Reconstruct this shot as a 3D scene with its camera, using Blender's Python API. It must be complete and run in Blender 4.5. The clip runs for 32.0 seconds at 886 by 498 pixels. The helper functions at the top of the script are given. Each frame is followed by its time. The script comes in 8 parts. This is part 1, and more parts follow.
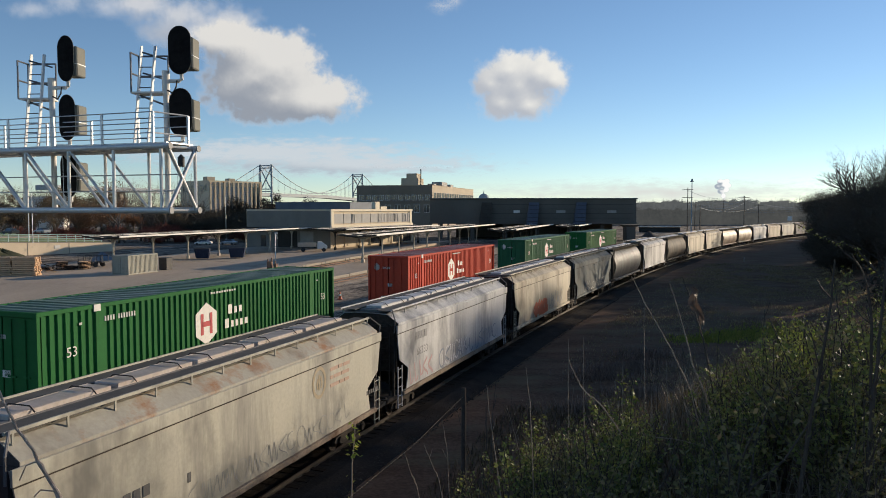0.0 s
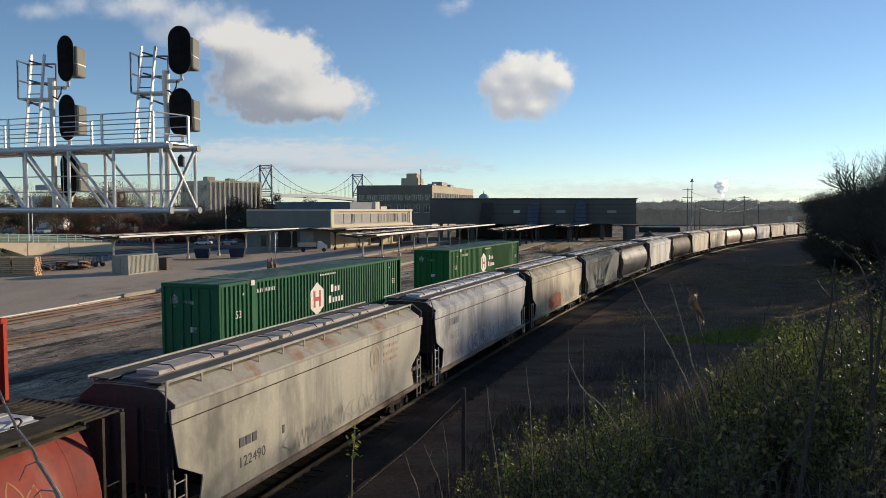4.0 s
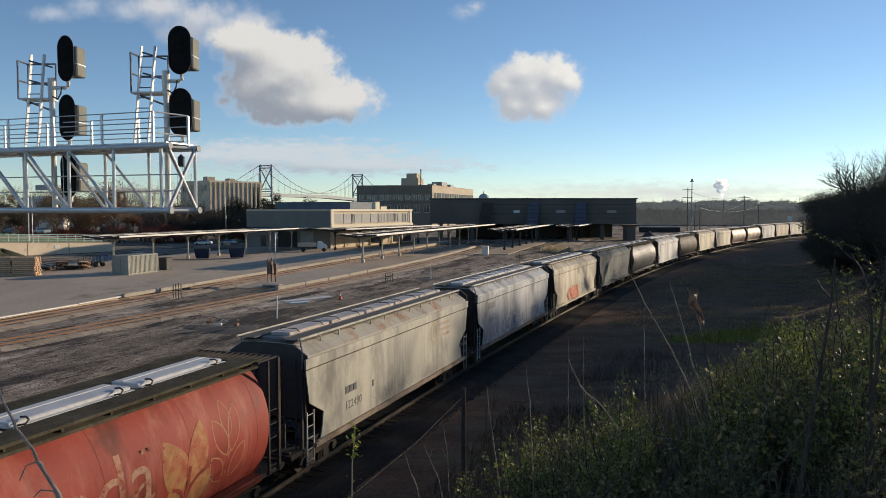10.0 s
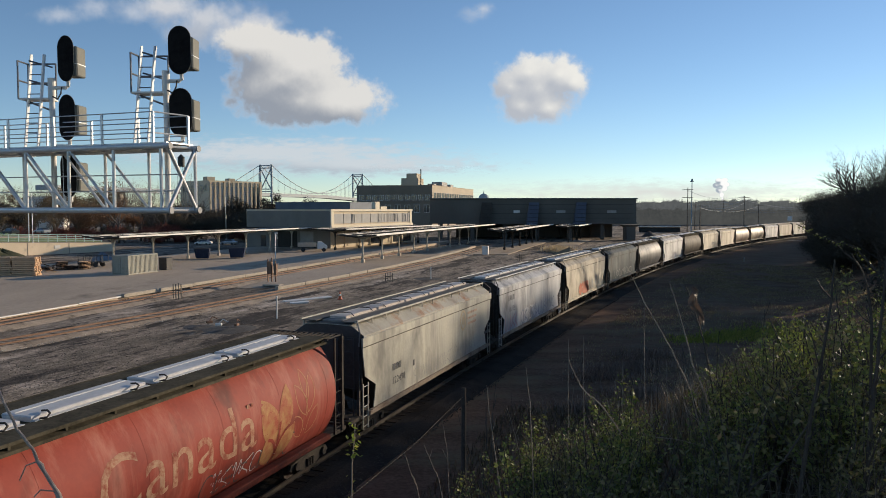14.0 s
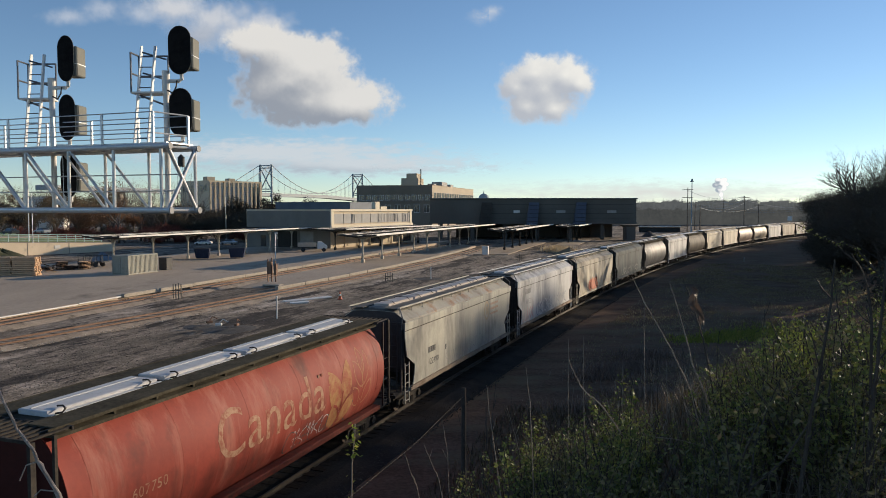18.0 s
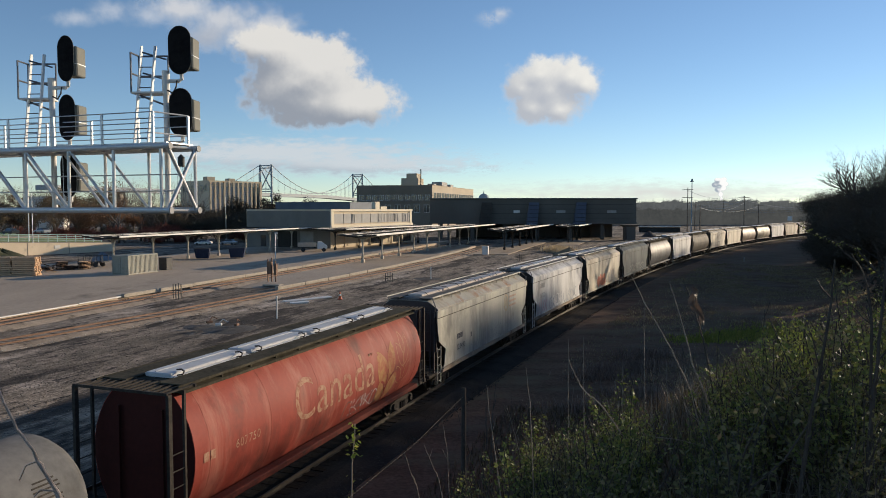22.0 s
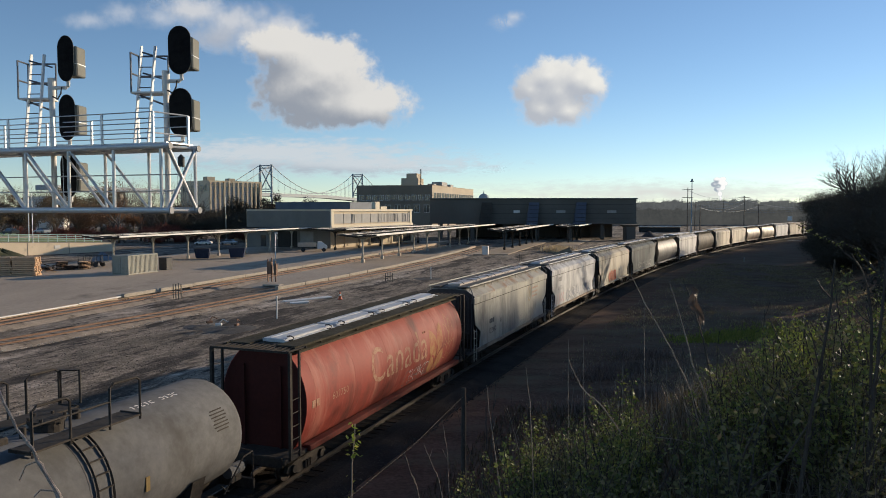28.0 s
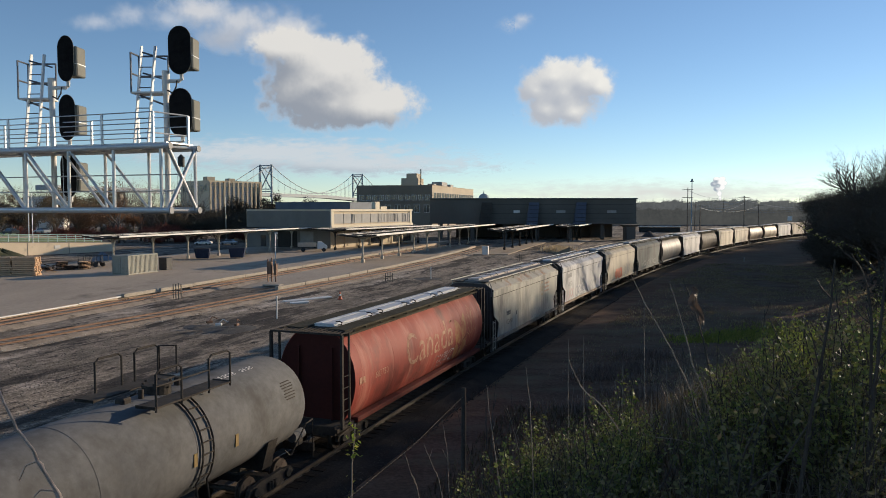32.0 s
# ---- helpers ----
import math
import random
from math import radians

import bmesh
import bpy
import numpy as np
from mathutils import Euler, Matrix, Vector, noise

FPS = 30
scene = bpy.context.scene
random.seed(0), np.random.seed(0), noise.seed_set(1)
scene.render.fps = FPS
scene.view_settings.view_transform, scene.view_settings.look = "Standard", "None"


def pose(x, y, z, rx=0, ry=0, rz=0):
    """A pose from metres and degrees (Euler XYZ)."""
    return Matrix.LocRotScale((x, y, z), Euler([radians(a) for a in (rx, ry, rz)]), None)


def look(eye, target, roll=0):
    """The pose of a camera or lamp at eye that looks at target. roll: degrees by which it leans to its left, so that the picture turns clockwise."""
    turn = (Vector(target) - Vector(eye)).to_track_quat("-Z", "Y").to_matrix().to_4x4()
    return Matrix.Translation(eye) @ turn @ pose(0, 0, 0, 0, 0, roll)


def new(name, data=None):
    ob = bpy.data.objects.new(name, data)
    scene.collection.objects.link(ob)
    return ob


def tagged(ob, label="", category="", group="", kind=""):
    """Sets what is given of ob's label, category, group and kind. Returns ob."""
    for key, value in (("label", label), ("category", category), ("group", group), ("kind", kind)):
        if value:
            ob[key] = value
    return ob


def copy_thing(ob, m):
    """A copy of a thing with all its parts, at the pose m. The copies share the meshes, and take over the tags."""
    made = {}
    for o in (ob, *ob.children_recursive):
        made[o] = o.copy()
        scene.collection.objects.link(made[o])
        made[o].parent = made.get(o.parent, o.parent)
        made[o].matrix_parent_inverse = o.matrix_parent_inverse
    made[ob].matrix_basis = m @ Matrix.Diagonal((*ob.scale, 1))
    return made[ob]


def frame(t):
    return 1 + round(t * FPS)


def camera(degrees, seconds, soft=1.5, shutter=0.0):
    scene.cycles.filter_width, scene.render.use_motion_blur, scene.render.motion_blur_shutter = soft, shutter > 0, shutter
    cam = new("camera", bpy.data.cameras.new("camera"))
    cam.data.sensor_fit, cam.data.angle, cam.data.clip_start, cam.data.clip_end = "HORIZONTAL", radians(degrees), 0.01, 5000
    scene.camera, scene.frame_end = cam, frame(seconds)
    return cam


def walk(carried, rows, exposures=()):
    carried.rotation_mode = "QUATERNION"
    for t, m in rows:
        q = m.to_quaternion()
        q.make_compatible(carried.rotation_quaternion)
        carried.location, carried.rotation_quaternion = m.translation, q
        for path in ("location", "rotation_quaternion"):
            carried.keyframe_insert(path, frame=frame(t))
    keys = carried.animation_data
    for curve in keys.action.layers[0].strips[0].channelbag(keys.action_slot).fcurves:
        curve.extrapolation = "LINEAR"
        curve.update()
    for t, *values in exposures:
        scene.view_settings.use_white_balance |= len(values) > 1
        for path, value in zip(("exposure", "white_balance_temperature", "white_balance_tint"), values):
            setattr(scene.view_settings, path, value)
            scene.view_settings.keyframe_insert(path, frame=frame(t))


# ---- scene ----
# The camera stands still on the embankment, 8.9 m above the rails.
EYE = 8.875
cam = camera(62.14, 32.0, soft=0.9)
REST = pose(0, 0, EYE, 90 - 3.083, 0, 0)
walk(cam, [(0, REST), (32, REST)], [(0, 0.0, 6400, 10), (32, 0.0, 6400, 10)])

# Low winter sun, ahead and to the right of the view.
SUN_AZ, SUN_EL = radians(56), radians(11.6)
SUN_WAY = Vector((math.sin(SUN_AZ) * math.cos(SUN_EL), math.cos(SUN_AZ) * math.cos(SUN_EL), math.sin(SUN_EL)))
sun = new("sun", bpy.data.lights.new("sun", "SUN"))
sun.data.energy, sun.data.angle, sun.data.color = 5.2, radians(0.5), (1.0, 0.81, 0.58)
sun.matrix_world = look(SUN_WAY * 200, (0, 0, 0))

world = bpy.data.worlds.new("sky")
scene.world = world
world.use_nodes = True
wn = world.node_tree.nodes
sky = wn.new("ShaderNodeTexSky")
sky.sky_type, sky.sun_disc = "NISHITA", False
sky.sun_elevation, sky.sun_rotation = SUN_EL, SUN_AZ
sky.altitude, sky.air_density, sky.dust_density, sky.ozone_density = 100, 0.75, 0.02, 2.2
wn["Background"].inputs["Strength"].default_value = 0.14
world.node_tree.links.new(sky.outputs[0], wn["Background"].inputs["Color"])

# ---- mesh tools ----
class Mesh:
    """Collects vertices and faces of one part."""

    def __init__(self):
        self.v, self.f = [], []

    def add(self, verts, faces):
        n = len(self.v)
        self.v.extend([tuple(p) for p in verts])
        self.f.extend([tuple(i + n for i in face) for face in faces])
        return self

    def box(self, c, s, rz=0.0, bevel=0.0, m=None):
        """A box with centre c and sizes s; bevel cuts its edges."""
        hx, hy, hz = s[0] / 2, s[1] / 2, s[2] / 2
        b = min(bevel, hx * 0.9, hy * 0.9, hz * 0.9)
        if b <= 0:
            pts = [(x, y, z) for x in (-hx, hx) for y in (-hy, hy) for z in (-hz, hz)]
            faces = [(0, 1, 3, 2), (4, 6, 7, 5), (0, 4, 5, 1), (2, 3, 7, 6), (0, 2, 6, 4), (1, 5, 7, 3)]
        else:
            pts, idx = [], {}
            for i, sx in enumerate((-1, 1)):
                for j, sy in enumerate((-1, 1)):
                    for k, sz in enumerate((-1, 1)):
                        for a, p in enumerate(((sx * hx, sy * (hy - b), sz * (hz - b)), (sx * (hx - b), sy * hy, sz * (hz - b)), (sx * (hx - b), sy * (hy - b), sz * hz))):
                            idx[i, j, k, a] = len(pts)
                            pts.append(p)
            q = lambda *ks: tuple(idx[k] for k in ks)
            faces = []
            for i in (0, 1):
                faces.append(q((i, 0, 0, 0), (i, 1, 0, 0), (i, 1, 1, 0), (i, 0, 1, 0))[::1 if i else -1])
                faces.append(q((0, i, 0, 1), (0, i, 1, 1), (1, i, 1, 1), (1, i, 0, 1))[::1 if i else -1])
                faces.append(q((0, 0, i, 2), (1, 0, i, 2), (1, 1, i, 2), (0, 1, i, 2))[::1 if i else -1])
            for i in (0, 1):
                for j in (0, 1):
                    f1 = q((i, j, 0, 0), (i, j, 0, 1), (i, j, 1, 1), (i, j, 1, 0))
                    faces.append(f1 if i != j else f1[::-1])
                    f2 = q((i, 0, j, 0), (i, 1, j, 0), (i, 1, j, 2), (i, 0, j, 2))
                    faces.append(f2 if i == j else f2[::-1])
                    f3 = q((0, i, j, 1), (1, i, j, 1), (1, i, j, 2), (0, i, j, 2))
                    faces.append(f3 if i != j else f3[::-1])
            for i in (0, 1):
                for j in (0, 1):
                    for k in (0, 1):
                        t3 = q((i, j, k, 0), (i, j, k, 1), (i, j, k, 2))
                        faces.append(t3 if (i + j + k) % 2 else t3[::-1])
        ca, sa = math.cos(rz), math.sin(rz)
        out = []
        for x, y, z in pts:
            p = Vector((x * ca - y * sa + c[0], x * sa + y * ca + c[1], z + c[2]))
            out.append(m @ p if m else p)
        return self.add(out, faces)

    def tube(self, p0, p1, r0, r1=None, n=8, cap=True):
        """A round bar from p0 to p1."""
        p0, p1 = Vector(p0), Vector(p1)
        r1 = r0 if r1 is None else r1
        q = (p1 - p0).to_track_quat("Z", "Y")
        ring = [q @ Vector((math.cos(a), math.sin(a), 0)) for a in (2 * math.pi * i / n for i in range(n))]
        pts = [p0 + d * r0 for d in ring] + [p1 + d * r1 for d in ring]
        faces = [(i, (i + 1) % n, n + (i + 1) % n, n + i) for i in range(n)]
        if cap:
            faces += [tuple(range(n))[::-1], tuple(range(n, 2 * n))]
        return self.add(pts, faces)

    def bend(self, pts, r, n=6):
        """A round bar along several points; r is one radius or one for each point."""
        pts = [Vector(p) for p in pts]
        rs = [r] * len(pts) if isinstance(r, (int, float)) else r
        rings = []
        for i, p in enumerate(pts):
            d = (pts[min(i + 1, len(pts) - 1)] - pts[max(i - 1, 0)]).normalized()
            side = d.cross(Vector((0.31, 0.17, 0.93)))
            if side.length < 1e-3:
                side = d.cross(Vector((1, 0, 0)))
            side.normalize()
            up = side.cross(d)
            rings.append([p + (side * math.cos(a) + up * math.sin(a)) * rs[i] for a in (2 * math.pi * k / n for k in range(n))])
        flat = [q for ring in rings for q in ring]
        faces = []
        for i in range(len(rings) - 1):
            for k in range(n):
                a, b = i * n + k, i * n + (k + 1) % n
                faces.append((a, b, b + n, a + n))
        faces += [tuple(range(n))[::-1], tuple(range(len(flat) - n, len(flat)))]
        return self.add(flat, faces)

    def loft(self, rings, closed=True, caps=True):
        """Skins rings of equal length; closed joins each ring's ends."""
        n = len(rings[0])
        flat = [p for ring in rings for p in ring]
        faces = []
        for i in range(len(rings) - 1):
            for k in range(n if closed else n - 1):
                a, b = i * n + k, i * n + (k + 1) % n
                faces.append((a, b, b + n, a + n))
        if caps:
            faces += [tuple(range(n))[::-1], tuple(range(len(flat) - n, len(flat)))]
        return self.add(flat, faces)

    def plate(self, outline, axis, lo, hi):
        """A flat outline (pairs) extruded along axis 'x', 'y' or 'z' from lo to hi."""
        def place(a, b, h):
            return {"x": (h, a, b), "y": (a, h, b), "z": (a, b, h)}[axis]
        return self.loft([[place(a, b, lo) for a, b in outline], [place(a, b, hi) for a, b in outline]])

    def disc(self, c, r, h, axis="z", n=16):
        d = {"x": Vector((1, 0, 0)), "y": Vector((0, 1, 0)), "z": Vector((0, 0, 1))}[axis]
        return self.tube(Vector(c) - d * h / 2, Vector(c) + d * h / 2, r, n=n)

    def data(self, name, mat, smooth=False):
        me = bpy.data.meshes.new(name)
        me.from_pydata(self.v, [], self.f)
        bm = bmesh.new()
        bm.from_mesh(me)
        bmesh.ops.recalc_face_normals(bm, faces=bm.faces)
        bm.to_mesh(me)
        bm.free()
        me.materials.append(mat)
        if smooth:
            me.polygons.foreach_set("use_smooth", [True] * len(me.polygons))
            me.set_sharp_from_angle(angle=radians(38))
        return me


def part(name, mesh, mat, parent=None, label="", smooth=False):
    """One mesh object under a thing or part."""
    ob = new(name, mesh.data(name, mat, smooth))
    ob.parent = parent
    return tagged(ob, label)


def piece(name, data, parent, m):
    """One more object on shared mesh data."""
    ob = new(name, data)
    ob.parent = parent
    ob.matrix_basis = m
    return ob


def thing(name, m, label, category, group="", kind=""):
    ob = new(name)
    ob.empty_display_size = 0.2
    ob.matrix_basis = m
    return tagged(ob, label, category, group, kind)


def solid(name, mesh, mat, label, category="", group="", kind="", smooth=False, m=None):
    """A thing made of one mesh."""
    ob = part(name, mesh, mat, None, label, smooth)
    if m:
        ob.matrix_basis = m
    return tagged(ob, label, category, group, kind)


def rnd(a, b):
    return random.uniform(a, b)


# ---- the line of the tracks: straight, then a wide curve to the right ----
X0, TH0, S1, KAPPA = -14.42, 0.343, 22.6, 0.00132


def line(s, lat=0.0, z=0.0):
    """Place and heading at s metres along the main track, lat metres to its right."""
    if s <= S1:
        x, y, th = X0 + math.sin(TH0) * s, math.cos(TH0) * s, TH0
    else:
        th = TH0 + KAPPA * (s - S1)
        x = X0 + math.sin(TH0) * S1 + (math.cos(TH0) - math.cos(th)) / KAPPA
        y = math.cos(TH0) * S1 + (math.sin(th) - math.sin(TH0)) / KAPPA
    return Vector((x + math.cos(th) * lat, y - math.sin(th) * lat, z)), th


def on_line(s, lat=0.0, half=6.0, z=0.0):
    """The pose of a car whose two trucks stand on the line, its middle at s."""
    a, b = line(s - half, lat, z)[0], line(s + half, lat, z)[0]
    d = b - a
    return Matrix.Translation((a + b) / 2) @ Matrix.Rotation(-math.atan2(d.x, d.y), 4, "Z")


# ---- materials ----
def nodes_of(name):
    mat = bpy.data.materials.new(name)
    mat.use_nodes = True
    return mat, mat.node_tree.nodes, mat.node_tree.links, mat.node_tree.nodes["Principled BSDF"]


def noise_node(n, l, co, scale, detail=4.0, rough=0.6, stretch=None):
    tex = n.new("ShaderNodeTexNoise")
    tex.inputs["Scale"].default_value = scale
    tex.inputs["Detail"].default_value = detail
    tex.inputs["Roughness"].default_value = rough
    if stretch:
        mp = n.new("ShaderNodeMapping")
        mp.inputs["Scale"].default_value = stretch
        l.new(co, mp.inputs["Vector"])
        co = mp.outputs[0]
    l.new(co, tex.inputs["Vector"])
    return tex.outputs["Fac"]


def ramp(n, l, fac, lo, hi, a=(0, 0, 0, 1), b=(1, 1, 1, 1)):
    r = n.new("ShaderNodeValToRGB")
    r.color_ramp.elements[0].position, r.color_ramp.elements[1].position = lo, hi
    r.color_ramp.elements[0].color, r.color_ramp.elements[1].color = a, b
    l.new(fac, r.inputs["Fac"])
    return r.outputs["Color"]


def mix(n, l, fac, a, b, kind="MIX"):
    m = n.new("ShaderNodeMix")
    m.data_type, m.blend_type = "RGBA", kind
    for key, val in ((0, fac), (6, a), (7, b)):
        if isinstance(val, (int, float)):
            m.inputs[key].default_value = val
        elif isinstance(val, tuple):
            m.inputs[key].default_value = (*val[:3], 1)
        else:
            l.new(val, m.inputs[key])
    return m.outputs[2]


def surface(name, base, second, rough=0.7, metal=0.0, grain=8.0, patch=0.6, stain=None, stain_at=(0.55, 0.75), stain_scale=1.2,
            stretch=None, bump=0.15, bump_scale=30.0, vary=0.0, spec=0.4, grime=None):
    """A worn surface: two colours mixed at two scales, stains of their own shape, fine relief."""
    mat, n, l, p = nodes_of(name)
    co = n.new("ShaderNodeTexCoord").outputs["Object"]
    a = noise_node(n, l, co, grain, 5.0, 0.65)
    b = noise_node(n, l, co, patch, 3.0, 0.6, stretch)
    fac = mix(n, l, 0.5, a, b)
    col = mix(n, l, ramp(n, l, fac, 0.36, 0.64), base, second)
    if stain:
        s = noise_node(n, l, co, stain_scale, 6.0, 0.7, stretch)
        col = mix(n, l, ramp(n, l, s, *stain_at), col, stain)
    if grime:
        tone, scale, lo, hi = grime
        g = noise_node(n, l, co, scale, 5.0, 0.62, (1.0, 1.0, 0.6))
        col = mix(n, l, ramp(n, l, g, lo, hi), col, tone)
    if vary:
        info = n.new("ShaderNodeObjectInfo").outputs["Random"]
        hsv = n.new("ShaderNodeHueSaturation")
        mr = n.new("ShaderNodeMapRange")
        mr.inputs["To Min"].default_value, mr.inputs["To Max"].default_value = 1 - vary, 1 + vary
        l.new(info, mr.inputs["Value"])
        l.new(mr.outputs[0], hsv.inputs["Value"])
        l.new(col, hsv.inputs["Color"])
        col = hsv.outputs[0]
    l.new(col, p.inputs["Base Color"])
    r = n.new("ShaderNodeMapRange")
    r.inputs["To Min"].default_value, r.inputs["To Max"].default_value = max(0.02, rough - 0.12), min(1, rough + 0.12)
    l.new(a, r.inputs["Value"])
    l.new(r.outputs[0], p.inputs["Roughness"])
    p.inputs["Metallic"].default_value = metal
    p.inputs["Specular IOR Level"].default_value = spec
    if bump:
        bp = n.new("ShaderNodeBump")
        bp.inputs["Strength"].default_value = bump
        bp.inputs["Distance"].default_value = 0.02
        l.new(noise_node(n, l, co, bump_scale, 4.0), bp.inputs["Height"])
        l.new(bp.outputs[0], p.inputs["Normal"])
    return mat


def plain(name, base, rough=0.6, metal=0.0, glow=0.0):
    """A small thing's finish, with a little unevenness."""
    c = [min(1, k * 1.18) for k in base]
    return surface(name, tuple(k * 0.86 for k in base), tuple(c), rough, metal, 14.0, 2.0, bump=0.05)


def leaves_mat(name, a, b, c, thin=0.35, gloss=0.3):
    """Leaves that differ one from the next, a little light shining through."""
    mat, n, l, p = nodes_of(name)
    geo = n.new("ShaderNodeNewGeometry").outputs["Random Per Island"]
    r = n.new("ShaderNodeValToRGB")
    e = r.color_ramp.elements
    e[0].color, e[1].color = (*a, 1), (*c, 1)
    e.new(0.55).color = (*b, 1)
    l.new(geo, r.inputs["Fac"])
    l.new(r.outputs[0], p.inputs["Base Color"])
    p.inputs["Roughness"].default_value = 0.6
    p.inputs["Specular IOR Level"].default_value = gloss
    tr = n.new("ShaderNodeBsdfTranslucent")
    l.new(r.outputs[0], tr.inputs["Color"])
    ms = n.new("ShaderNodeMixShader")
    ms.inputs[0].default_value = thin
    l.new(p.outputs[0], ms.inputs[1])
    l.new(tr.outputs[0], ms.inputs[2])
    l.new(ms.outputs[0], n["Material Output"].inputs["Surface"])
    return mat


BALLAST = surface("ballast", (0.022, 0.0185, 0.016), (0.062, 0.053, 0.046), 0.9, grain=16, patch=0.6, bump=1.0, bump_scale=12, stain=(0.026, 0.023, 0.02), spec=0.04)
def yard_material():
    """Gravel and cinders: fine stones, long brown and black drifts, pale worn spots."""
    mat, n, l, p = nodes_of("yard_gravel")
    co = n.new("ShaderNodeTexCoord").outputs["Object"]
    turn = n.new("ShaderNodeMapping")
    turn.inputs["Rotation"].default_value = (0, 0, 0.33)
    l.new(co, turn.inputs["Vector"])
    vor = n.new("ShaderNodeTexVoronoi")
    vor.inputs["Scale"].default_value = 6.0
    l.new(co, vor.inputs["Vector"])
    stones = ramp(n, l, vor.outputs["Distance"], 0.05, 0.75, (0.46, 0.37, 0.28, 1), (0.13, 0.102, 0.075, 1))
    fine = noise_node(n, l, co, 4.0, 5.0, 0.75)
    col = mix(n, l, 0.5, stones, mix(n, l, ramp(n, l, fine, 0.35, 0.65), (0.16, 0.128, 0.096), (0.42, 0.34, 0.255)))
    for scale, stretch, lo, hi, tone in ((0.10, (1.0, 0.22, 1.0), 0.48, 0.60, (0.16, 0.128, 0.095)), (0.22, (1.0, 0.3, 1.0), 0.53, 0.66, (0.54, 0.44, 0.345)),
                                         (0.30, (1.0, 0.22, 1.0), 0.505, 0.565, (0.062, 0.050, 0.040)), (0.9, (1.0, 0.35, 1.0), 0.57, 0.63, (0.045, 0.037, 0.030))):
        drift = noise_node(n, l, turn.outputs[0], scale, 7.0, 0.72, stretch)
        col = mix(n, l, ramp(n, l, drift, lo, hi), col, tone)
    clump = noise_node(n, l, turn.outputs[0], 1.7, 9.0, 0.8, (1.0, 0.55, 1.0))
    col = mix(n, l, 1.0, col, ramp(n, l, clump, 0.34, 0.68, (0.42, 0.41, 0.40, 1), (1.60, 1.60, 1.60, 1)), "MULTIPLY")
    l.new(col, p.inputs["Base Color"])
    p.inputs["Roughness"].default_value = 0.95
    p.inputs["Specular IOR Level"].default_value = 0.2
    bp = n.new("ShaderNodeBump")
    bp.inputs["Strength"].default_value, bp.inputs["Distance"].default_value = 0.9, 0.06
    l.new(mix(n, l, 0.5, fine, vor.outputs["Distance"]), bp.inputs["Height"])
    l.new(bp.outputs[0], p.inputs["Normal"])
    return mat


YARD = yard_material()
FIELD = surface("dark_earth", (0.088, 0.056, 0.038), (0.205, 0.132, 0.090), 0.95, grain=6, patch=0.25, bump=0.8, bump_scale=9, stain=(0.17, 0.14, 0.09), stain_at=(0.50, 0.68), stain_scale=0.16, stretch=(1.0, 2.2, 1.0), spec=0.03)
ASPHALT = surface("asphalt", (0.37, 0.297, 0.222), (0.51, 0.41, 0.31), 0.9, grain=3, patch=0.13, bump=0.3, bump_scale=40, stain=(0.19, 0.152, 0.112), stain_scale=0.18, stretch=(1.0, 0.5, 1.0), spec=0.2)
RUST = surface("rail_rust", (0.135, 0.075, 0.048), (0.235, 0.142, 0.094), 0.7, 0.2, grain=20, patch=2)
RAILTOP = surface("worn_steel", (0.055, 0.042, 0.034), (0.095, 0.076, 0.064), 0.5, 0.4, grain=20, patch=1)
TIE = surface("tie_wood", (0.024, 0.019, 0.016), (0.062, 0.050, 0.040), 0.9, spec=0.06, grain=10, patch=2, stretch=(1, 6, 6), vary=0.3)
CONCRETE = surface("concrete", (0.27, 0.235, 0.19), (0.42, 0.37, 0.30), 0.85, grain=6, patch=0.5, bump=0.3, stain=(0.24, 0.21, 0.18), stain_scale=0.5)
TANWALL = surface("tan_wall", (0.54, 0.45, 0.32), (0.64, 0.54, 0.40), 0.85, grain=6, patch=0.2, bump=0.2)
BRICK = surface("buff_brick", (0.40, 0.335, 0.245), (0.52, 0.44, 0.33), 0.85, grain=10, patch=0.1, bump=0.2)
RUBBLE = surface("brown_rubble", (0.19, 0.152, 0.115), (0.38, 0.315, 0.25), 0.95, grain=7, patch=0.7, bump=1.0, bump_scale=7, stain=(0.085, 0.068, 0.052), stain_at=(0.56, 0.66), stain_scale=0.8)
GREYWALL = surface("grey_wall", (0.105, 0.098, 0.084), (0.145, 0.135, 0.117), 0.9, grain=3, patch=0.1, bump=0.1)
DARKROOF = surface("dark_roof", (0.038, 0.035, 0.031), (0.080, 0.073, 0.064), 0.95, grain=6, patch=0.3, bump=0.3, spec=0.03)
GALV = surface("galvanised", (0.50, 0.50, 0.495), (0.66, 0.66, 0.65), 0.42, 0.5, grain=12, patch=1.0, bump=0.05)
WHITEPAINT = surface("white_paint", (0.66, 0.63, 0.58), (0.80, 0.77, 0.71), 0.6, grain=8, patch=0.6, stain=(0.40, 0.36, 0.30), stain_at=(0.6, 0.8))
BLACK = surface("black_steel", (0.02, 0.02, 0.02), (0.045, 0.043, 0.04), 0.6, 0.0, grain=10, patch=1.0)
GLASS = surface("dark_glass", (0.02, 0.025, 0.03), (0.04, 0.045, 0.05), 0.12, 0.0, grain=1, patch=0.2, bump=0, spec=0.7)
BARK = surface("bark", (0.09, 0.07, 0.055), (0.18, 0.15, 0.12), 0.9, grain=14, patch=3, stretch=(4, 4, 1), bump=0.6)

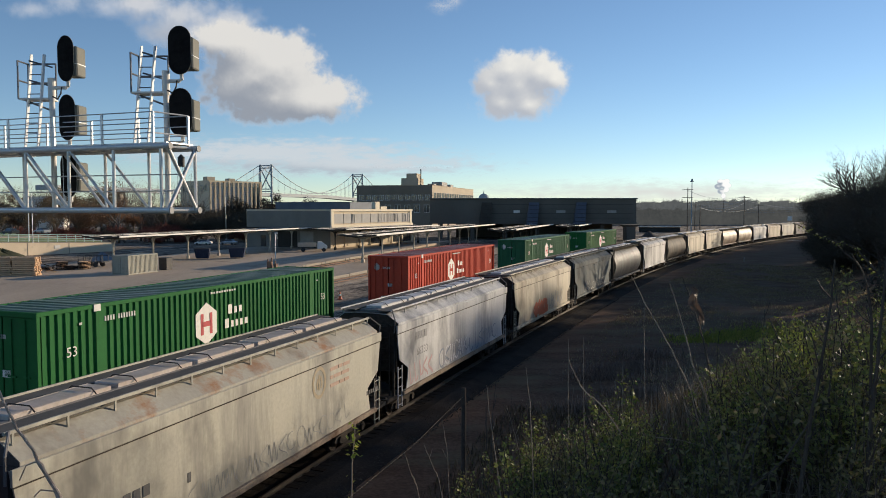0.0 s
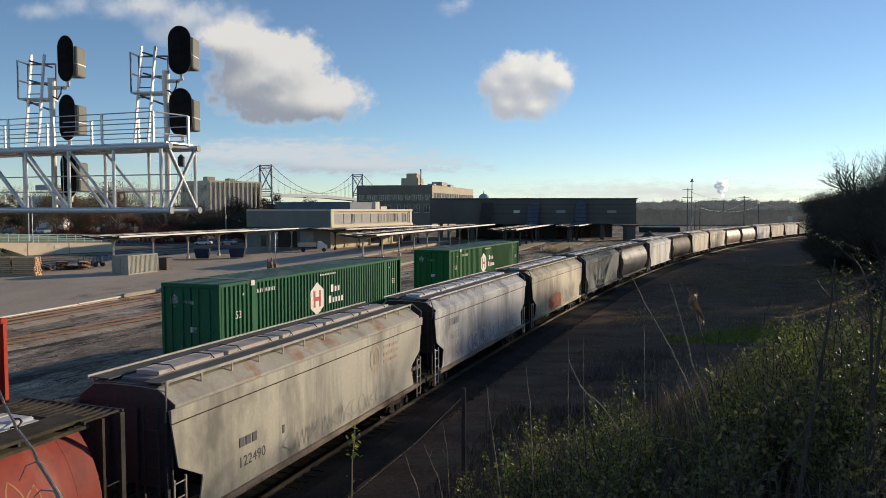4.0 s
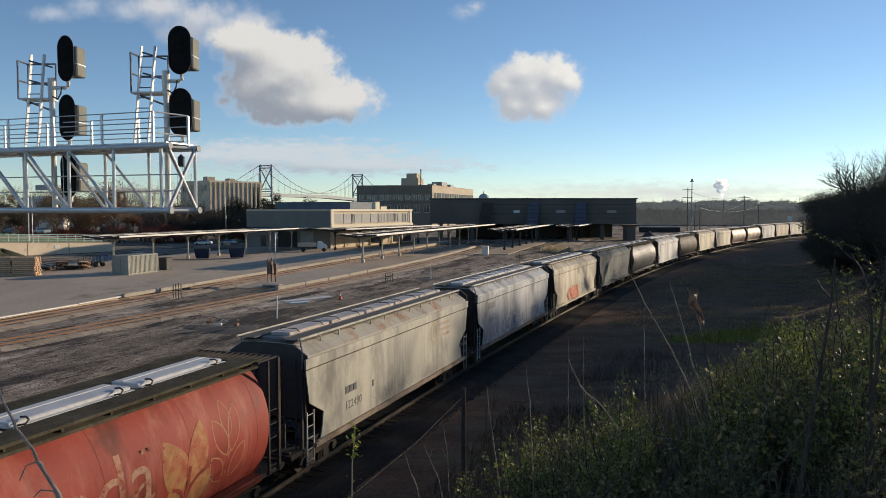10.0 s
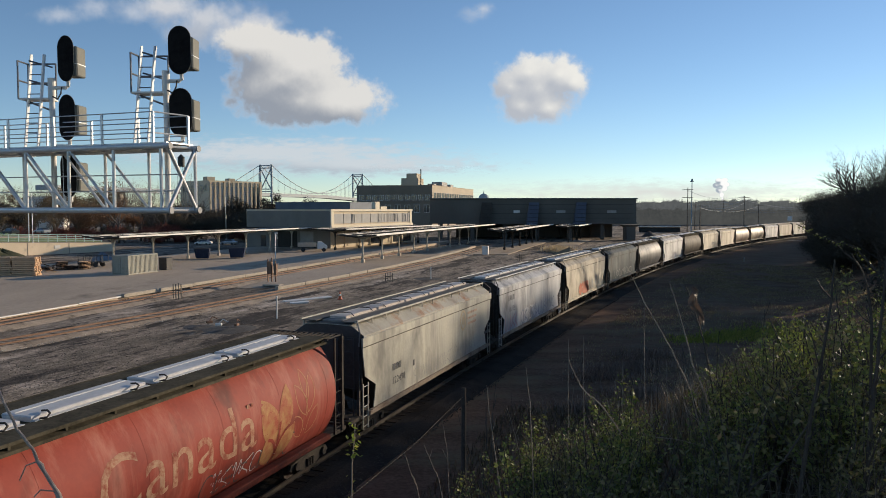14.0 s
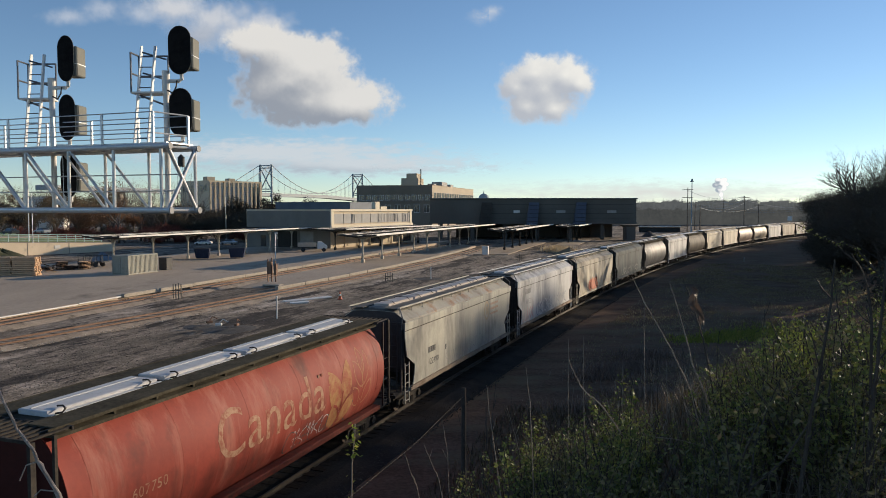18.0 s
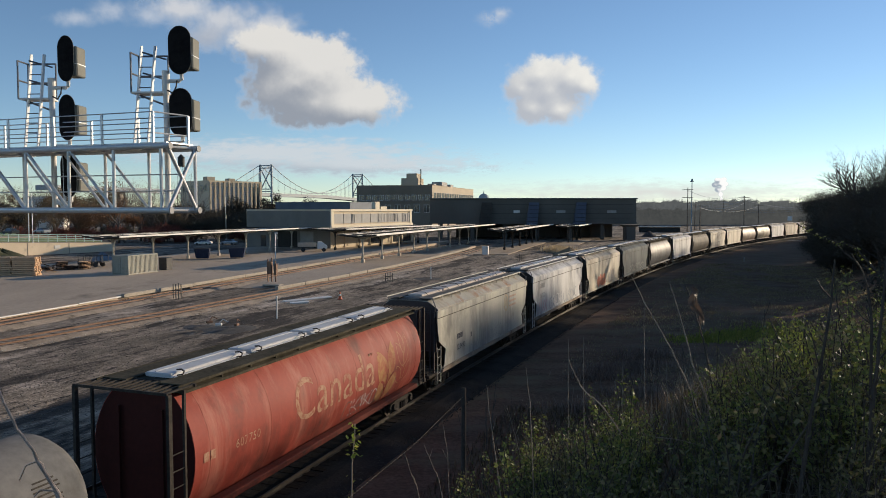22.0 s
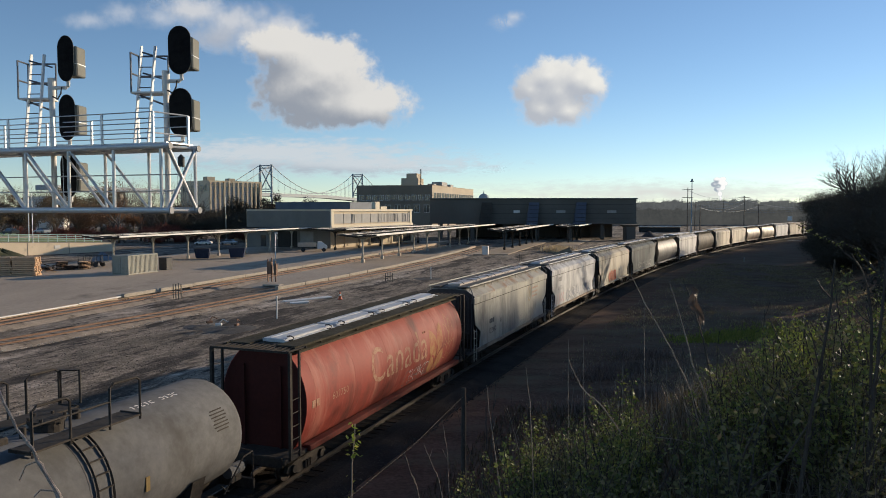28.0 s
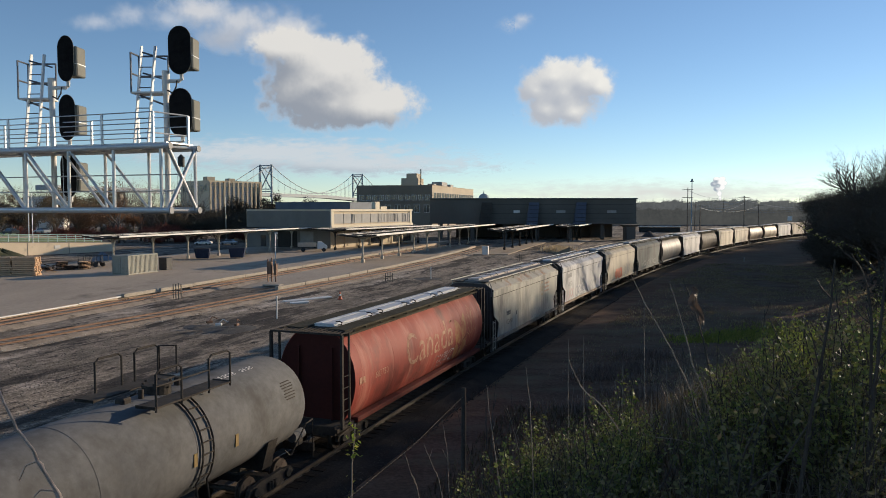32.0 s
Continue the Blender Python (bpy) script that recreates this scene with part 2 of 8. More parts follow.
# ---- ground, tracks and platforms ----
def lateral(x, y):
    """How far a place lies to the right of the main track, by a parabola that follows its curve."""
    mid = X0 + 0.357 * y + (0.00079 * (y - 21) ** 2 if y > 21 else 0)
    return (x - mid) * 0.925


def smooth(a, b, t):
    t = max(0.0, min(1.0, (t - a) / (b - a)))
    return t * t * (3 - 2 * t)


def height(x, y):
    """The lie of the land: flat yard, the bank on which the camera stands, the rise under the wood to the right."""
    d = lateral(x, y)
    z = -0.38
    bank = 7.25 * (1 - smooth(5.0, 37.0, y - 0.25 * max(0, d - 13.6))) * smooth(4.5, 14.5, d)
    rise = 4.2 * smooth(19, 42, d) * smooth(25, 60, y)
    z += max(bank, rise)
    if d > 3:
        z += 0.16 * noise.noise(Vector((x * 0.35, y * 0.35, 0))) * smooth(3, 6, d)
    elif d < -8:
        z += 0.07 * noise.noise(Vector((x * 0.2, y * 0.2, 3))) * smooth(-8, -12, -abs(d)) if d > -12 else 0.07 * noise.noise(Vector((x * 0.2, y * 0.2, 3)))
    if y > 260:
        z += smooth(260, 700, y) * 2.5
    return z


def spread(lo, hi, step, far):
    """Grid lines, close in the middle and ever wider outside."""
    mid = list(np.arange(lo, hi, step))
    out, w = [], step
    v = hi
    while v < far:
        out.append(v)
        w *= 1.22
        v += w
    low, w, v = [], step, lo
    while v > -far:
        w *= 1.22
        v -= w
        low.append(v)
    return low[::-1] + mid + out + [far]


xs, ys = spread(-40, 46, 1.1, 4200), spread(-14, 90, 1.2, 4300)
ys = [y for y in ys if y > -400]
ground_mesh = Mesh()
ground_mesh.v = [(x, y, height(x, y)) for y in ys for x in xs]
nx = len(xs)
ground_mesh.f = [(j * nx + i, j * nx + i + 1, (j + 1) * nx + i + 1, (j + 1) * nx + i) for j in range(len(ys) - 1) for i in range(nx - 1)]
ground = part("ground", ground_mesh, YARD, None, "grey gravel rail yard and dark grassy bank", smooth=True)
tagged(ground, "", "ground", kind="structure")
ground.data.materials.append(FIELD)
for f in ground.data.polygons:
    c = f.center
    if lateral(c.x, c.y) > 1.0 and c.y < 420:
        f.material_index = 1


def sweep(way, profile, lo, hi, step):
    """A profile (pairs of side and height) carried along way(s), which gives a place and a heading."""
    rings = []
    n = max(2, int((hi - lo) / step) + 1)
    for i in range(n):
        p, th = way(lo + (hi - lo) * i / (n - 1))
        rings.append([(p.x + math.cos(th) * a, p.y - math.sin(th) * a, p.z + b) for a, b in profile])
    return Mesh().loft(rings)


def curve_way(a, b, c, lift=0.0):
    """A yard track x = a + b*y + c*y*y as a way in y."""
    def way(y):
        return Vector((a + b * y + c * y * y, y, lift)), math.atan(b + 2 * c * y)
    return way


RAIL_SHAPE = [(-0.07, -0.17), (0.07, -0.17), (0.07, -0.15), (0.012, -0.13), (0.012, -0.045), (0.036, -0.03), (0.036, -0.006),
              (0.028, 0.0), (-0.028, 0.0), (-0.036, -0.006), (-0.036, -0.03), (-0.012, -0.045), (-0.012, -0.13), (-0.07, -0.15)]
track_b = curve_way(-53.0, 0.515, -0.00089)
track_a = curve_way(-50.8, 0.275, 0.0)


OLDTIE = surface("dusty_tie_wood", (0.10, 0.078, 0.060), (0.20, 0.160, 0.125), 0.9, grain=10, patch=2, spec=0.1)


def railway(name, way, lo, hi, step, label, tie_mesh=True, top=RUST, tie_mat=None):
    track = thing(name, Matrix(), label, "railway track", kind="structure")
    for side in (-0.75, 0.75):
        def shifted(s, side=side):
            p, th = way(s)
            return Vector((p.x + math.cos(th) * side, p.y - math.sin(th) * side, p.z)), th
        part("rail", sweep(shifted, RAIL_SHAPE, lo, hi, step), top, track)
    if tie_mesh:
        m = Mesh()
        s = lo
        while s < hi:
            p, th = way(s)
            m.box((p.x, p.y, p.z - 0.21 + rnd(-0.01, 0.01)), (2.6, 0.23, 0.16), -th + rnd(-0.02, 0.02))
            s += 0.56
        tagged(part("ties", m, tie_mat or TIE, track, "weathered wooden ties"), kind="stuff")
    return track


main_way = lambda s: line(s)
stack_way = lambda s: line(s, -4.14)
main_track = railway("main_track", main_way, -40, 330, 2.5, "steel rails on dark wooden ties in ballast", False, RAILTOP)
railway("stack_track", stack_way, -40, 330, 2.5, "second main track beside the hopper train", True, RAILTOP)
railway("yard_track_1", track_b, 20, 166, 3, "rusty disused rails along a platform", tie_mat=OLDTIE)
railway("yard_track_2", track_a, 20, 166, 3, "rusty disused rails between two platforms", tie_mat=OLDTIE)
bed = sweep(main_way, [(-7.2, -0.5), (2.9, -0.5), (2.75, -0.36), (1.75, -0.155), (-6.0, -0.155), (-7.0, -0.36)], -60, 400, 3)
tagged(part("ballast_bed", bed, BALLAST, None, "dark crushed-stone ballast under the two main tracks", smooth=False), "", "ballast", kind="structure")
for way, nm in ((track_b, "yard_bed"), (track_a, "yard_bed")):
    tagged(part(nm, sweep(way, [(-2.2, -0.47), (2.2, -0.47), (1.7, -0.27), (1.3, -0.134), (-1.3, -0.134), (-1.7, -0.27)], 20, 166, 4), RUBBLE, None, "pale worn ballast under a rusty track"), "", "ballast", kind="structure")


def strip(name, left, right, lo, hi, step, top, base, mat, label, category="platform"):
    """A platform between two edges, each x as a function of y."""
    rings = []
    n = int((hi - lo) / step) + 1
    for i in range(n):
        y = lo + (hi - lo) * i / (n - 1)
        a, b = left(y), right(y)
        h = top(y) if callable(top) else top
        rings.append([(a, y, base), (b, y, base), (b, y, h), (a, y, h)])
    ob = part(name, Mesh().loft(rings), mat, None, label)
    return tagged(ob, label, category, kind="structure")


edge_1 = lambda y: -53.6 + 0.275 * y
back_1 = lambda y: edge_1(y) - 42 if y < 120 else edge_1(y) - 38
edge_2 = lambda y: -55.3 + 0.515 * y - 0.00089 * y * y
def top_1(y):
    """The platform is worn down to the rails at its near end."""
    return -0.16 + 0.28 * smooth(58, 96, y)


strip("platform_1", back_1, lambda y: edge_1(y) - 0.55, 20, 205, 6, top_1, -0.6, ASPHALT, "wide grey asphalt platform and service yard")
strip("platform_2", lambda y: -48.6 + 0.275 * y, lambda y: edge_2(y) - 0.55, 84, 180, 4, lambda y: -0.45 + 0.57 * smooth(84, 104, y), -0.6, ASPHALT, "grey asphalt island platform under a canopy")
kerb1 = thing("platform_kerb_1", Matrix(), "pale concrete edge slabs of a platform", "kerb", kind="structure")
kerb2 = thing("platform_kerb_2", Matrix(), "pale broken concrete edge slabs of a platform", "kerb", kind="structure")
slab = Mesh().box((0, 0, 0), (0.42, 5.9, 0.40), bevel=0.03).data("kerb_slab", CONCRETE)
thin = Mesh().box((0, 0, 0), (0.20, 5.9, 0.12), bevel=0.02).data("kerb_slab", WHITEPAINT)
for kerb, edge, lo, hi in ((kerb1, edge_1, 38, 172), (kerb2, edge_2, 86, 170)):
    y = lo
    while y < hi:
        th = math.atan((edge(y + 1) - edge(y - 1)) / 2)
        worn = kerb is kerb1 and y < 74
        piece("kerb_slab", thin if worn else slab, kerb, Matrix.Translation((edge(y) - (0.44 if worn else 0.32), y, (top_1(y) - 0.04 if worn else -0.06 + 0.0 * y) + rnd(-0.03, 0.03))) @ Matrix.Rotation(-th + rnd(-0.01, 0.01), 4, "Z"))
        y += 6.0 * math.cos(th)

# ---- rolling stock ----
def car_paint(name, base, second, rust, amount=(0.46, 0.70), rough=0.6, spec=0.4):
    return surface(name, base, second, rough, 0.0, grain=9, patch=0.8, stain=rust, stain_at=amount, stain_scale=0.9, stretch=(1, 1.0, 0.14), bump=0.06, bump_scale=6, spec=spec, grime=(tuple(0.72 * c for c in rust), 0.42, 0.54, 0.72))


BEIGE = car_paint("beige_car_paint", (0.36, 0.350, 0.291), (0.48, 0.463, 0.390), (0.21, 0.206, 0.186), (0.47, 0.71))
GREYCAR = car_paint("pale_grey_car_paint", (0.43, 0.44, 0.45), (0.58, 0.585, 0.585), (0.22, 0.23, 0.25))
CREAM = car_paint("cream_car_paint", (0.44, 0.39, 0.29), (0.55, 0.495, 0.385), (0.27, 0.225, 0.165))
GREENGREY = car_paint("green_grey_car_paint", (0.070, 0.090, 0.096), (0.130, 0.155, 0.158), (0.050, 0.058, 0.060), rough=0.7, spec=0.2)
SLATE = car_paint("slate_car_paint", (0.050, 0.056, 0.066), (0.115, 0.123, 0.138), (0.035, 0.036, 0.040), rough=0.55, spec=0.2)
BROWN = car_paint("brown_car_paint", (0.17, 0.112, 0.075), (0.26, 0.182, 0.125), (0.10, 0.062, 0.04))
DARKBROWN = car_paint("dark_brown_car_paint", (0.042, 0.034, 0.028), (0.085, 0.068, 0.055), (0.028, 0.024, 0.020), rough=0.7, spec=0.12)
RUSTROOF = surface("beige_roof_with_rust", (0.30, 0.290, 0.25), (0.40, 0.385, 0.33), 0.7, grain=9, patch=0.8, stain=(0.29, 0.150, 0.075), stain_at=(0.51, 0.64), stain_scale=0.5, bump=0.06, grime=((0.17, 0.145, 0.12), 0.5, 0.54, 0.74))
RUSTSILL = surface("rusty_sill", (0.20, 0.145, 0.105), (0.33, 0.27, 0.21), 0.85, grain=8, patch=1.2, stain=(0.13, 0.075, 0.045), stain_at=(0.5, 0.64), stain_scale=1.4)
TAN = car_paint("tan_car_paint", (0.33, 0.27, 0.19), (0.44, 0.37, 0.27), (0.19, 0.145, 0.10))
# the pale upright bands are highlights at the welds put into the paint, plus fading
RED = surface("red_car_paint", (0.235, 0.034, 0.022), (0.31, 0.055, 0.037), 0.68, grain=7, patch=0.9, stain=(0.40, 0.145, 0.105), stain_at=(0.52, 0.72), stain_scale=1.1, stretch=(0.6, 1.0, 0.10), bump=0.08, bump_scale=5, spec=0.25, grime=((0.075, 0.021, 0.016), 0.62, 0.51, 0.72))
TANK = surface("grey_tank_paint", (0.125, 0.125, 0.125), (0.185, 0.184, 0.182), 0.92, grain=5, patch=0.5, stain=(0.10, 0.097, 0.092), stain_at=(0.5, 0.75), stain_scale=0.7, bump=0.06, bump_scale=5, spec=0.06, grime=((0.085, 0.08, 0.073), 0.5, 0.55, 0.75))
ROOFGREY = surface("dusty_roof", (0.15, 0.145, 0.14), (0.26, 0.25, 0.24), 0.8, grain=10, patch=1.2, stain=(0.13, 0.12, 0.11), stain_scale=1.5, spec=0.15)
GREYDECK = surface("grey_roof_walk", (0.075, 0.073, 0.068), (0.125, 0.120, 0.112), 0.8, grain=9, patch=0.8, spec=0.2)
DARKDECK = surface("dark_deck", (0.040, 0.036, 0.026), (0.105, 0.093, 0.068), 0.95, grain=10, patch=1.5, spec=0.05)
HATCH = surface("pale_hatch", (0.45, 0.45, 0.455), (0.60, 0.597, 0.595), 0.5, grain=8, patch=1.0, stain=(0.34, 0.32, 0.30), stain_at=(0.60, 0.74), spec=0.4)
HATCHTAN = surface("tan_hatch", (0.36, 0.31, 0.27), (0.52, 0.455, 0.41), 0.45, grain=8, patch=1.0, stain=(0.30, 0.22, 0.16), stain_at=(0.58, 0.74), spec=0.5)
UNDER = surface("grimy_steel", (0.038, 0.034, 0.030), (0.082, 0.070, 0.058), 0.9, grain=12, patch=1.5, spec=0.15)
WHEEL = surface("wheel_steel", (0.05, 0.036, 0.027), (0.10, 0.072, 0.055), 0.7, 0.2, grain=12, patch=2)


def wheelset_mesh():
    m = Mesh().tube((-0.8, 0, 0), (0.8, 0, 0), 0.085, n=10)
    for s in (-1, 1):
        m.disc((s * 0.76, 0, 0), 0.42, 0.13, "x", 20)
        m.disc((s * 0.69, 0, 0), 0.455, 0.03, "x", 20)
        m.disc((s * 0.85, 0, 0), 0.16, 0.08, "x", 10)
        for k in range(5):
            a = k * math.tau / 5
            m.box((s * 0.832, 0.27 * math.cos(a), 0.27 * math.sin(a)), (0.02, 0.09, 0.09))
    return m


WHEELSET = wheelset_mesh().data("wheelset", WHEEL, True)
ROLLING = []
SAFETY = plain("faded_safety_yellow", (0.24, 0.165, 0.06), 0.8)


def add_trucks(car, spacing, rolls=False):
    """Two four-wheeled trucks under a car."""
    for y0 in (-spacing / 2, spacing / 2):
        m = Mesh()
        for s in (-1, 1):
            m.plate([(-1.25, 0.40), (-1.15, 0.58), (-0.55, 0.66), (0.55, 0.66), (1.15, 0.58), (1.25, 0.40), (0.95, 0.36), (0.45, 0.20), (-0.45, 0.20), (-0.95, 0.36)], "x", s * 0.95, s * 1.07)
            for k in (-0.16, 0.0, 0.16):
                m.tube((s * 1.10, k, 0.24), (s * 1.10, k, 0.5), 0.055, n=8)
            for k in (-0.88, 0.88):
                m.disc((s * 1.1, k, 0.45), 0.13, 0.12, "x", 10)
        m.box((0, 0, 0.5), (2.0, 0.35, 0.28), bevel=0.04)
        truck = part("truck", m, UNDER, car, "grimy cast-steel truck")
        truck.location = (0, y0, 0)
        for k in (-0.88, 0.88):
            w = piece("wheelset", WHEELSET, truck, Matrix.Translation((0, k, 0.455)))
            if rolls:
                ROLLING.append((w, k))


def couplers(car, half):
    for s in (-1, 1):
        m = Mesh().box((0, s * (half + 0.35), 0.88), (0.2, 0.9, 0.2), bevel=0.03).box((0.02, s * (half + 0.78), 0.88), (0.28, 0.22, 0.3), bevel=0.05)
        part("coupler", m, UNDER, car)
        part("brake_hose", Mesh().bend([(0.35, s * (half + 0.2), 0.8), (0.36, s * (half + 0.45), 0.55), (0.3, s * (half + 0.7), 0.45)], 0.025), BLACK, car)


def ladder(car, x, y, z0, z1, width, across, mat, name="ladder", rungs=None):
    """Two stiles and rungs; across is 'y' where it lies along the car's side, 'x' on its end."""
    dx, dy = (0, width / 2) if across == "y" else (width / 2, 0)
    m = Mesh()
    for s in (-1, 1):
        m.box((x + s * dx, y + s * dy, (z0 + z1) / 2), (0.045, 0.045, z1 - z0))
    n = rungs or max(2, int((z1 - z0) / 0.38))
    for i in range(n):
        z = z0 + 0.12 + (z1 - z0 - 0.24) * i / (n - 1)
        m.tube((x - dx, y - dy, z), (x + dx, y + dy, z), 0.016, n=6)
    part(name, m, mat, car)


def hopper(label, paint, s_len=16.3, group="cars of the grain train", roof=ROOFGREY, hatch=HATCHTAN, rolls=False, detail=True, round_side=0.0, end=UNDER, roof_paint=None, walkway=None, sill_paint=None):
    """A covered hopper car with flat or bulging sides, cut-away lower ends, roof walk and long hatches."""
    car = thing("hopper_car", Matrix(), label, "rail car", group)
    h = s_len / 2
    walkway = walkway or DARKDECK
    # body: the hold, its ends sloping in below, the roof in two slopes
    levels = ((1.30, 2.9), (1.9, 2.0), (2.5, 1.15), (3.1, 0.6), (3.7, 0.34), (4.03, 0.3))
    rings = []
    for z, cut in levels:
        x = 1.50 + round_side * (1 - ((z - 2.6) / 1.5) ** 2)
        rings.append([(-x, -h + cut, z), (x, -h + cut, z), (x, h - cut, z), (-x, h - cut, z)])
    part("hold", Mesh().loft(rings), end, car)
    prof = [(-1.52, 4.04), (1.52, 4.04), (1.52, 4.12), (1.02, 4.46), (0.5, 4.5), (-0.5, 4.5), (-1.02, 4.46), (-1.52, 4.12)]
    part("roof", Mesh().loft([[(a_, y, z) for a_, z in prof] for y in (-h + 0.25, h - 0.25)]), roof_paint or paint, car)
    part("roof_deck", Mesh().box((0, 0, 4.51), (2.0, s_len - 0.55, 0.03)), walkway, car, "grimy deck along the roof")
    # side sheets: proud of the hold, with the cut-away lower ends
    for s in (-1, 1):
        prof = [(-h + 0.12, 3.55), (-h + 0.3, 2.5), (-h + 1.28, 2.1), (-h + 1.15, 1.36), (-h + 0.6, 1.2)]
        rings = []
        for k in range(7):
            z = 4.03 - k * 2.93 / 6
            if z > 2.5:
                cut = 0.0 + 0.3 * (4.03 - z) / 1.53
            elif z > 2.05:
                cut = 0.3 + 0.95 * (2.5 - z) / 0.45
            else:
                cut = 1.25 - 0.3 * (2.05 - z) / 0.95
            x = 1.51 + round_side * (1 - ((z - 2.6) / 1.5) ** 2)
            rings.append([(s * x, -h + cut, z), (s * (x + 0.04), -h + cut, z), (s * (x + 0.04), h - cut, z), (s * x, h - cut, z)])
        part("side_sheet", Mesh().loft(rings), paint, car)
        part("sill_flange", Mesh().box((s * 1.60, 0, 1.20), (0.10, s_len - 1.4, 0.035)), sill_paint or paint, car)
        sill = Mesh().box((s * 1.53, 0, 1.10), (0.22, s_len - 1.1, 0.16), bevel=0.02)
        part("side_sill", sill, sill_paint or paint, car)
        part("side_seam", Mesh().box((s * 1.565, 0, 3.695), (0.05, s_len - 0.1, 0.022)), UNDER, car)
        band = Mesh().box((s * 1.56, 0, 3.88), (0.06, s_len - 0.02, 0.34), bevel=0.012)
        part("top_band", band, paint, car)
    # hopper outlets
    m = Mesh()
    n_out = 3
    for i in range(n_out):
        y = (i - (n_out - 1) / 2) * (s_len - 5.2) / n_out
        w = (s_len - 5.5) / n_out / 2
        m.loft([[(-1.3, y - w, 1.34), (1.3, y - w, 1.34), (1.3, y + w, 1.34), (-1.3, y + w, 1.34)], [(-0.5, y - 0.5, 0.45), (0.5, y - 0.5, 0.45), (0.5, y + 0.5, 0.45), (-0.5, y + 0.5, 0.45)]])
        m.box((0, y, 0.4), (1.2, 1.1, 0.14))
        part("outlet", m, UNDER, car)
        m = Mesh()
    # end frames: slope sheet, platform, posts
    for s in (-1, 1):
        m = Mesh()
        m.loft([[(-1.45, s * (h - 0.3), 4.0), (1.45, s * (h - 0.3), 4.0), (1.45, s * (h - 2.6), 1.3), (-1.45, s * (h - 2.6), 1.3)],
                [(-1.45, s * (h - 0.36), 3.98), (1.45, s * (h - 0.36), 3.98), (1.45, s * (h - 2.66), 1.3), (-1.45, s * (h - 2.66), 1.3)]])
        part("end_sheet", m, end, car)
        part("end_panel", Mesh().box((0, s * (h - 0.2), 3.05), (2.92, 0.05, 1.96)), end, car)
        # dark cap over the roof's end, where sky light would brighten its paint
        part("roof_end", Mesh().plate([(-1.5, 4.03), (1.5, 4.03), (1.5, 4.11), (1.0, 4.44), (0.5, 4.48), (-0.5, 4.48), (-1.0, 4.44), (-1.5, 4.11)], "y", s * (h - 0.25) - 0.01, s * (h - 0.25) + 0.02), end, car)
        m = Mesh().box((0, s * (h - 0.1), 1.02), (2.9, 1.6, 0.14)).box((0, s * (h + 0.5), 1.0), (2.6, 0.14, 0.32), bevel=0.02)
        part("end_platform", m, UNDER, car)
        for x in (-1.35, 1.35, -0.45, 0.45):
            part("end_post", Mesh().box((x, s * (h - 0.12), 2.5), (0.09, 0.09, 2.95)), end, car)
        for x in (-1.0, 1.0):
            ladder(car, x, s * (h + 0.02), 1.1, 4.1, 0.42, "x", end, "end_ladder")
        ladder(car, 1.53, s * (h - 0.35), 0.55, 2.3, 0.42, "y", paint, "side_ladder", 5)
        ladder(car, -1.53, s * (h - 0.35), 0.55, 2.3, 0.42, "y", paint, "side_ladder", 5)
    # roof walk on brackets, hatches
    for s in (-1, 1):
        m = Mesh().box((s * 0.84, 0, 4.60), (0.62, s_len - 0.5, 0.03))
        part("roof_walk", m, walkway, car)
        part("walk_edge", Mesh().box((s * 1.17, 0, 4.63), (0.045, s_len - 0.4, 0.07)), paint, car)
        m = Mesh()
        n_b = 13
        for i in range(n_b):
            y = (i / (n_b - 1) - 0.5) * (s_len - 0.8)
            part("walk_bracket", Mesh().box((s * 1.16, y, 4.46), (0.03, 0.05, 0.34)).box((s * 0.98, y, 4.59), (0.4, 0.05, 0.04)), paint, car)
    m = Mesh().box((0, 0, 4.54), (0.9, s_len - 1.2, 0.12), bevel=0.02)
    part("hatch_coaming", m, roof, car)
    n_h = 5
    for i in range(n_h):
        y = (i - (n_h - 1) / 2) * (s_len - 1.8) / n_h
        ln = (s_len - 1.9) / n_h - 0.16
        m = Mesh().loft([[(-0.34, y - ln / 2, 4.60), (0.34, y - ln / 2, 4.60), (0.34, y + ln / 2, 4.60), (-0.34, y + ln / 2, 4.60)],
                         [(-0.34, y - ln / 2, 4.68), (0.34, y - ln / 2, 4.68), (0.34, y + ln / 2, 4.68), (-0.34, y + ln / 2, 4.68)],
                         [(-0.30, y - ln / 2 + 0.05, 4.70), (0.30, y - ln / 2 + 0.05, 4.70), (0.30, y + ln / 2 - 0.05, 4.70), (-0.30, y + ln / 2 - 0.05, 4.70)]])
        cover = part("hatch_cover", m, hatch, car)
        if detail:
            for e in (-1, 1):
                part("hatch_edge", Mesh().box((e * 0.35, y, 4.65), (0.03, ln - 0.05, 0.10)), hatch, cover)
            for k in (-0.3, 0.3):
                part("hatch_latch", Mesh().bend([(-0.44, y + k * ln, 4.64), (-0.3, y + k * ln, 4.76), (0.3, y + k * ln, 4.76), (0.44, y + k * ln, 4.64)], 0.016, 5), UNDER, cover)
    for s in (-1, 1):
        part("grab_rail", Mesh().bend([(1.45, s * (h + 0.02), 3.75), (1.5, s * (h + 0.05), 4.3), (1.2, s * (h - 0.3), 4.66)], 0.03), roof, car)
    add_trucks(car, s_len - 3.4, rolls)
    couplers(car, h)
    return car


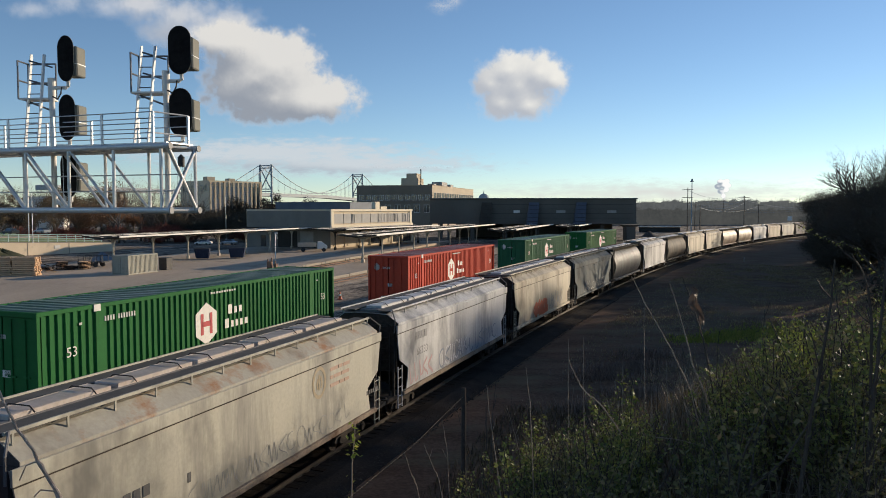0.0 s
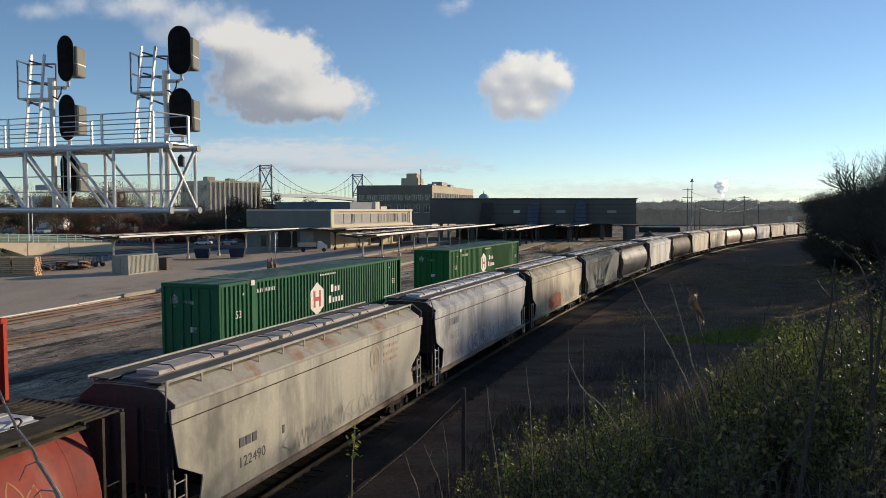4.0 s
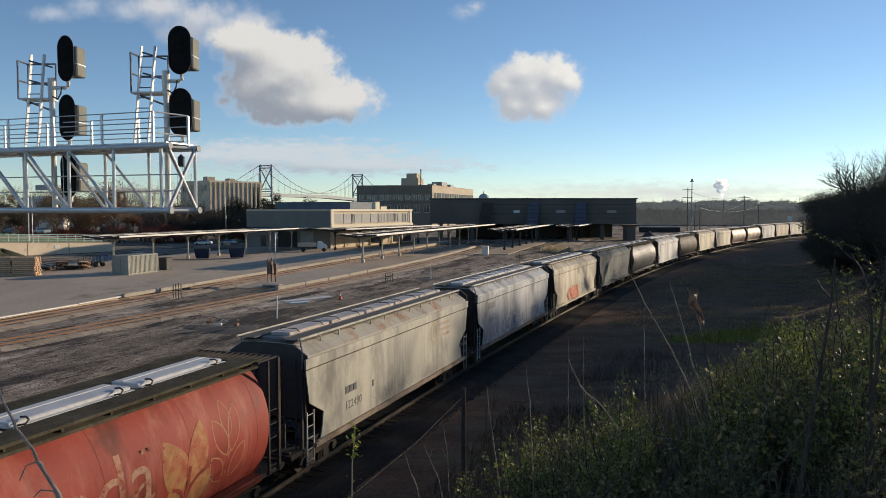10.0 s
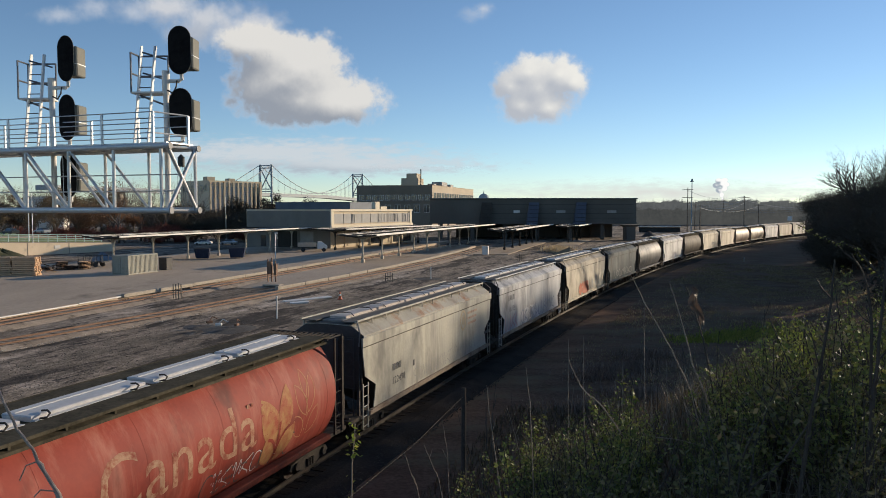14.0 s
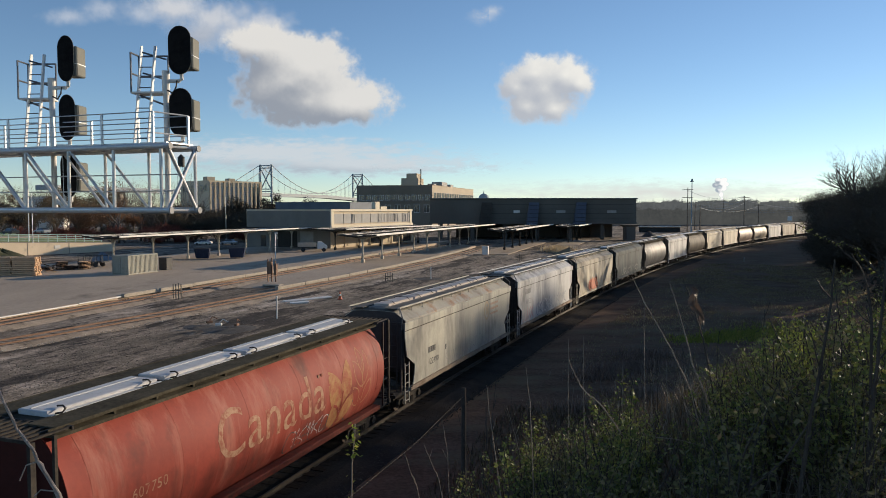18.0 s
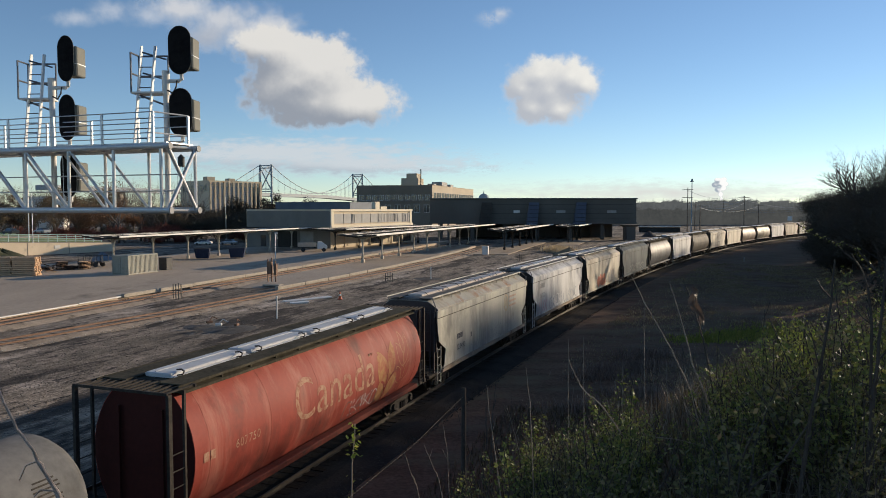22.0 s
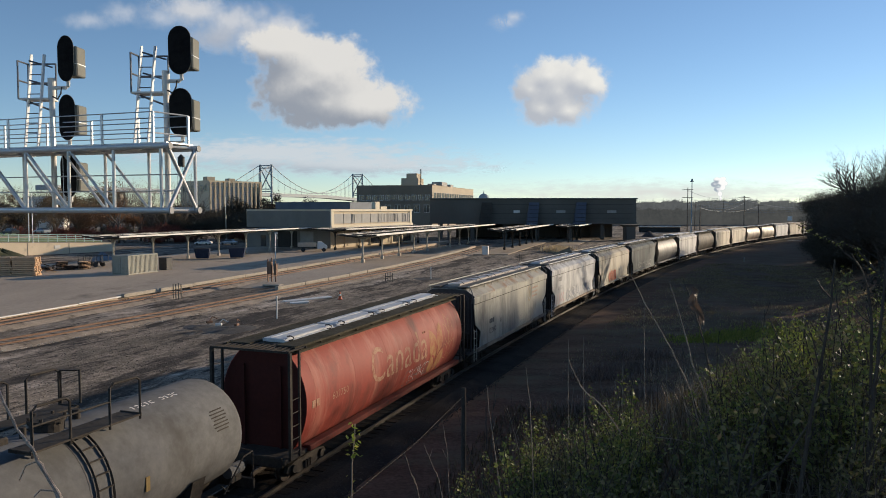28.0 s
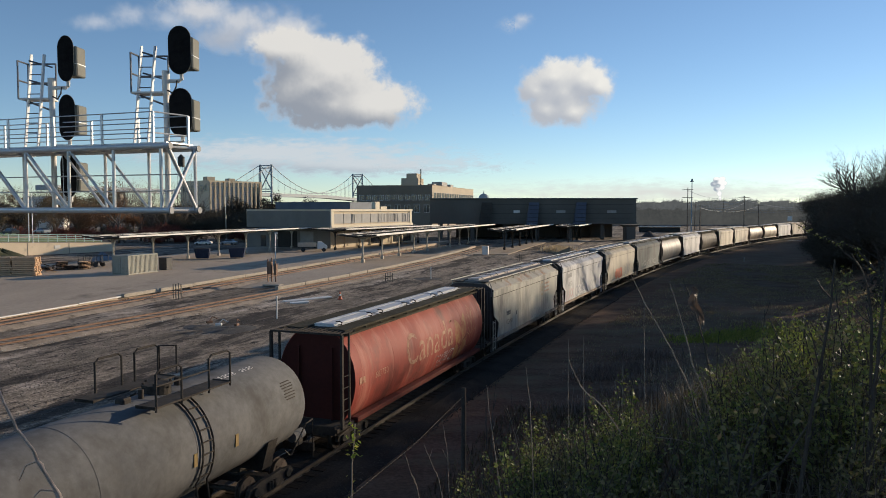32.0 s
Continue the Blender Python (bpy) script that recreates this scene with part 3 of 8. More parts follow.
def round_hopper(label, paint, s_len=16.9, group="cars of the grain train", rolls=False, detail=True, roof=DARKDECK, hatch=HATCH, end=None, sill=None):
    """A cylindrical covered hopper: barrel body, flat dark roof deck, posts at the four corners."""
    car = thing("hopper_car", Matrix(), label, "rail car", group)
    h = s_len / 2
    hb = h - 0.82
    # barrel from sill to roof deck
    shape = [(1.08, 1.06), (1.2, 1.2), (1.33, 1.42), (1.46, 1.7), (1.555, 2.0), (1.61, 2.3), (1.625, 2.6), (1.605, 2.9), (1.54, 3.2), (1.43, 3.5), (1.27, 3.8), (1.08, 4.05), (0.86, 4.27)]

    def ring(y, k=1.0):
        return [(x * k, y, 2.66 + (z - 2.66) * k) for x, z in shape] + [(-x * k, y, 2.66 + (z - 2.66) * k) for x, z in shape[::-1]]
    m = Mesh().loft([ring(-hb), ring(-hb * 0.5), ring(0), ring(hb * 0.5), ring(hb)])
    part("barrel", m, paint, car, smooth=True)
    for i in range(6):
        y = (i / 5 - 0.5) * 2 * (hb - 0.6)
        pts = [(x * 1.0, y, z) for x, z in shape]
        part("weld_seam", Mesh().bend(pts, 0.004, 4), paint, car)
    for s in (-1, 1):
        part("side_sill", Mesh().box((s * 1.40, 0, 1.08), (0.34, s_len - 2.2, 0.2), bevel=0.03), sill or paint, car)
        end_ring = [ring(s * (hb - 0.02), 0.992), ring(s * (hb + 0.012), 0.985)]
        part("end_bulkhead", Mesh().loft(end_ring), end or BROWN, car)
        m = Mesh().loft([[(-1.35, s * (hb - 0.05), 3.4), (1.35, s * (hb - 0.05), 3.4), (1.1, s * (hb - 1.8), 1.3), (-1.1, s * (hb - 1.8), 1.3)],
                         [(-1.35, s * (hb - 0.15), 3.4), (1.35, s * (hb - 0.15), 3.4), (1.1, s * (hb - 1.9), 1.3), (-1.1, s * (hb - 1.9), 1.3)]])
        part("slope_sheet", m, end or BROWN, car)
        part("end_platform", Mesh().box((0, s * (h - 0.5), 1.02), (2.9, 1.5, 0.14)).box((0, s * (h + 0.2), 1.0), (2.7, 0.14, 0.34), bevel=0.02), UNDER, car)
        for x in (-1.47, 1.47):
            m = Mesh().box((x, s * (h - 0.08), 2.7), (0.09, 0.12, 3.4)).box((x, s * (h - 0.62), 2.7), (0.07, 0.07, 3.4))
            for i in range(5):
                z = 1.2 + i * 0.42
                m.tube((x, s * (h - 0.08), z), (x, s * (h - 0.62), z), 0.016, n=5)
            part("corner_ladder", m, UNDER, car)
        for x in (-0.7, 0.7):
            part("end_post", Mesh().box((x, s * (h - 0.72), 2.4), (0.07, 0.07, 2.8)), end or BROWN, car)
        # slatted end walk
        for i in range(14):
            part("walk_slat", Mesh().box((-1.4 + i * 2.8 / 13, s * (h - 0.55), 4.43), (0.07, 1.1, 0.04)), UNDER, car)
        m = Mesh().box((0, s * (h - 0.03), 4.42), (2.95, 0.05, 0.07)).box((0, s * (h - 1.08), 4.42), (2.95, 0.05, 0.07))
        part("end_walk", m, UNDER, car)
    # roof deck
    deck = Mesh().loft([[(-1.32, y, 4.24), (1.32, y, 4.24), (1.32, y, 4.31), (0.5, y, 4.43), (-0.5, y, 4.43), (-1.32, y, 4.31)] for y in (-hb, hb)])
    part("roof_deck", deck, roof, car)
    for s in (-1, 1):
        m = Mesh().box((s * 0.90, 0, 4.46), (0.78, 2 * hb, 0.03)).box((s * 1.30, 0, 4.45), (0.04, 2 * hb + 0.4, 0.07))
        part("roof_walk", m, roof, car)
        for i in range(12):
            part("walk_bracket", Mesh().box((s * 1.12, (i / 11 - 0.5) * 2 * (hb - 0.3), 4.36), (0.26, 0.06, 0.14)), roof, car)
    n_h = 4
    for i in range(n_h):
        ln = (2 * hb - 0.9) / n_h
        y = (i - (n_h - 1) / 2) * ln
        q = ln / 2 - 0.13
        m = Mesh().loft([[(-0.40, y - q, 4.44), (0.40, y - q, 4.44), (0.40, y + q, 4.44), (-0.40, y + q, 4.44)],
                         [(-0.42, y - q, 4.54), (0.42, y - q, 4.54), (0.42, y + q, 4.54), (-0.42, y + q, 4.54)],
                         [(-0.39, y - q + 0.03, 4.56), (0.39, y - q + 0.03, 4.56), (0.39, y + q - 0.03, 4.56), (-0.39, y + q - 0.03, 4.56)]])
        m.box((-0.14, y, 4.568), (0.03, 2 * q - 0.16, 0.016)).box((0.47, y, 4.47), (0.16, 2 * q + 0.02, 0.03))
        cover = part("hatch_cover", m, hatch, car)
        if detail:
            for k in (-0.36, 0.36):
                part("hatch_latch", Mesh().bend([(0.30, y + k * ln, 4.59), (0.46, y + k * ln, 4.61), (0.60, y + k * ln - 0.06, 4.58), (0.64, y + k * ln - 0.18, 4.52), (0.54, y + k * ln - 0.28, 4.51)], 0.022, 5), UNDER, cover)
    m = Mesh()
    for i in range(4):
        y = (i - 1.5) * 2.9
        m.loft([[(-1.0, y - 1.3, 1.45), (1.0, y - 1.3, 1.45), (1.0, y + 1.3, 1.45), (-1.0, y + 1.3, 1.45)], [(-0.45, y - 0.45, 0.48), (0.45, y - 0.45, 0.48), (0.45, y + 0.45, 0.48), (-0.45, y + 0.45, 0.48)]])
        part("outlet", m, UNDER, car)
        m = Mesh()
    add_trucks(car, s_len - 3.4, rolls)
    couplers(car, h)
    return car


def tank_car(label, group="cars of the grain train"):
    car = thing("tank_car", Matrix(), label, "rail car", group)
    R, zc, h = 1.47, 2.6, 5.45
    rings = []
    for y, k in ((-h - 0.62, 0.05), (-h - 0.60, 0.35), (-h - 0.50, 0.66), (-h - 0.34, 0.87), (-h - 0.15, 0.97), (-h, 1.0), (-h / 2, 1), (0, 1), (h / 2, 1), (h, 1.0), (h + 0.15, 0.97), (h + 0.34, 0.87), (h + 0.50, 0.66), (h + 0.60, 0.35), (h + 0.62, 0.05)):
        rings.append([(R * k * math.cos(a), y, zc + R * k * math.sin(a)) for a in (math.tau * i / 40 for i in range(40))])
    part("tank_shell", Mesh().loft(rings), TANK, car, smooth=True)
    for s in (-1, 1):
        part("draft_sill", Mesh().box((0, s * (h - 0.2), 1.0), (0.5, 3.2, 0.4), bevel=0.03), UNDER, car)
        part("saddle", Mesh().plate([(-1.1, 1.0), (1.1, 1.0), (1.35, 1.9), (0.8, 1.35), (0, 1.15), (-0.8, 1.35), (-1.35, 1.9)], "y", s * (h - 1.6) - 0.25, s * (h - 1.6) + 0.25), UNDER, car)
        part("end_beam", Mesh().box((0, s * (h + 0.75), 0.95), (2.8, 0.12, 0.3), bevel=0.02), UNDER, car)
        m = Mesh()
        for x in (-1.35, 1.35):
            m.bend([(x, s * (h + 0.75), 0.6), (x, s * (h + 0.75), 1.9), (x * 0.6, s * (h + 0.75), 1.95), (x * 0.2, s * (h + 0.75), 1.95)], 0.022)
            m.bend([(x, s * (h - 0.6), 1.1), (x * 1.05, s * (h + 0.2), 1.9), (x, s * (h + 0.75), 1.9)], 0.022)
        part("safety_rail", m, UNDER, car)
    # dome platform with rails, manway, ladders
    m = Mesh()
    for s in (-1, 1):
        m.box((s * 0.95, 0.45, 4.1), (0.6, 3.0, 0.04))
        for k in (-1, 1):
            m.box((s * 0.95, 0.45 + k * 1.48, 4.1), (0.6, 0.04, 0.08))
    part("dome_platform", m, UNDER, car)
    for s in (-1, 1):
        for y in ((-1.0, 1.0) if s > 0 else (-0.4, 1.0)):
            part("handrail", Mesh().bend([(s * 1.23, y, 4.0), (s * 1.23, y, 4.92), (s * 1.23, y + 0.12, 5.0), (s * 1.23, y + 0.8, 5.0), (s * 1.23, y + 0.92, 4.92), (s * 1.23, y + 0.92, 4.0)], 0.03, 6), UNDER, car)
    part("handrail", Mesh().bend([(-1.2, 1.95, 4.1), (-1.2, 1.95, 4.95), (-0.6, 1.95, 5.0), (-0.6, 1.95, 4.2)], 0.03, 6), UNDER, car)
    part("manway", Mesh().disc((0, 0.45, 4.1), 0.36, 0.3, "z", 18), UNDER, car, "low round manway")
    part("manway_lid", Mesh().disc((0, 0.45, 4.27), 0.40, 0.05, "z", 18), UNDER, car)
    for k in range(6):
        a = math.tau * k / 6
        part("lid_bolt", Mesh().tube((0.36 * math.cos(a), 0.45 + 0.36 * math.sin(a), 4.2), (0.36 * math.cos(a), 0.45 + 0.36 * math.sin(a), 4.36), 0.035, n=6), UNDER, car)
    part("valve", Mesh().disc((0, 1.25, 4.14), 0.09, 0.3), UNDER, car)
    part("valve", Mesh().disc((0.1, -0.25, 4.14), 0.07, 0.3), UNDER, car)
    part("relief_valve", Mesh().box((0, -0.75, 4.1), (0.3, 0.3, 0.2), bevel=0.04), UNDER, car)
    part("long_rail", Mesh().bend([(1.23, -1.0, 4.62), (1.23, 0.3, 4.62), (1.23, 1.0, 4.62)], 0.022, 6), UNDER, car)
    part("brake_cylinder", Mesh().tube((0.95, h + 0.1, 1.42), (0.95, h + 0.72, 1.42), 0.17, n=14), TANK, car, "grey brake cylinder")
    part("cylinder_bracket", Mesh().box((0.95, h + 0.4, 1.18), (0.2, 0.5, 0.2), bevel=0.02), UNDER, car)
    for s in (-1, 1):
        m = Mesh()
        for k in (0.35, 0.79):
            m.bend([(s * (R + 0.05) * math.cos(a), k, zc + (R + 0.05) * math.sin(a)) for a in (radians(66 - i * 9) for i in range(12))] + [(s * 1.4, k, 0.75)], 0.028, 5)
        for i in range(9):
            a = radians(58 - i * 12)
            m.tube((s * (R + 0.05) * math.cos(a), 0.35, zc + (R + 0.05) * math.sin(a)), (s * (R + 0.05) * math.cos(a), 0.79, zc + (R + 0.05) * math.sin(a)), 0.02, n=5)
        part("side_ladder", m, UNDER, car)
    for y in (-3.9, -0.7):
        m = Mesh().bend([((R + 0.006) * math.cos(a), y + 0.9, zc + (R + 0.006) * math.sin(a)) for a in (radians(-60 + i * 10) for i in range(31))], 0.004, 4)
        part("shell_seam", m, TANK, car)
    for k, y in enumerate((2.55, 2.71, 2.87, 3.03, 3.19, 3.57, 3.73, 3.89, 4.05)):
        a = radians(73)
        m = Mesh()
        for da, dy, wa, wy in (((0.055, 0.0, 0.03, 0.10), (-0.055, 0.0, 0.03, 0.10), (0.0, 0.04 if k % 2 else -0.04, 0.13, 0.03)) if k % 3 else ((0.0, 0.0, 0.14, 0.04), (0.05, -0.02, 0.03, 0.08))):
            m.box((0, dy, da), (0.004, wy, wa), m=Matrix.Translation(((R + 0.001) * math.cos(a), y, zc + (R + 0.001) * math.sin(a))) @ Matrix.Rotation(-a, 4, "Y"))
        part("stencil_mark", m, WHITEPAINT, car)
    for i in range(7):
        a = radians(36 - 3.6 * i)
        part("data_bar", Mesh().box((0, 0, 0), (0.004, 0.62 if i % 3 else 0.5, 0.035), m=Matrix.Translation(((R + 0.001) * math.cos(a), 4.75, zc + (R + 0.001) * math.sin(a))) @ Matrix.Rotation(-a, 4, "Y")), UNDER, car)
    for y in (0.1, 1.85):
        part("reflector", Mesh().box((R + 0.0, y, zc - 0.1), (0.03, 0.13, 0.34)), SAFETY, car, "small yellow reflective mark")
    add_trucks(car, 2 * h - 2.6, True)
    couplers(car, h + 0.4)
    return car


def ribbed_wall(length, width, height_, s, pitch=0.26, depth=0.05):
    """One corrugated side wall of a container."""
    n = int((length - 0.3) / pitch)
    outer = []
    for i in range(n):
        y0 = -length / 2 + 0.15 + i * pitch
        for dy, d in ((0.0, 0.0), (0.42 * pitch, 0.0), (0.54 * pitch, depth), (0.88 * pitch, depth)):
            outer.append((s * (width / 2 - d), y0 + dy))
    lo = [(x, y, 0.14) for x, y in outer]
    hi = [(x, y, height_ - 0.1) for x, y in outer]
    back = [(s * (width / 2 - 0.09), y, z) for _, y, z in hi]
    back2 = [(s * (width / 2 - 0.09), y, z) for _, y, z in lo]
    return Mesh().loft([lo, hi, back, back2], closed=False, caps=False)


def shipping_box(name, label, paint, length=16.15, height_=2.9, group="", top=None):
    """A corrugated steel container: frame, side skins, roof, doors, corner castings, emblem."""
    ob = thing(name, Matrix(), label, "container", group)
    w, h = 2.59, length / 2
    m = Mesh()
    for s in (-1, 1):
        m.box((s * (w / 2 - 0.05), 0, height_ - 0.06), (0.1, length - 0.3, 0.12), bevel=0.01).box((s * (w / 2 - 0.05), 0, 0.08), (0.1, length - 0.3, 0.16), bevel=0.01)
        for e in (-1, 1):
            m.box((s * (w / 2 - 0.06), e * (h - 0.06), height_ / 2), (0.12, 0.12, height_ - 0.2), bevel=0.01)
            if length > 13:
                m.box((s * (w / 2 - 0.04), e * (h - 2.1), height_ / 2), (0.1, 0.24, height_ - 0.2))
    for e in (-1, 1):
        m.box((0, e * (h - 0.06), height_ - 0.07), (w - 0.2, 0.12, 0.14), bevel=0.01).box((0, e * (h - 0.06), 0.08), (w - 0.2, 0.12, 0.16), bevel=0.01)
    part("outer_frame", m, paint, ob)
    for s in (-1, 1):
        part("side_wall", ribbed_wall(length, w, height_, s), paint, ob)
    m = Mesh()
    n = int((length - 0.4) / 0.42)
    ridge = []
    for i in range(n):
        y = -length / 2 + 0.2 + i * 0.42
        ridge += [(y, height_ - 0.045), (y + 0.16, height_ - 0.045), (y + 0.2, height_ - 0.012), (y + 0.38, height_ - 0.012)]
    xw = w / 2 - 0.1
    part("roof_panel", Mesh().loft([[(-xw, a, b) for a, b in ridge], [(xw, a, b) for a, b in ridge], [(xw, a, b - 0.06) for a, b in ridge], [(-xw, a, b - 0.06) for a, b in ridge]], closed=False, caps=False), top or paint, ob)
    for e in (-1, 1):
        if length > 13:
            part("roof_band", Mesh().box((0, e * (h - 2.1), height_ - 0.015), (w - 0.2, 0.3, 0.05)), top or paint, ob)
    part("floor_panel", Mesh().box((0, 0, 0.1), (w - 0.1, length - 0.1, 0.16)), UNDER, ob)
    part("front_wall", Mesh().box((0, h - 0.1, height_ / 2), (w - 0.2, 0.06, height_ - 0.25)), paint, ob)
    for s in (-1, 1):
        leaf_ = part("door", Mesh().box((s * (w / 4 - 0.04), -h + 0.09, height_ / 2), (w / 2 - 0.13, 0.05, height_ - 0.3), bevel=0.01), paint, ob)
        for k in (0.35, 0.85):
            part("lock_rod", Mesh().tube((s * k, -h + 0.04, 0.2), (s * k, -h + 0.04, height_ - 0.2), 0.02, n=6).box((s * k, -h + 0.03, 1.15), (0.3, 0.03, 0.05)), paint, leaf_)
    for s in (-1, 1):
        for e in (-1, 1):
            for z in (0.06, height_ - 0.06):
                for yy in ((h - 0.09), (h - 2.1)) if length > 13 else ((h - 0.09),):
                    part("corner_casting", Mesh().box((s * (w / 2 - 0.08), e * yy, z), (0.18, 0.18, 0.13), bevel=0.01), paint, ob)
    return ob


CODEWHITE = surface("worn_code_paint", (0.42, 0.44, 0.40), (0.58, 0.58, 0.54), 0.6)


def emblem(ob, height_, red, dark_ground=False):
    """White hexagon with a letter-like mark and two white lines of lettering drawn as plain bars."""
    x = 1.297
    hx = [(-1.2 + 0.66 * math.cos(radians(90 + k * 60)), 1.62 + 0.75 * math.sin(radians(90 + k * 60))) for k in range(6)]
    white = WHITEPAINT
    part("emblem_plate", Mesh().plate(hx, "x", x, x + 0.012), white, ob, "white six-sided emblem")
    m = Mesh()
    for dy in (-0.24, 0.24):
        m.box((x + 0.016, -1.2 + dy, 1.62), (0.012, 0.14, 0.74))
    m.box((x + 0.016, -1.2, 1.62), (0.012, 0.5, 0.18))
    part("emblem_mark", m, red, ob)
    for row, (z, ws) in enumerate(((1.92, (0.34, 0.24, 0.26)), (1.42, (0.34, 0.22, 0.24, 0.24, 0.28)))):
        y = (-0.02, -0.22)[row]
        for i, wd in enumerate(ws):
            part("name_bar", Mesh().box((x + 0.008, y + wd / 2, z + (0.05 if i == 0 else 0)), (0.014, wd * 0.66, 0.34 if i == 0 else 0.24)), white, ob)
            y += wd + 0.04
    small = Mesh().box((0, 0, 0), (0.014, 0.055, 0.15)).data("code_bar", CODEWHITE)
    for i in range(11):
        piece("code_bar", small, ob, Matrix.Translation((x + 0.008, -5.75 + i * 0.105 + (0.1 if i > 3 else 0), 2.45)))
    tiny = Mesh().box((0, 0, 0), (0.014, 0.10, 0.07)).data("code_bar", CODEWHITE)
    for i in range(10):
        piece("code_bar", tiny, ob, Matrix.Translation((x + 0.008, -0.9 + i * 0.15, 2.66)))
    piece("code_bar", tiny, ob, Matrix.Translation((x + 0.008, -6.65, 2.42)))
    piece("code_bar", tiny, ob, Matrix.Translation((x + 0.008, 6.5, 2.45)))
    part("yellow_tag", Mesh().box((x + 0.012, -6.05, 2.8), (0.03, 0.24, 0.2)), white, ob)
    for y in (-6.95, 7.0):
        letters(ob, "53", 0.40, Matrix.Translation((x + 0.014, y - 0.22, 1.55)) @ Matrix.Rotation(radians(90), 4, "Z") @ Matrix.Rotation(radians(90), 4, "X"), white, "size_number")
    m = Mesh()
    part("end_emblem", Mesh().plate([(-0.75 + 0.2 * math.cos(radians(90 + k * 60)), 2.25 + 0.24 * math.sin(radians(90 + k * 60))) for k in range(6)], "y", -8.01, -7.99), white, ob)
    for i in range(4):
        m.box((-0.35 + i * 0.14, -8.0, 2.2), (0.1, 0.02, 0.12))
    m.box((0.1, -8.0, 1.2), (0.3, 0.02, 0.2)).box((-0.2, -8.0, 0.5), (0.55, 0.02, 0.1)).box((-0.2, -8.0, 0.35), (0.55, 0.02, 0.1))
    part("end_marks", m, white, ob)


def letters(parent, text, size, m, mat, name="lettering", label="", depth=0.004, spacing=1.0):
    """Words in the built-in font, as a mesh of their own."""
    cu = bpy.data.curves.new(name, "FONT")
    cu.body, cu.size, cu.extrude, cu.resolution_u = text, size, depth, 3
    cu.space_character = spacing
    tmp = bpy.data.objects.new(name, cu)
    scene.collection.objects.link(tmp)
    me = bpy.data.meshes.new_from_object(tmp.evaluated_get(bpy.context.evaluated_depsgraph_get()))
    bpy.data.objects.remove(tmp)
    me.materials.clear()
    me.materials.append(mat)
    ob = new(name, me)
    ob.parent = parent
    ob.matrix_basis = m
    return tagged(ob, label)


SIDE_TEXT = Matrix.Rotation(radians(90), 4, "Z") @ Matrix.Rotation(radians(90), 4, "X")
ASHTEXT = plain("faded_black", (0.10, 0.10, 0.10), 0.8)
MOVERS = []   # (thing, offset of its middle from the mark, lateral place, half truck spacing, which train, height)

# The grain train, from the tank car at its tail to the cars far ahead.
PITCH = 18.0
tank = tank_car("grey tank car with black ladder and dome platform")
MOVERS.append((tank, -26.35, 0, 4.2, "grain", 0))
# the ends' darker red is the car's red with shade put into it
red_car = round_hopper("bright red cylindrical hopper car with pale hatches", RED, 16.9, rolls=True, end=surface("shaded_red_end", (0.058, 0.020, 0.017), (0.085, 0.027, 0.022), 0.85, spec=0.1), sill=surface("grimy_red_sill", (0.07, 0.018, 0.014), (0.16, 0.035, 0.025), 0.85, grain=9, patch=1.2, stain=(0.05, 0.03, 0.025), stain_scale=2.0, spec=0.15))
MOVERS.append((red_car, -9.85, 0, 6.9, "grain", 0))
specs = [
    ("flat", "weathered beige hopper car with rusty roof patches", BEIGE, ROOFGREY, HATCHTAN, 0.0),
    ("flat", "pale grey hopper car with graffiti along its side", GREYCAR, ROOFGREY, HATCH, 0.0),
    ("flat", "cream hopper car with an orange-red painted patch", CREAM, ROOFGREY, HATCH, 0.05),
    ("flat", "green-grey hopper car with a dusty roof", GREENGREY, ROOFGREY, HATCH, 0.0),
    ("round", "dark slate cylindrical hopper car with streaked sides", SLATE, None, None, 0),
    ("flat", "pale grey-cream hopper car with a dusty roof", GREYCAR, ROOFGREY, HATCH, 0.0),
    ("round", "dark brown cylindrical hopper car in the train", DARKBROWN, None, None, 0),
    ("flat", "cream hopper car with pale hatches", CREAM, ROOFGREY, HATCH, 0.0),
    ("flat", "cream hopper car with pale roof", CREAM, ROOFGREY, HATCH, 0.0),
    ("round", "brown cylindrical hopper car in the train", BROWN, None, None, 0),
    ("round", "stained tan cylindrical hopper car", TAN, None, None, 0),
    ("flat", "grey hopper car far along the train", GREYCAR, ROOFGREY, HATCHTAN, 0.0),
    ("flat", "grey-brown hopper car far along the train", TAN, ROOFGREY, HATCHTAN, 0.0),
    ("flat", "beige hopper car far along the train", BEIGE, ROOFGREY, HATCHTAN, 0.0),
    ("flat", "slate hopper car far along the train", SLATE, ROOFGREY, HATCHTAN, 0.0),
    ("flat", "rust-brown hopper car far along the train", BROWN, ROOFGREY, HATCHTAN, 0.0),
    ("flat", "tan hopper car at the curve's end", CREAM, ROOFGREY, HATCHTAN, 0.0),
]
CARS = []
for i, (shape, label, paint, roof, hatch, bulge) in enumerate(specs):
    if shape == "flat":
        # the first car's ends are darker than its sides
        car = hopper(label, paint, 16.4, roof=roof, hatch=hatch, rolls=i < 2, detail=i < 4, round_side=bulge, roof_paint=None if i else RUSTROOF, sill_paint=RUSTSILL if i < 2 else None, walkway=GREYDECK if i < 3 else None, end=UNDER if i else surface("dark_end_sheet", (0.060, 0.050, 0.046), (0.095, 0.080, 0.074), 0.9))
    else:
        car = round_hopper(label, paint, 16.8, detail=i < 5, end=UNDER if i < 7 else None)
    CARS.append(car)
    MOVERS.append((car, 8.2 + i * PITCH, 0, 6.5, "grain", 0))

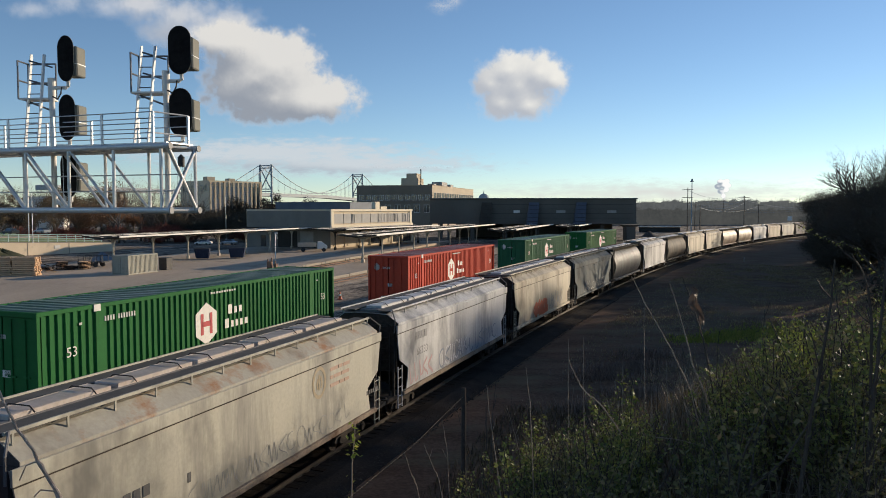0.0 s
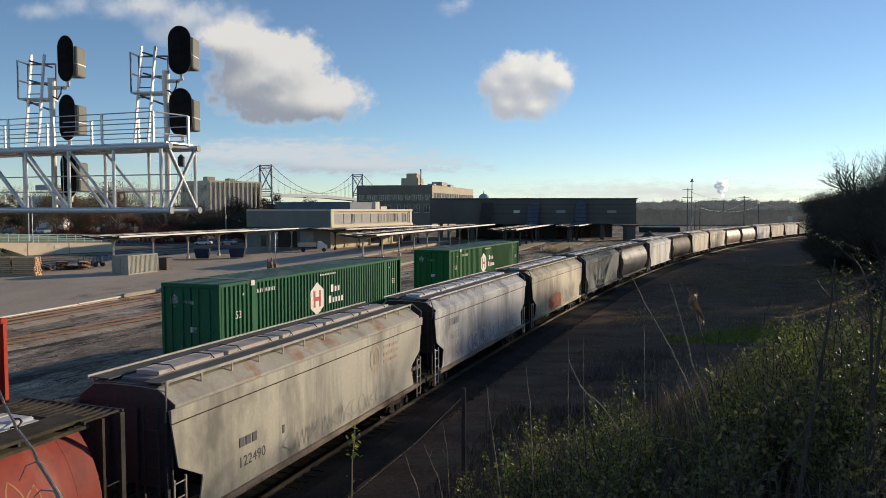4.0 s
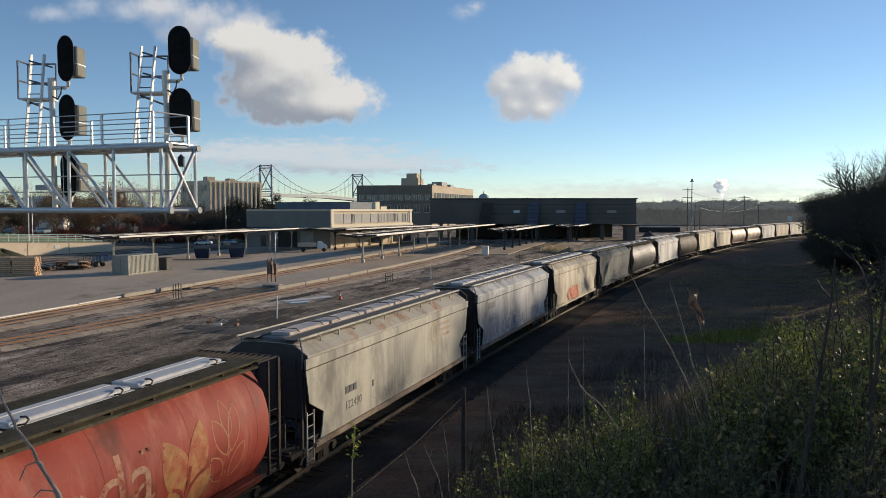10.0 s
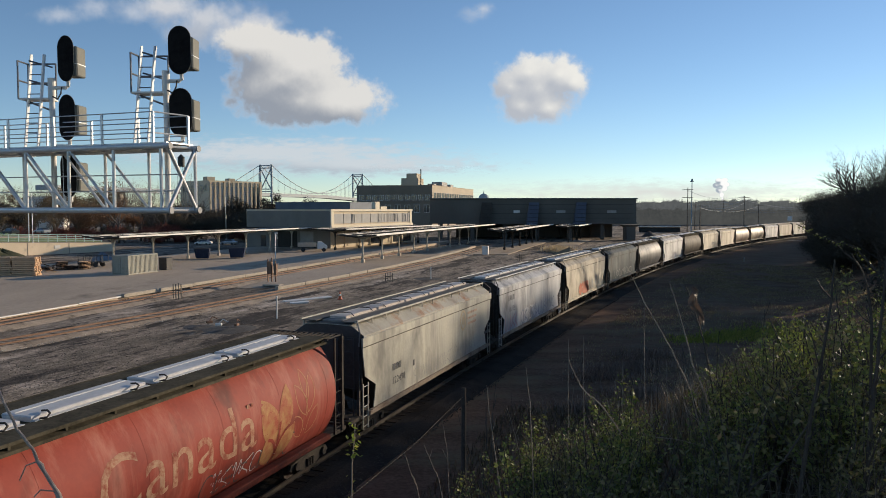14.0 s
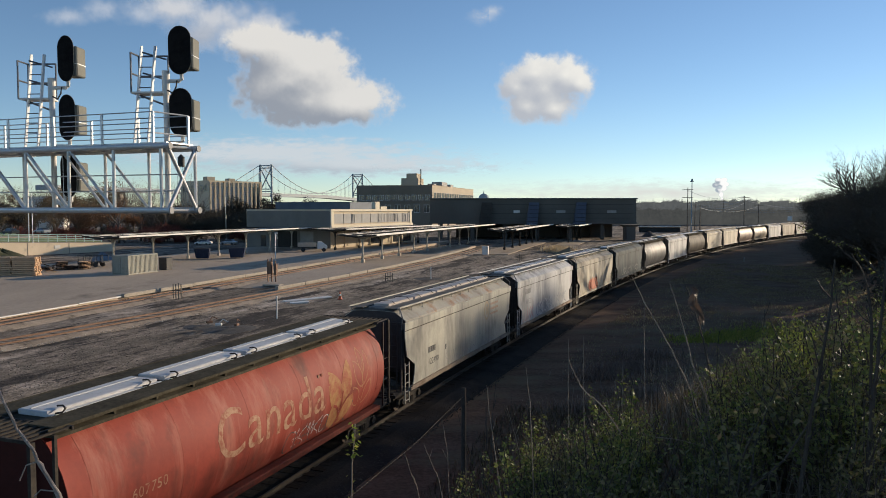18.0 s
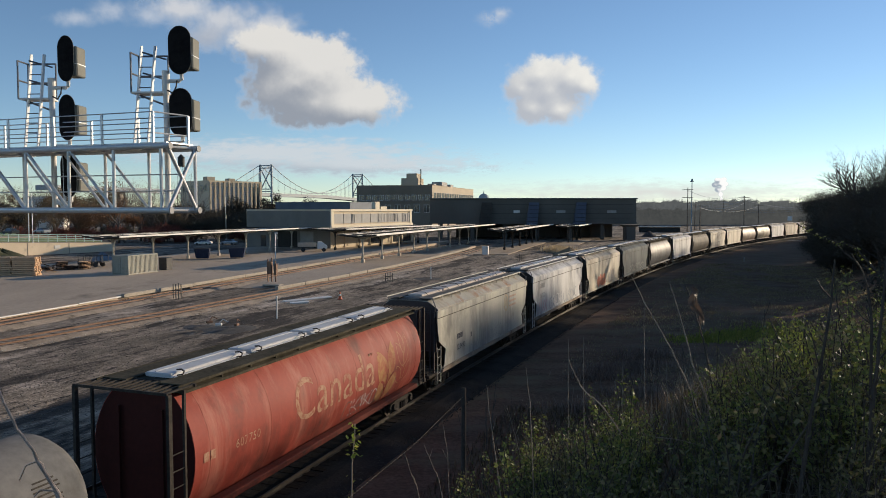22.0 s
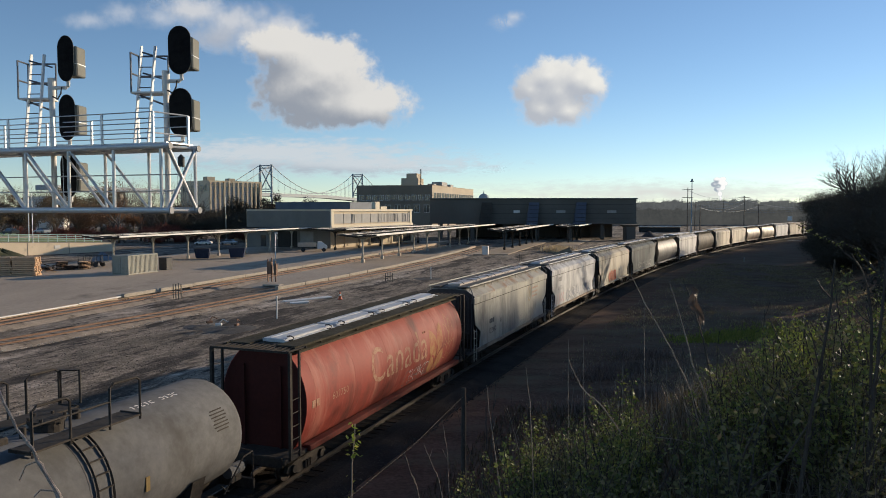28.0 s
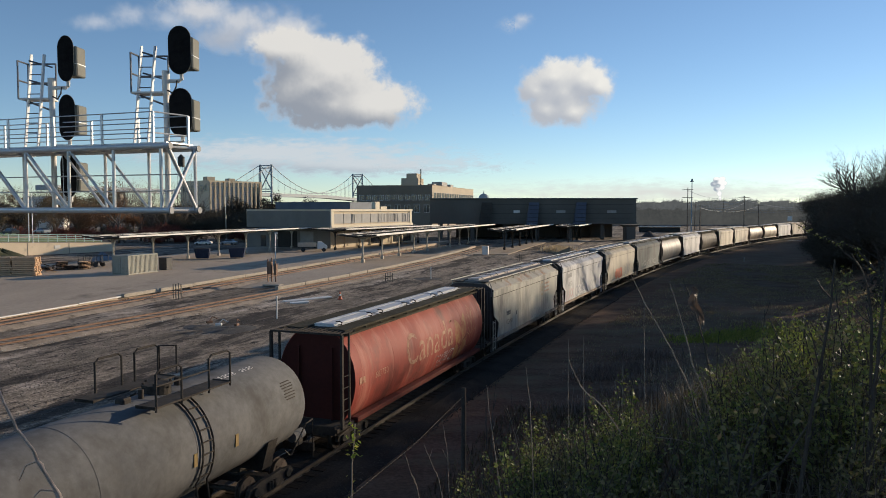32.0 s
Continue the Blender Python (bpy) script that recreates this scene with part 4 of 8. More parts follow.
# The stack train: two containers high in well cars.
GREENBOX = surface("green_container", (0.018, 0.110, 0.030), (0.028, 0.150, 0.042), 0.72, grain=6, patch=0.5, stain=(0.03, 0.10, 0.04), stain_at=(0.6, 0.8), spec=0.15)
DEEPGREEN = surface("deep_green_container", (0.022, 0.105, 0.05), (0.035, 0.14, 0.065), 0.72, grain=6, patch=0.5, stain=(0.03, 0.08, 0.04), stain_at=(0.6, 0.8), spec=0.15)
REDBOX = surface("red_container", (0.42, 0.052, 0.028), (0.52, 0.08, 0.042), 0.72, grain=6, patch=0.5, stain=(0.34, 0.06, 0.04), stain_at=(0.6, 0.8), spec=0.15)
# dusty roof tones, made paler by the sky's reflection put into the colour
SKYDUSTGREEN = surface("dust_sheen_green_roof", (0.060, 0.135, 0.075), (0.15, 0.20, 0.155), 0.5, grain=5, patch=0.4, stain=(0.21, 0.235, 0.205), stain_at=(0.5, 0.72), stain_scale=0.5)
SKYDUSTRED = surface("dust_sheen_red_roof", (0.32, 0.085, 0.06), (0.42, 0.15, 0.11), 0.5, grain=5, patch=0.4, stain=(0.40, 0.24, 0.20), stain_at=(0.5, 0.72), stain_scale=0.5)
ORANGE = plain("cone_orange", (0.62, 0.13, 0.05), 0.5)
EMBRED = plain("emblem_red", (0.45, 0.05, 0.06))


def well_car(label):
    car = thing("well_car", Matrix(), label, "rail car", "cars of the stack train")
    for s in (-1, 1):
        part("side_beam", Mesh().plate([(-8.6, 0.35), (8.6, 0.35), (8.6, 0.9), (9.6, 1.15), (9.6, 1.3), (-9.6, 1.3), (-9.6, 1.15), (-8.6, 0.9)], "x", s * 1.36, s * 1.46), BROWN, car)
    part("well_floor", Mesh().box((0, 0, 0.3), (2.7, 17.0, 0.1)), BROWN, car)
    for s in (-1, 1):
        part("end_deck", Mesh().box((0, s * 9.9, 1.15), (2.8, 2.3, 0.18), bevel=0.02), BROWN, car)
    add_trucks(car, 20.0)
    couplers(car, 10.9)
    return car
STACK_AT = [27.3, 52.0, 76.6, 100.3]

# ---- writing and paint marks on the cars ----
WORNCREAM = surface("worn_paint_on_red", (0.36, 0.19, 0.12), (0.46, 0.30, 0.20), 0.75, grain=9, patch=2, stain=(0.24, 0.045, 0.028), stain_at=(0.46, 0.66), stain_scale=3.0, spec=0.2)
WORNGOLD = surface("worn_gold_on_red", (0.34, 0.165, 0.065), (0.42, 0.245, 0.11), 0.75, grain=7, patch=1.5, stain=(0.30, 0.075, 0.045), stain_at=(0.42, 0.62), stain_scale=1.6, spec=0.2)
FADEDGOLD = surface("faded_gold_lines", (0.34, 0.15, 0.075), (0.42, 0.22, 0.12), 0.75, grain=7, patch=1.5, spec=0.2)
PALEMARK = plain("worn_cream_lettering", (0.60, 0.47, 0.34), 0.7)
REDMARK = plain("faded_red_lettering", (0.40, 0.285, 0.225), 0.7)
GOLDMARK = plain("faded_gold_ring", (0.33, 0.275, 0.19), 0.7)
SPRAYS = {"black": plain("black_spray", (0.06, 0.045, 0.045), 0.6), "blue": plain("blue_spray", (0.22, 0.25, 0.30), 0.6), "pink": plain("pink_spray", (0.44, 0.29, 0.29), 0.6),
          "white": plain("white_spray", (0.55, 0.56, 0.58), 0.6), "orange": plain("orange_spray", (0.50, 0.12, 0.05), 0.6), "grey": plain("grey_spray", (0.235, 0.24, 0.245), 0.6)}
BARREL = [(1.06, 1.08), (1.2, 1.2), (1.42, 1.33), (1.7, 1.46), (2.0, 1.555), (2.3, 1.61), (2.6, 1.625), (2.9, 1.605), (3.2, 1.54), (3.5, 1.43), (3.8, 1.27), (4.05, 1.08), (4.27, 0.86)]


def barrel_x(z):
    return float(np.interp(z, [a for a, _ in BARREL], [b for _, b in BARREL]))


def wrap(ob, lift=0.003):
    """Lays flat lettering, drawn in the side's plane, on the barrel."""
    m = ob.matrix_basis.copy()
    bm = bmesh.new()
    bm.from_mesh(ob.data)
    for k in range(-6, 30):
        bmesh.ops.bisect_plane(bm, geom=bm.verts[:] + bm.edges[:] + bm.faces[:], plane_co=(0, k * 0.07, 0), plane_no=(0, 1, 0))
    bm.to_mesh(ob.data)
    bm.free()
    for v in ob.data.vertices:
        q = m @ v.co
        v.co = (barrel_x(q.z) + lift + min(max(q.x, 0.0), 0.002), q.y, q.z)
    ob.matrix_basis = Matrix()


def side_text(parent, text, size, y, z, mat, x=1.556, name="lettering", on_barrel=False, spacing=1.0, label=""):
    ob = letters(parent, text, size, Matrix.Translation((0 if on_barrel else x, y, z)) @ SIDE_TEXT, mat, name, label, 0.002, spacing)
    if on_barrel:
        wrap(ob)
    split_pieces(ob, "digit" if text.isdigit() else "letter")


def split_pieces(ob, name):
    """Each character of a painted word becomes a part of its own."""
    me = ob.data
    root = list(range(len(me.vertices)))

    def top(i):
        while root[i] != i:
            i = root[i]
        return i
    seen = {}
    for v in me.vertices:
        root[v.index] = seen.setdefault(tuple(round(c, 4) for c in v.co), v.index)
    for f in me.polygons:
        a = top(f.vertices[0])
        for v in f.vertices[1:]:
            root[top(v)] = a
    groups = {}
    for f in me.polygons:
        groups.setdefault(top(f.vertices[0]), []).append(tuple(f.vertices))
    for faces in groups.values():
        m, index = Mesh(), {}
        for f in faces:
            for v in f:
                if v not in index:
                    index[v] = len(m.v)
                    m.v.append(tuple(me.vertices[v].co))
            m.f.append(tuple(index[v] for v in f))
        part(name, m, me.materials[0], ob.parent).matrix_basis = ob.matrix_basis
    bpy.data.objects.remove(ob)


def bars(parent, y, z, widths, h, mat, x=1.556, gap=0.06, name="mark_bar", on_barrel=False):
    for w in widths:
        xx = barrel_x(z) + 0.006 if on_barrel else x
        part(name, Mesh().box((xx, y + w / 2, z), (0.012, w, h)), mat, parent)
        y += w + gap


def ribbon(pts, half, x=None, lift=0.004):
    """A painted line of constant width on the car's side, through (along, height) pairs; x is the side's plane, or None for the barrel."""
    m = Mesh()
    pts = [Vector((a, b)) for a, b in pts]
    for i, p in enumerate(pts):
        d = (pts[min(i + 1, len(pts) - 1)] - pts[max(i - 1, 0)]).normalized()
        for s in (-1, 1):
            q = p + Vector((-d.y, d.x)) * half * s
            m.v.append(((barrel_x(q.y) if x is None else x) + lift, q.x, q.y))
    m.f = [(2 * i, 2 * i + 1, 2 * i + 3, 2 * i + 2) for i in range(len(pts) - 1)]
    return m


def leaf_shape(parent, y, z, length, wide, lean, mat, outline=False, name="leaf_emblem", lift=0.0):
    """A pointed leaf painted on the barrel."""
    pts = []
    for i in range(9):
        f = i / 8
        w = wide * math.sin(math.pi * f) ** 0.8
        pts.append((f * length, w))
    ring = [(a, b) for a, b in pts] + [(a, -b) for a, b in pts[-2:0:-1]]
    def lay(a, b):
        yy, zz = y + a * math.sin(lean) + b * math.cos(lean), z + a * math.cos(lean) - b * math.sin(lean)
        return yy, zz
    m = Mesh()
    if outline:
        q = [lay(a, b) for a, b in ring] + [lay(*ring[0])]
        m = ribbon(q, 0.018)
    else:
        for i in range(8):
            for k in range(8):
                k0, k1 = k / 4 - 1, (k + 1) / 4 - 1
                quad = [lay(pts[i][0], k0 * pts[i][1]), lay(pts[i + 1][0], k0 * pts[i + 1][1]), lay(pts[i + 1][0], k1 * pts[i + 1][1]), lay(pts[i][0], k1 * pts[i][1])]
                n = len(m.v)
                m.v += [(barrel_x(b) + 0.007 + lift, a, b) for a, b in quad]
                m.f.append((n, n + 1, n + 2, n + 3))
    return part(name, m, mat, parent)


def spray(parent, y0, y1, z0, z1, mat, seed, n=8, r=0.03, on_barrel=False, x=1.556):
    """Sprayed strokes in a row: bows, hooks and bars, no letters."""
    rng = random.Random(seed)
    w, h = (y1 - y0) / n, z1 - z0
    for k in range(n):
        c, tall, kind = y0 + w * (k + 0.5 + rng.uniform(-0.12, 0.12)), h * rng.uniform(0.7, 1.0), rng.randrange(4)
        low = z0 + (h - tall) * rng.random()
        if kind == 0:      # an open bow
            a0, a1 = rng.uniform(0.3, 1.2), rng.uniform(5.0, 6.6)
            pts = [(c + 0.5 * w * math.cos(a0 + (a1 - a0) * i / 12), low + tall * (0.5 + 0.5 * math.sin(a0 + (a1 - a0) * i / 12))) for i in range(13)]
        elif kind == 1:    # an upright with a foot
            pts = [(c - 0.2 * w, low + tall)] + [(c - 0.2 * w + 0.06 * w * i, low + tall * (0.75 - 0.25 * i)) for i in range(4)] + [(c + 0.35 * w, low + 0.08 * tall), (c + 0.5 * w, low + 0.25 * tall)]
        elif kind == 2:    # a double curve
            pts = [(c + 0.42 * w * math.cos(3.1 * i / 6 + 0.4) * (1 if i < 7 else 1.1), low + tall * (1 - i / 12)) for i in range(13)]
        else:              # a wave
            pts = [(c - 0.5 * w + w * i / 12, low + tall * (0.5 + 0.48 * math.sin(i * 1.05))) for i in range(13)]
        part("graffiti_stroke", ribbon(pts, r * rng.uniform(0.7, 1.2), None if on_barrel else x), mat, parent)


side_text(red_car, "Canada", 1.92, -2.95, 2.16, WORNCREAM, on_barrel=True, name="word_lettering", label="large worn cream word", spacing=1.02)
for dy in (0.0, 0.2):
    part("flag_mark", Mesh().box((barrel_x(3.30) + 0.008, 2.62 + dy, 3.30), (0.012, 0.1, 0.15)), WORNCREAM, red_car)
side_text(red_car, "607750", 0.36, -5.95, 2.36, WORNCREAM, on_barrel=True, name="car_number", spacing=1.1)
bars(red_car, -7.3, 2.52, (0.2, 0.2), 0.24, WORNCREAM, on_barrel=True, name="owner_bar")
for y, z, ln, wd, lean, up_ in ((3.98, 1.72, 1.75, 0.46, -0.40, 0.0), (4.14, 1.85, 1.75, 0.38, 0.34, 0.003), (3.92, 1.22, 1.05, 0.36, -0.52, 0.006), (4.18, 1.24, 1.25, 0.36, 0.66, 0.009)):
    leaf_shape(red_car, y, z, ln, wd, lean, WORNGOLD, lift=up_)
for vein in ([(4.05, 1.2), (4.05, 1.5), (4.06, 1.8), (4.08, 2.1), (4.12, 2.5)], [(4.04, 1.62), (3.9, 1.86), (3.72, 2.02), (3.5, 2.1)], [(4.06, 1.7), (4.2, 1.95), (4.4, 2.15), (4.62, 2.25)]):
    part("leaf_stem", ribbon(vein, 0.05, lift=0.022), RED, red_car)
for y, z, ln, wd, lean in ((5.62, 2.30, 1.15, 0.25, -0.42), (5.78, 2.35, 1.25, 0.25, 0.30), (5.50, 1.62, 0.95, 0.26, -0.6), (5.85, 1.62, 1.0, 0.25, 0.55), (5.72, 2.75, 1.0, 0.2, -0.05)):
    leaf_shape(red_car, y, z, ln, wd, lean, FADEDGOLD, True)
part("leaf_stem", ribbon([(5.6, 1.3), (5.66, 1.8), (5.70, 2.3), (5.72, 2.8)], 0.025), FADEDGOLD, red_car)
spray(red_car, 0.6, 5.2, 1.2, 1.95, SPRAYS["black"], 5, 9, 0.03, True)
spray(red_car, 1.0, 4.8, 1.25, 2.0, SPRAYS["white"], 6, 8, 0.014, True)

soo, second, third = CARS[0], CARS[1], CARS[2]
bars(soo, -5.45, 2.42, (0.22, 0.22, 0.22), 0.26, ASHTEXT, x=1.562, gap=0.08, name="owner_bar")
side_text(soo, "122490", 0.42, -5.5, 1.72, ASHTEXT, name="car_number", spacing=1.05)
bars(soo, -3.3, 2.2, (0.12,), 0.25, ASHTEXT, name="data_bar")
bars(soo, 6.9, 1.9, (0.12, 0.12, 0.12, 0.12, 0.3), 0.16, ASHTEXT, name="data_bar")
ringm = ribbon([(3.3 + 0.40 * math.cos(a), 3.12 + 0.48 * math.sin(a)) for a in (math.tau * i / 24 for i in range(25))], 0.06, 1.556)
part("round_emblem", ringm, GOLDMARK, soo, "faded gold ring emblem")
for dy, dz, ln in ((-0.12, -0.2, 0.35), (0.0, -0.25, 0.5), (0.14, -0.2, 0.4)):
    part("emblem_figure", ribbon([(3.3 + dy, 3.12 + dz), (3.3 + dy * 1.2, 3.12 + dz + ln * 0.5), (3.3 + dy * 0.6, 3.12 + dz + ln)], 0.05, 1.556), GOLDMARK, soo)
for z, ws in ((3.40, (0.55, 0.28, 0.5)), (3.12, (0.22, 0.48, 0.6)), (2.84, (0.62, 0.3, 0.34))):
    bars(soo, 4.05, z, ws, 0.12, REDMARK, name="faded_bar")
spray(soo, -3.3, 5.4, 1.3, 2.0, SPRAYS["grey"], 3, 17, 0.013)
bars(second, -6.2, 3.3, (0.28, 0.28, 0.28, 0.28), 0.34, SPRAYS["grey"], name="owner_bar")
side_text(second, "66333", 0.5, -6.1, 2.42, SPRAYS["grey"], name="car_number", spacing=1.05)
spray(second, -7.0, -4.3, 1.3, 2.2, SPRAYS["pink"], 8, 5, 0.06)
spray(second, -3.2, 1.4, 1.25, 2.3, SPRAYS["white"], 9, 7, 0.05)
spray(second, -3.4, 6.0, 1.25, 2.3, SPRAYS["blue"], 10, 11, 0.05)
spray(third, -3.6, 0.3, 1.2, 2.3, SPRAYS["orange"], 12, 6, 0.16, x=1.613)
spray(third, -3.2, 0.0, 1.3, 2.4, SPRAYS["orange"], 15, 5, 0.17, x=1.609)
spray(third, 0.6, 5.0, 1.3, 2.6, SPRAYS["grey"], 13, 7, 0.05, x=1.61)
spray(CARS[3], -5.0, 5.0, 1.3, 2.2, SPRAYS["grey"], 14, 10, 0.04)
for i, (paint, tone) in enumerate(((GREENBOX, "bright green"), (REDBOX, "bright red"), (DEEPGREEN, "deep green"), (GREENBOX, "bright green"))):
    off = STACK_AT[i]
    up = shipping_box("shipping_container", tone + " corrugated container with a white six-sided emblem", paint, group="containers of the stack train", top=SKYDUSTGREEN if paint is not REDBOX else SKYDUSTRED)
    emblem(up, 2.9, EMBRED if paint != REDBOX else REDBOX)
    low = shipping_box("shipping_container", "brown corrugated container in the well below another", BROWN, group="containers of the stack train")
    well = well_car("brown steel well car carrying two stacked containers")
    MOVERS.append((up, off, -4.14, 6.5, "stack", 3.26))
    MOVERS.append((low, off, -4.14, 6.5, "stack", 0.352))
    MOVERS.append((well, off, -4.14, 10.0, "stack", 0))

# ---- signal gantry over the tracks ----
PANEL_DARK = surface("cap_steel", (0.22, 0.22, 0.22), (0.32, 0.32, 0.315), 0.6)
CAGE = surface("cage_steel", (0.10, 0.11, 0.13), (0.17, 0.18, 0.20), 0.5, 0.3)
# Local frame: x along the beam towards its free end at 0, y away from the camera, z up.
def signal_gantry():
    g = thing("signal_gantry", pose(-9.6, 26.0, 0, 0, 0, -19.7), "galvanised steel cantilever signal gantry with walkway", "signal gantry")
    L = 13.5
    zb, zt, dep = 8.84, 11.12, 1.53
    for y, x1 in ((0.0, 0.0), (dep, 0.0)):
        part("top_chord", Mesh().tube((-L, y, zt), (x1, y, zt), 0.10, n=14), GALV, g)
        part("bottom_chord", Mesh().tube((-L, y, zb), (x1, y, zb), 0.11, n=14), GALV, g)
        for z in (zt, zb):
            part("end_cap", Mesh().tube((x1, y, z), (x1 + 0.04, y, z), 0.12, n=14), PANEL_DARK, g)
    # uprights and diagonals
    xs_ = [-0.1 - 2.12 * i for i in range(7)]
    for y, sh in ((0.0, -0.3), (dep, -0.05)):
        for i, x in enumerate(xs_):
            part("truss_post", Mesh().tube((x + sh, y, zb), (x + sh, y, zt), 0.06, n=8), GALV, g)
            if 0 < i < 6:
                part("truss_diagonal", Mesh().tube((x + sh, y, zb), (x + sh - 2.12, y, zt), 0.055, n=8), GALV, g)
    for x in xs_:
        part("cross_tie", Mesh().tube((x - 0.3, 0, zb), (x - 0.05, dep, zb), 0.04, n=6), GALV, g)
        part("cross_tie", Mesh().tube((x - 0.3, 0, zt), (x - 0.05, dep, zt), 0.04, n=6), GALV, g)
    for a, b in (((-0.12, 0, zb), (-0.12, dep, zt)), ((-0.12, 0, zt), (-0.12, dep, zb))):
        part("end_brace", Mesh().tube(a, b, 0.07, n=10), GALV, g)
    # lower guard rails between the chords
    for z in (9.55, 10.15):
        part("inner_rail", Mesh().tube((-L, 0.75, z), (-0.2, 0.75, z), 0.025, n=6), GALV, g)
    # walkway and handrails
    m = Mesh().box((-L / 2 - 0.1, 0.77, zt + 0.13), (L - 0.2, 1.4, 0.04))
    part("walkway_grating", m, GALV, g)
    for y, x1, zs_ in ((0.02, -0.74, (11.60, 11.95, 12.34)), (dep - 0.02, -0.42, (11.60, 11.95, 12.34))):
        for z in zs_:
            part("handrail", Mesh().tube((-L, y, z), (x1, y, z), 0.022, n=6), GALV, g)
        for i in range(7):
            part("rail_post", Mesh().box((x1 - i * 2.3, y, (zt + 12.34) / 2), (0.08, 0.06, 12.34 - zt)), GALV, g)
    for z in (11.60, 12.34):
        part("handrail", Mesh().tube((-0.74, 0.02, z), (-0.42, dep - 0.02, z), 0.03, n=6), GALV, g)
    # the mast that carries the arm
    part("support_mast", Mesh().tube((-L - 0.3, dep / 2, -0.4), (-L - 0.3, dep / 2, 11.4), 0.42, n=20), GALV, g)
    part("mast_base", Mesh().box((-L - 0.3, dep / 2, -0.2), (1.8, 1.8, 0.7), bevel=0.05), CONCRETE, g)
    return g


BRIGHT = surface("fresh_white_paint", (0.82, 0.81, 0.79), (0.90, 0.89, 0.87), 0.45, grain=8, patch=1)
SOOT = surface("matt_black", (0.010, 0.009, 0.009), (0.022, 0.020, 0.019), 0.9, grain=6, patch=2, spec=0.1)
CASE = surface("signal_case", (0.145, 0.147, 0.125), (0.20, 0.20, 0.172), 0.8)


def signal_mast(x, y, group, heads, half=0.40, off=0.56, ladder_x=0.0):
    """A mast on the gantry with oval signal heads, a ladder and a caged landing."""
    s = thing("signal_mast", Matrix.Translation((x * 1.065, y * 1.065, EYE * -0.065)) @ Matrix.Rotation(radians(-2), 4, "Z") @ Matrix.Scale(1.065, 4), "galvanised signal mast with black oval signal heads", "railway signal", group)
    part("mast_pole", Mesh().tube((0, 0, 8.85), (0, 0, 13.75), 0.10, n=14), WHITEPAINT, s)
    part("pole_collar", Mesh().tube((0, 0, 12.95), (0, 0, 13.8), 0.135, n=14), WHITEPAINT, s)
    for z in heads:
        out = []
        for k in range(28):
            a = math.tau * k / 28
            out.append((off + half * math.cos(a), z + (0.36 if math.sin(a) > 0 else -0.40) + 0.46 * math.sin(a)))
        plate = part("backing_plate", Mesh().plate(out, "y", -0.16, -0.12), SOOT, s, "black oval backing plate")
        part("plate_rim", Mesh().bend([(a_, -0.14, b_) for a_, b_ in out + out[:1]], 0.018, 5), CASE, plate)
        case = part("case", Mesh().box((off + half * 0.52, 0.22, z - 0.1), (0.5, 0.64, 1.1), bevel=0.04), CASE, s, "dull olive-grey case behind the plate")
        part("case_seam", Mesh().box((off + half * 0.52 + 0.252, 0.22, z - 0.2), (0.012, 0.6, 0.025)).box((off + half * 0.52, -0.104, z - 0.2), (0.5, 0.012, 0.03)), GALV, case)
        for k in (-0.38, 0, 0.38):
            part("lens", Mesh().disc((off - 0.03, -0.165, z + k), 0.13, 0.012, "y", 14), SOOT, s)
        part("bracket", Mesh().bend([(0.05, 0, z - 1.08), (off - 0.08, 0, z - 1.08), (off, 0, z - 1.02), (off, 0, z - 0.7)], 0.07, 8), WHITEPAINT, s)
    # ladder and landing: flat stiles, edge on to the arm
    turn = Matrix.Rotation(radians(-18), 4, "Z")
    for k in (-1, 1):
        rings = []
        for z, c in ((11.15, -0.98), (14.66, -0.64)):
            mid = Vector((c + ladder_x + k * 0.245, -0.1, z))
            rings.append([mid + turn @ Vector((a_, b_, 0)) for a_, b_ in ((-0.025, -0.052), (0.025, -0.052), (0.025, 0.052), (-0.025, 0.052))])
        part("ladder_stile", Mesh().loft(rings), BRIGHT, s)
    for i in range(9):
        z = 11.4 + i * 0.36
        c = -0.98 + ladder_x + 0.34 * (z - 11.15) / 3.5
        part("ladder_rung", Mesh().tube((c - 0.25, -0.1, z), (c + 0.25, -0.1, z), 0.02, n=6), CAGE, s)
    part("landing", Mesh().box((-0.62, 0.15, 13.02), (1.15, 0.7, 0.06)), WHITEPAINT, s)
    part("landing_strut", Mesh().tube((-1.1, 0.1, 13.0), (-0.05, 0, 12.6), 0.035), CAGE, s)
    m = Mesh()
    for a, b in (((-1.18, -0.18), (-1.18, 0.48)), ((-1.18, 0.48), (-0.1, 0.48)), ((-0.75, -0.18), (0.0, 0.1))):
        for z in (13.7, 14.42):
            m.tube((*a, z), (*b, z - (0.2 if a[0] == -0.75 else 0)), 0.032, n=6)
    for x_, y_ in ((-1.18, -0.18), (-1.18, 0.48), (-0.1, 0.48)):
        m.tube((x_, y_, 13.02), (x_, y_, 14.44), 0.036, n=6)
    part("landing_rail", m, CAGE, s)
    part("cable", Mesh().bend([(0.1, -0.13, 13.1), (0.3, -0.15, 13.0), (0.42, -0.15, 13.2), (0.45, -0.12, 13.45)], 0.03, 5), BLACK, s)
    return s


signal_gantry()
signal_mast(-9.88, 26.5, "signals on the gantry", (12.34, 14.52), 0.40, 0.57, 0.08)
signal_mast(-14.72, 27.95, "signals on the gantry", (10.2, 12.34, 14.52), 0.30, 0.64, 0.2)

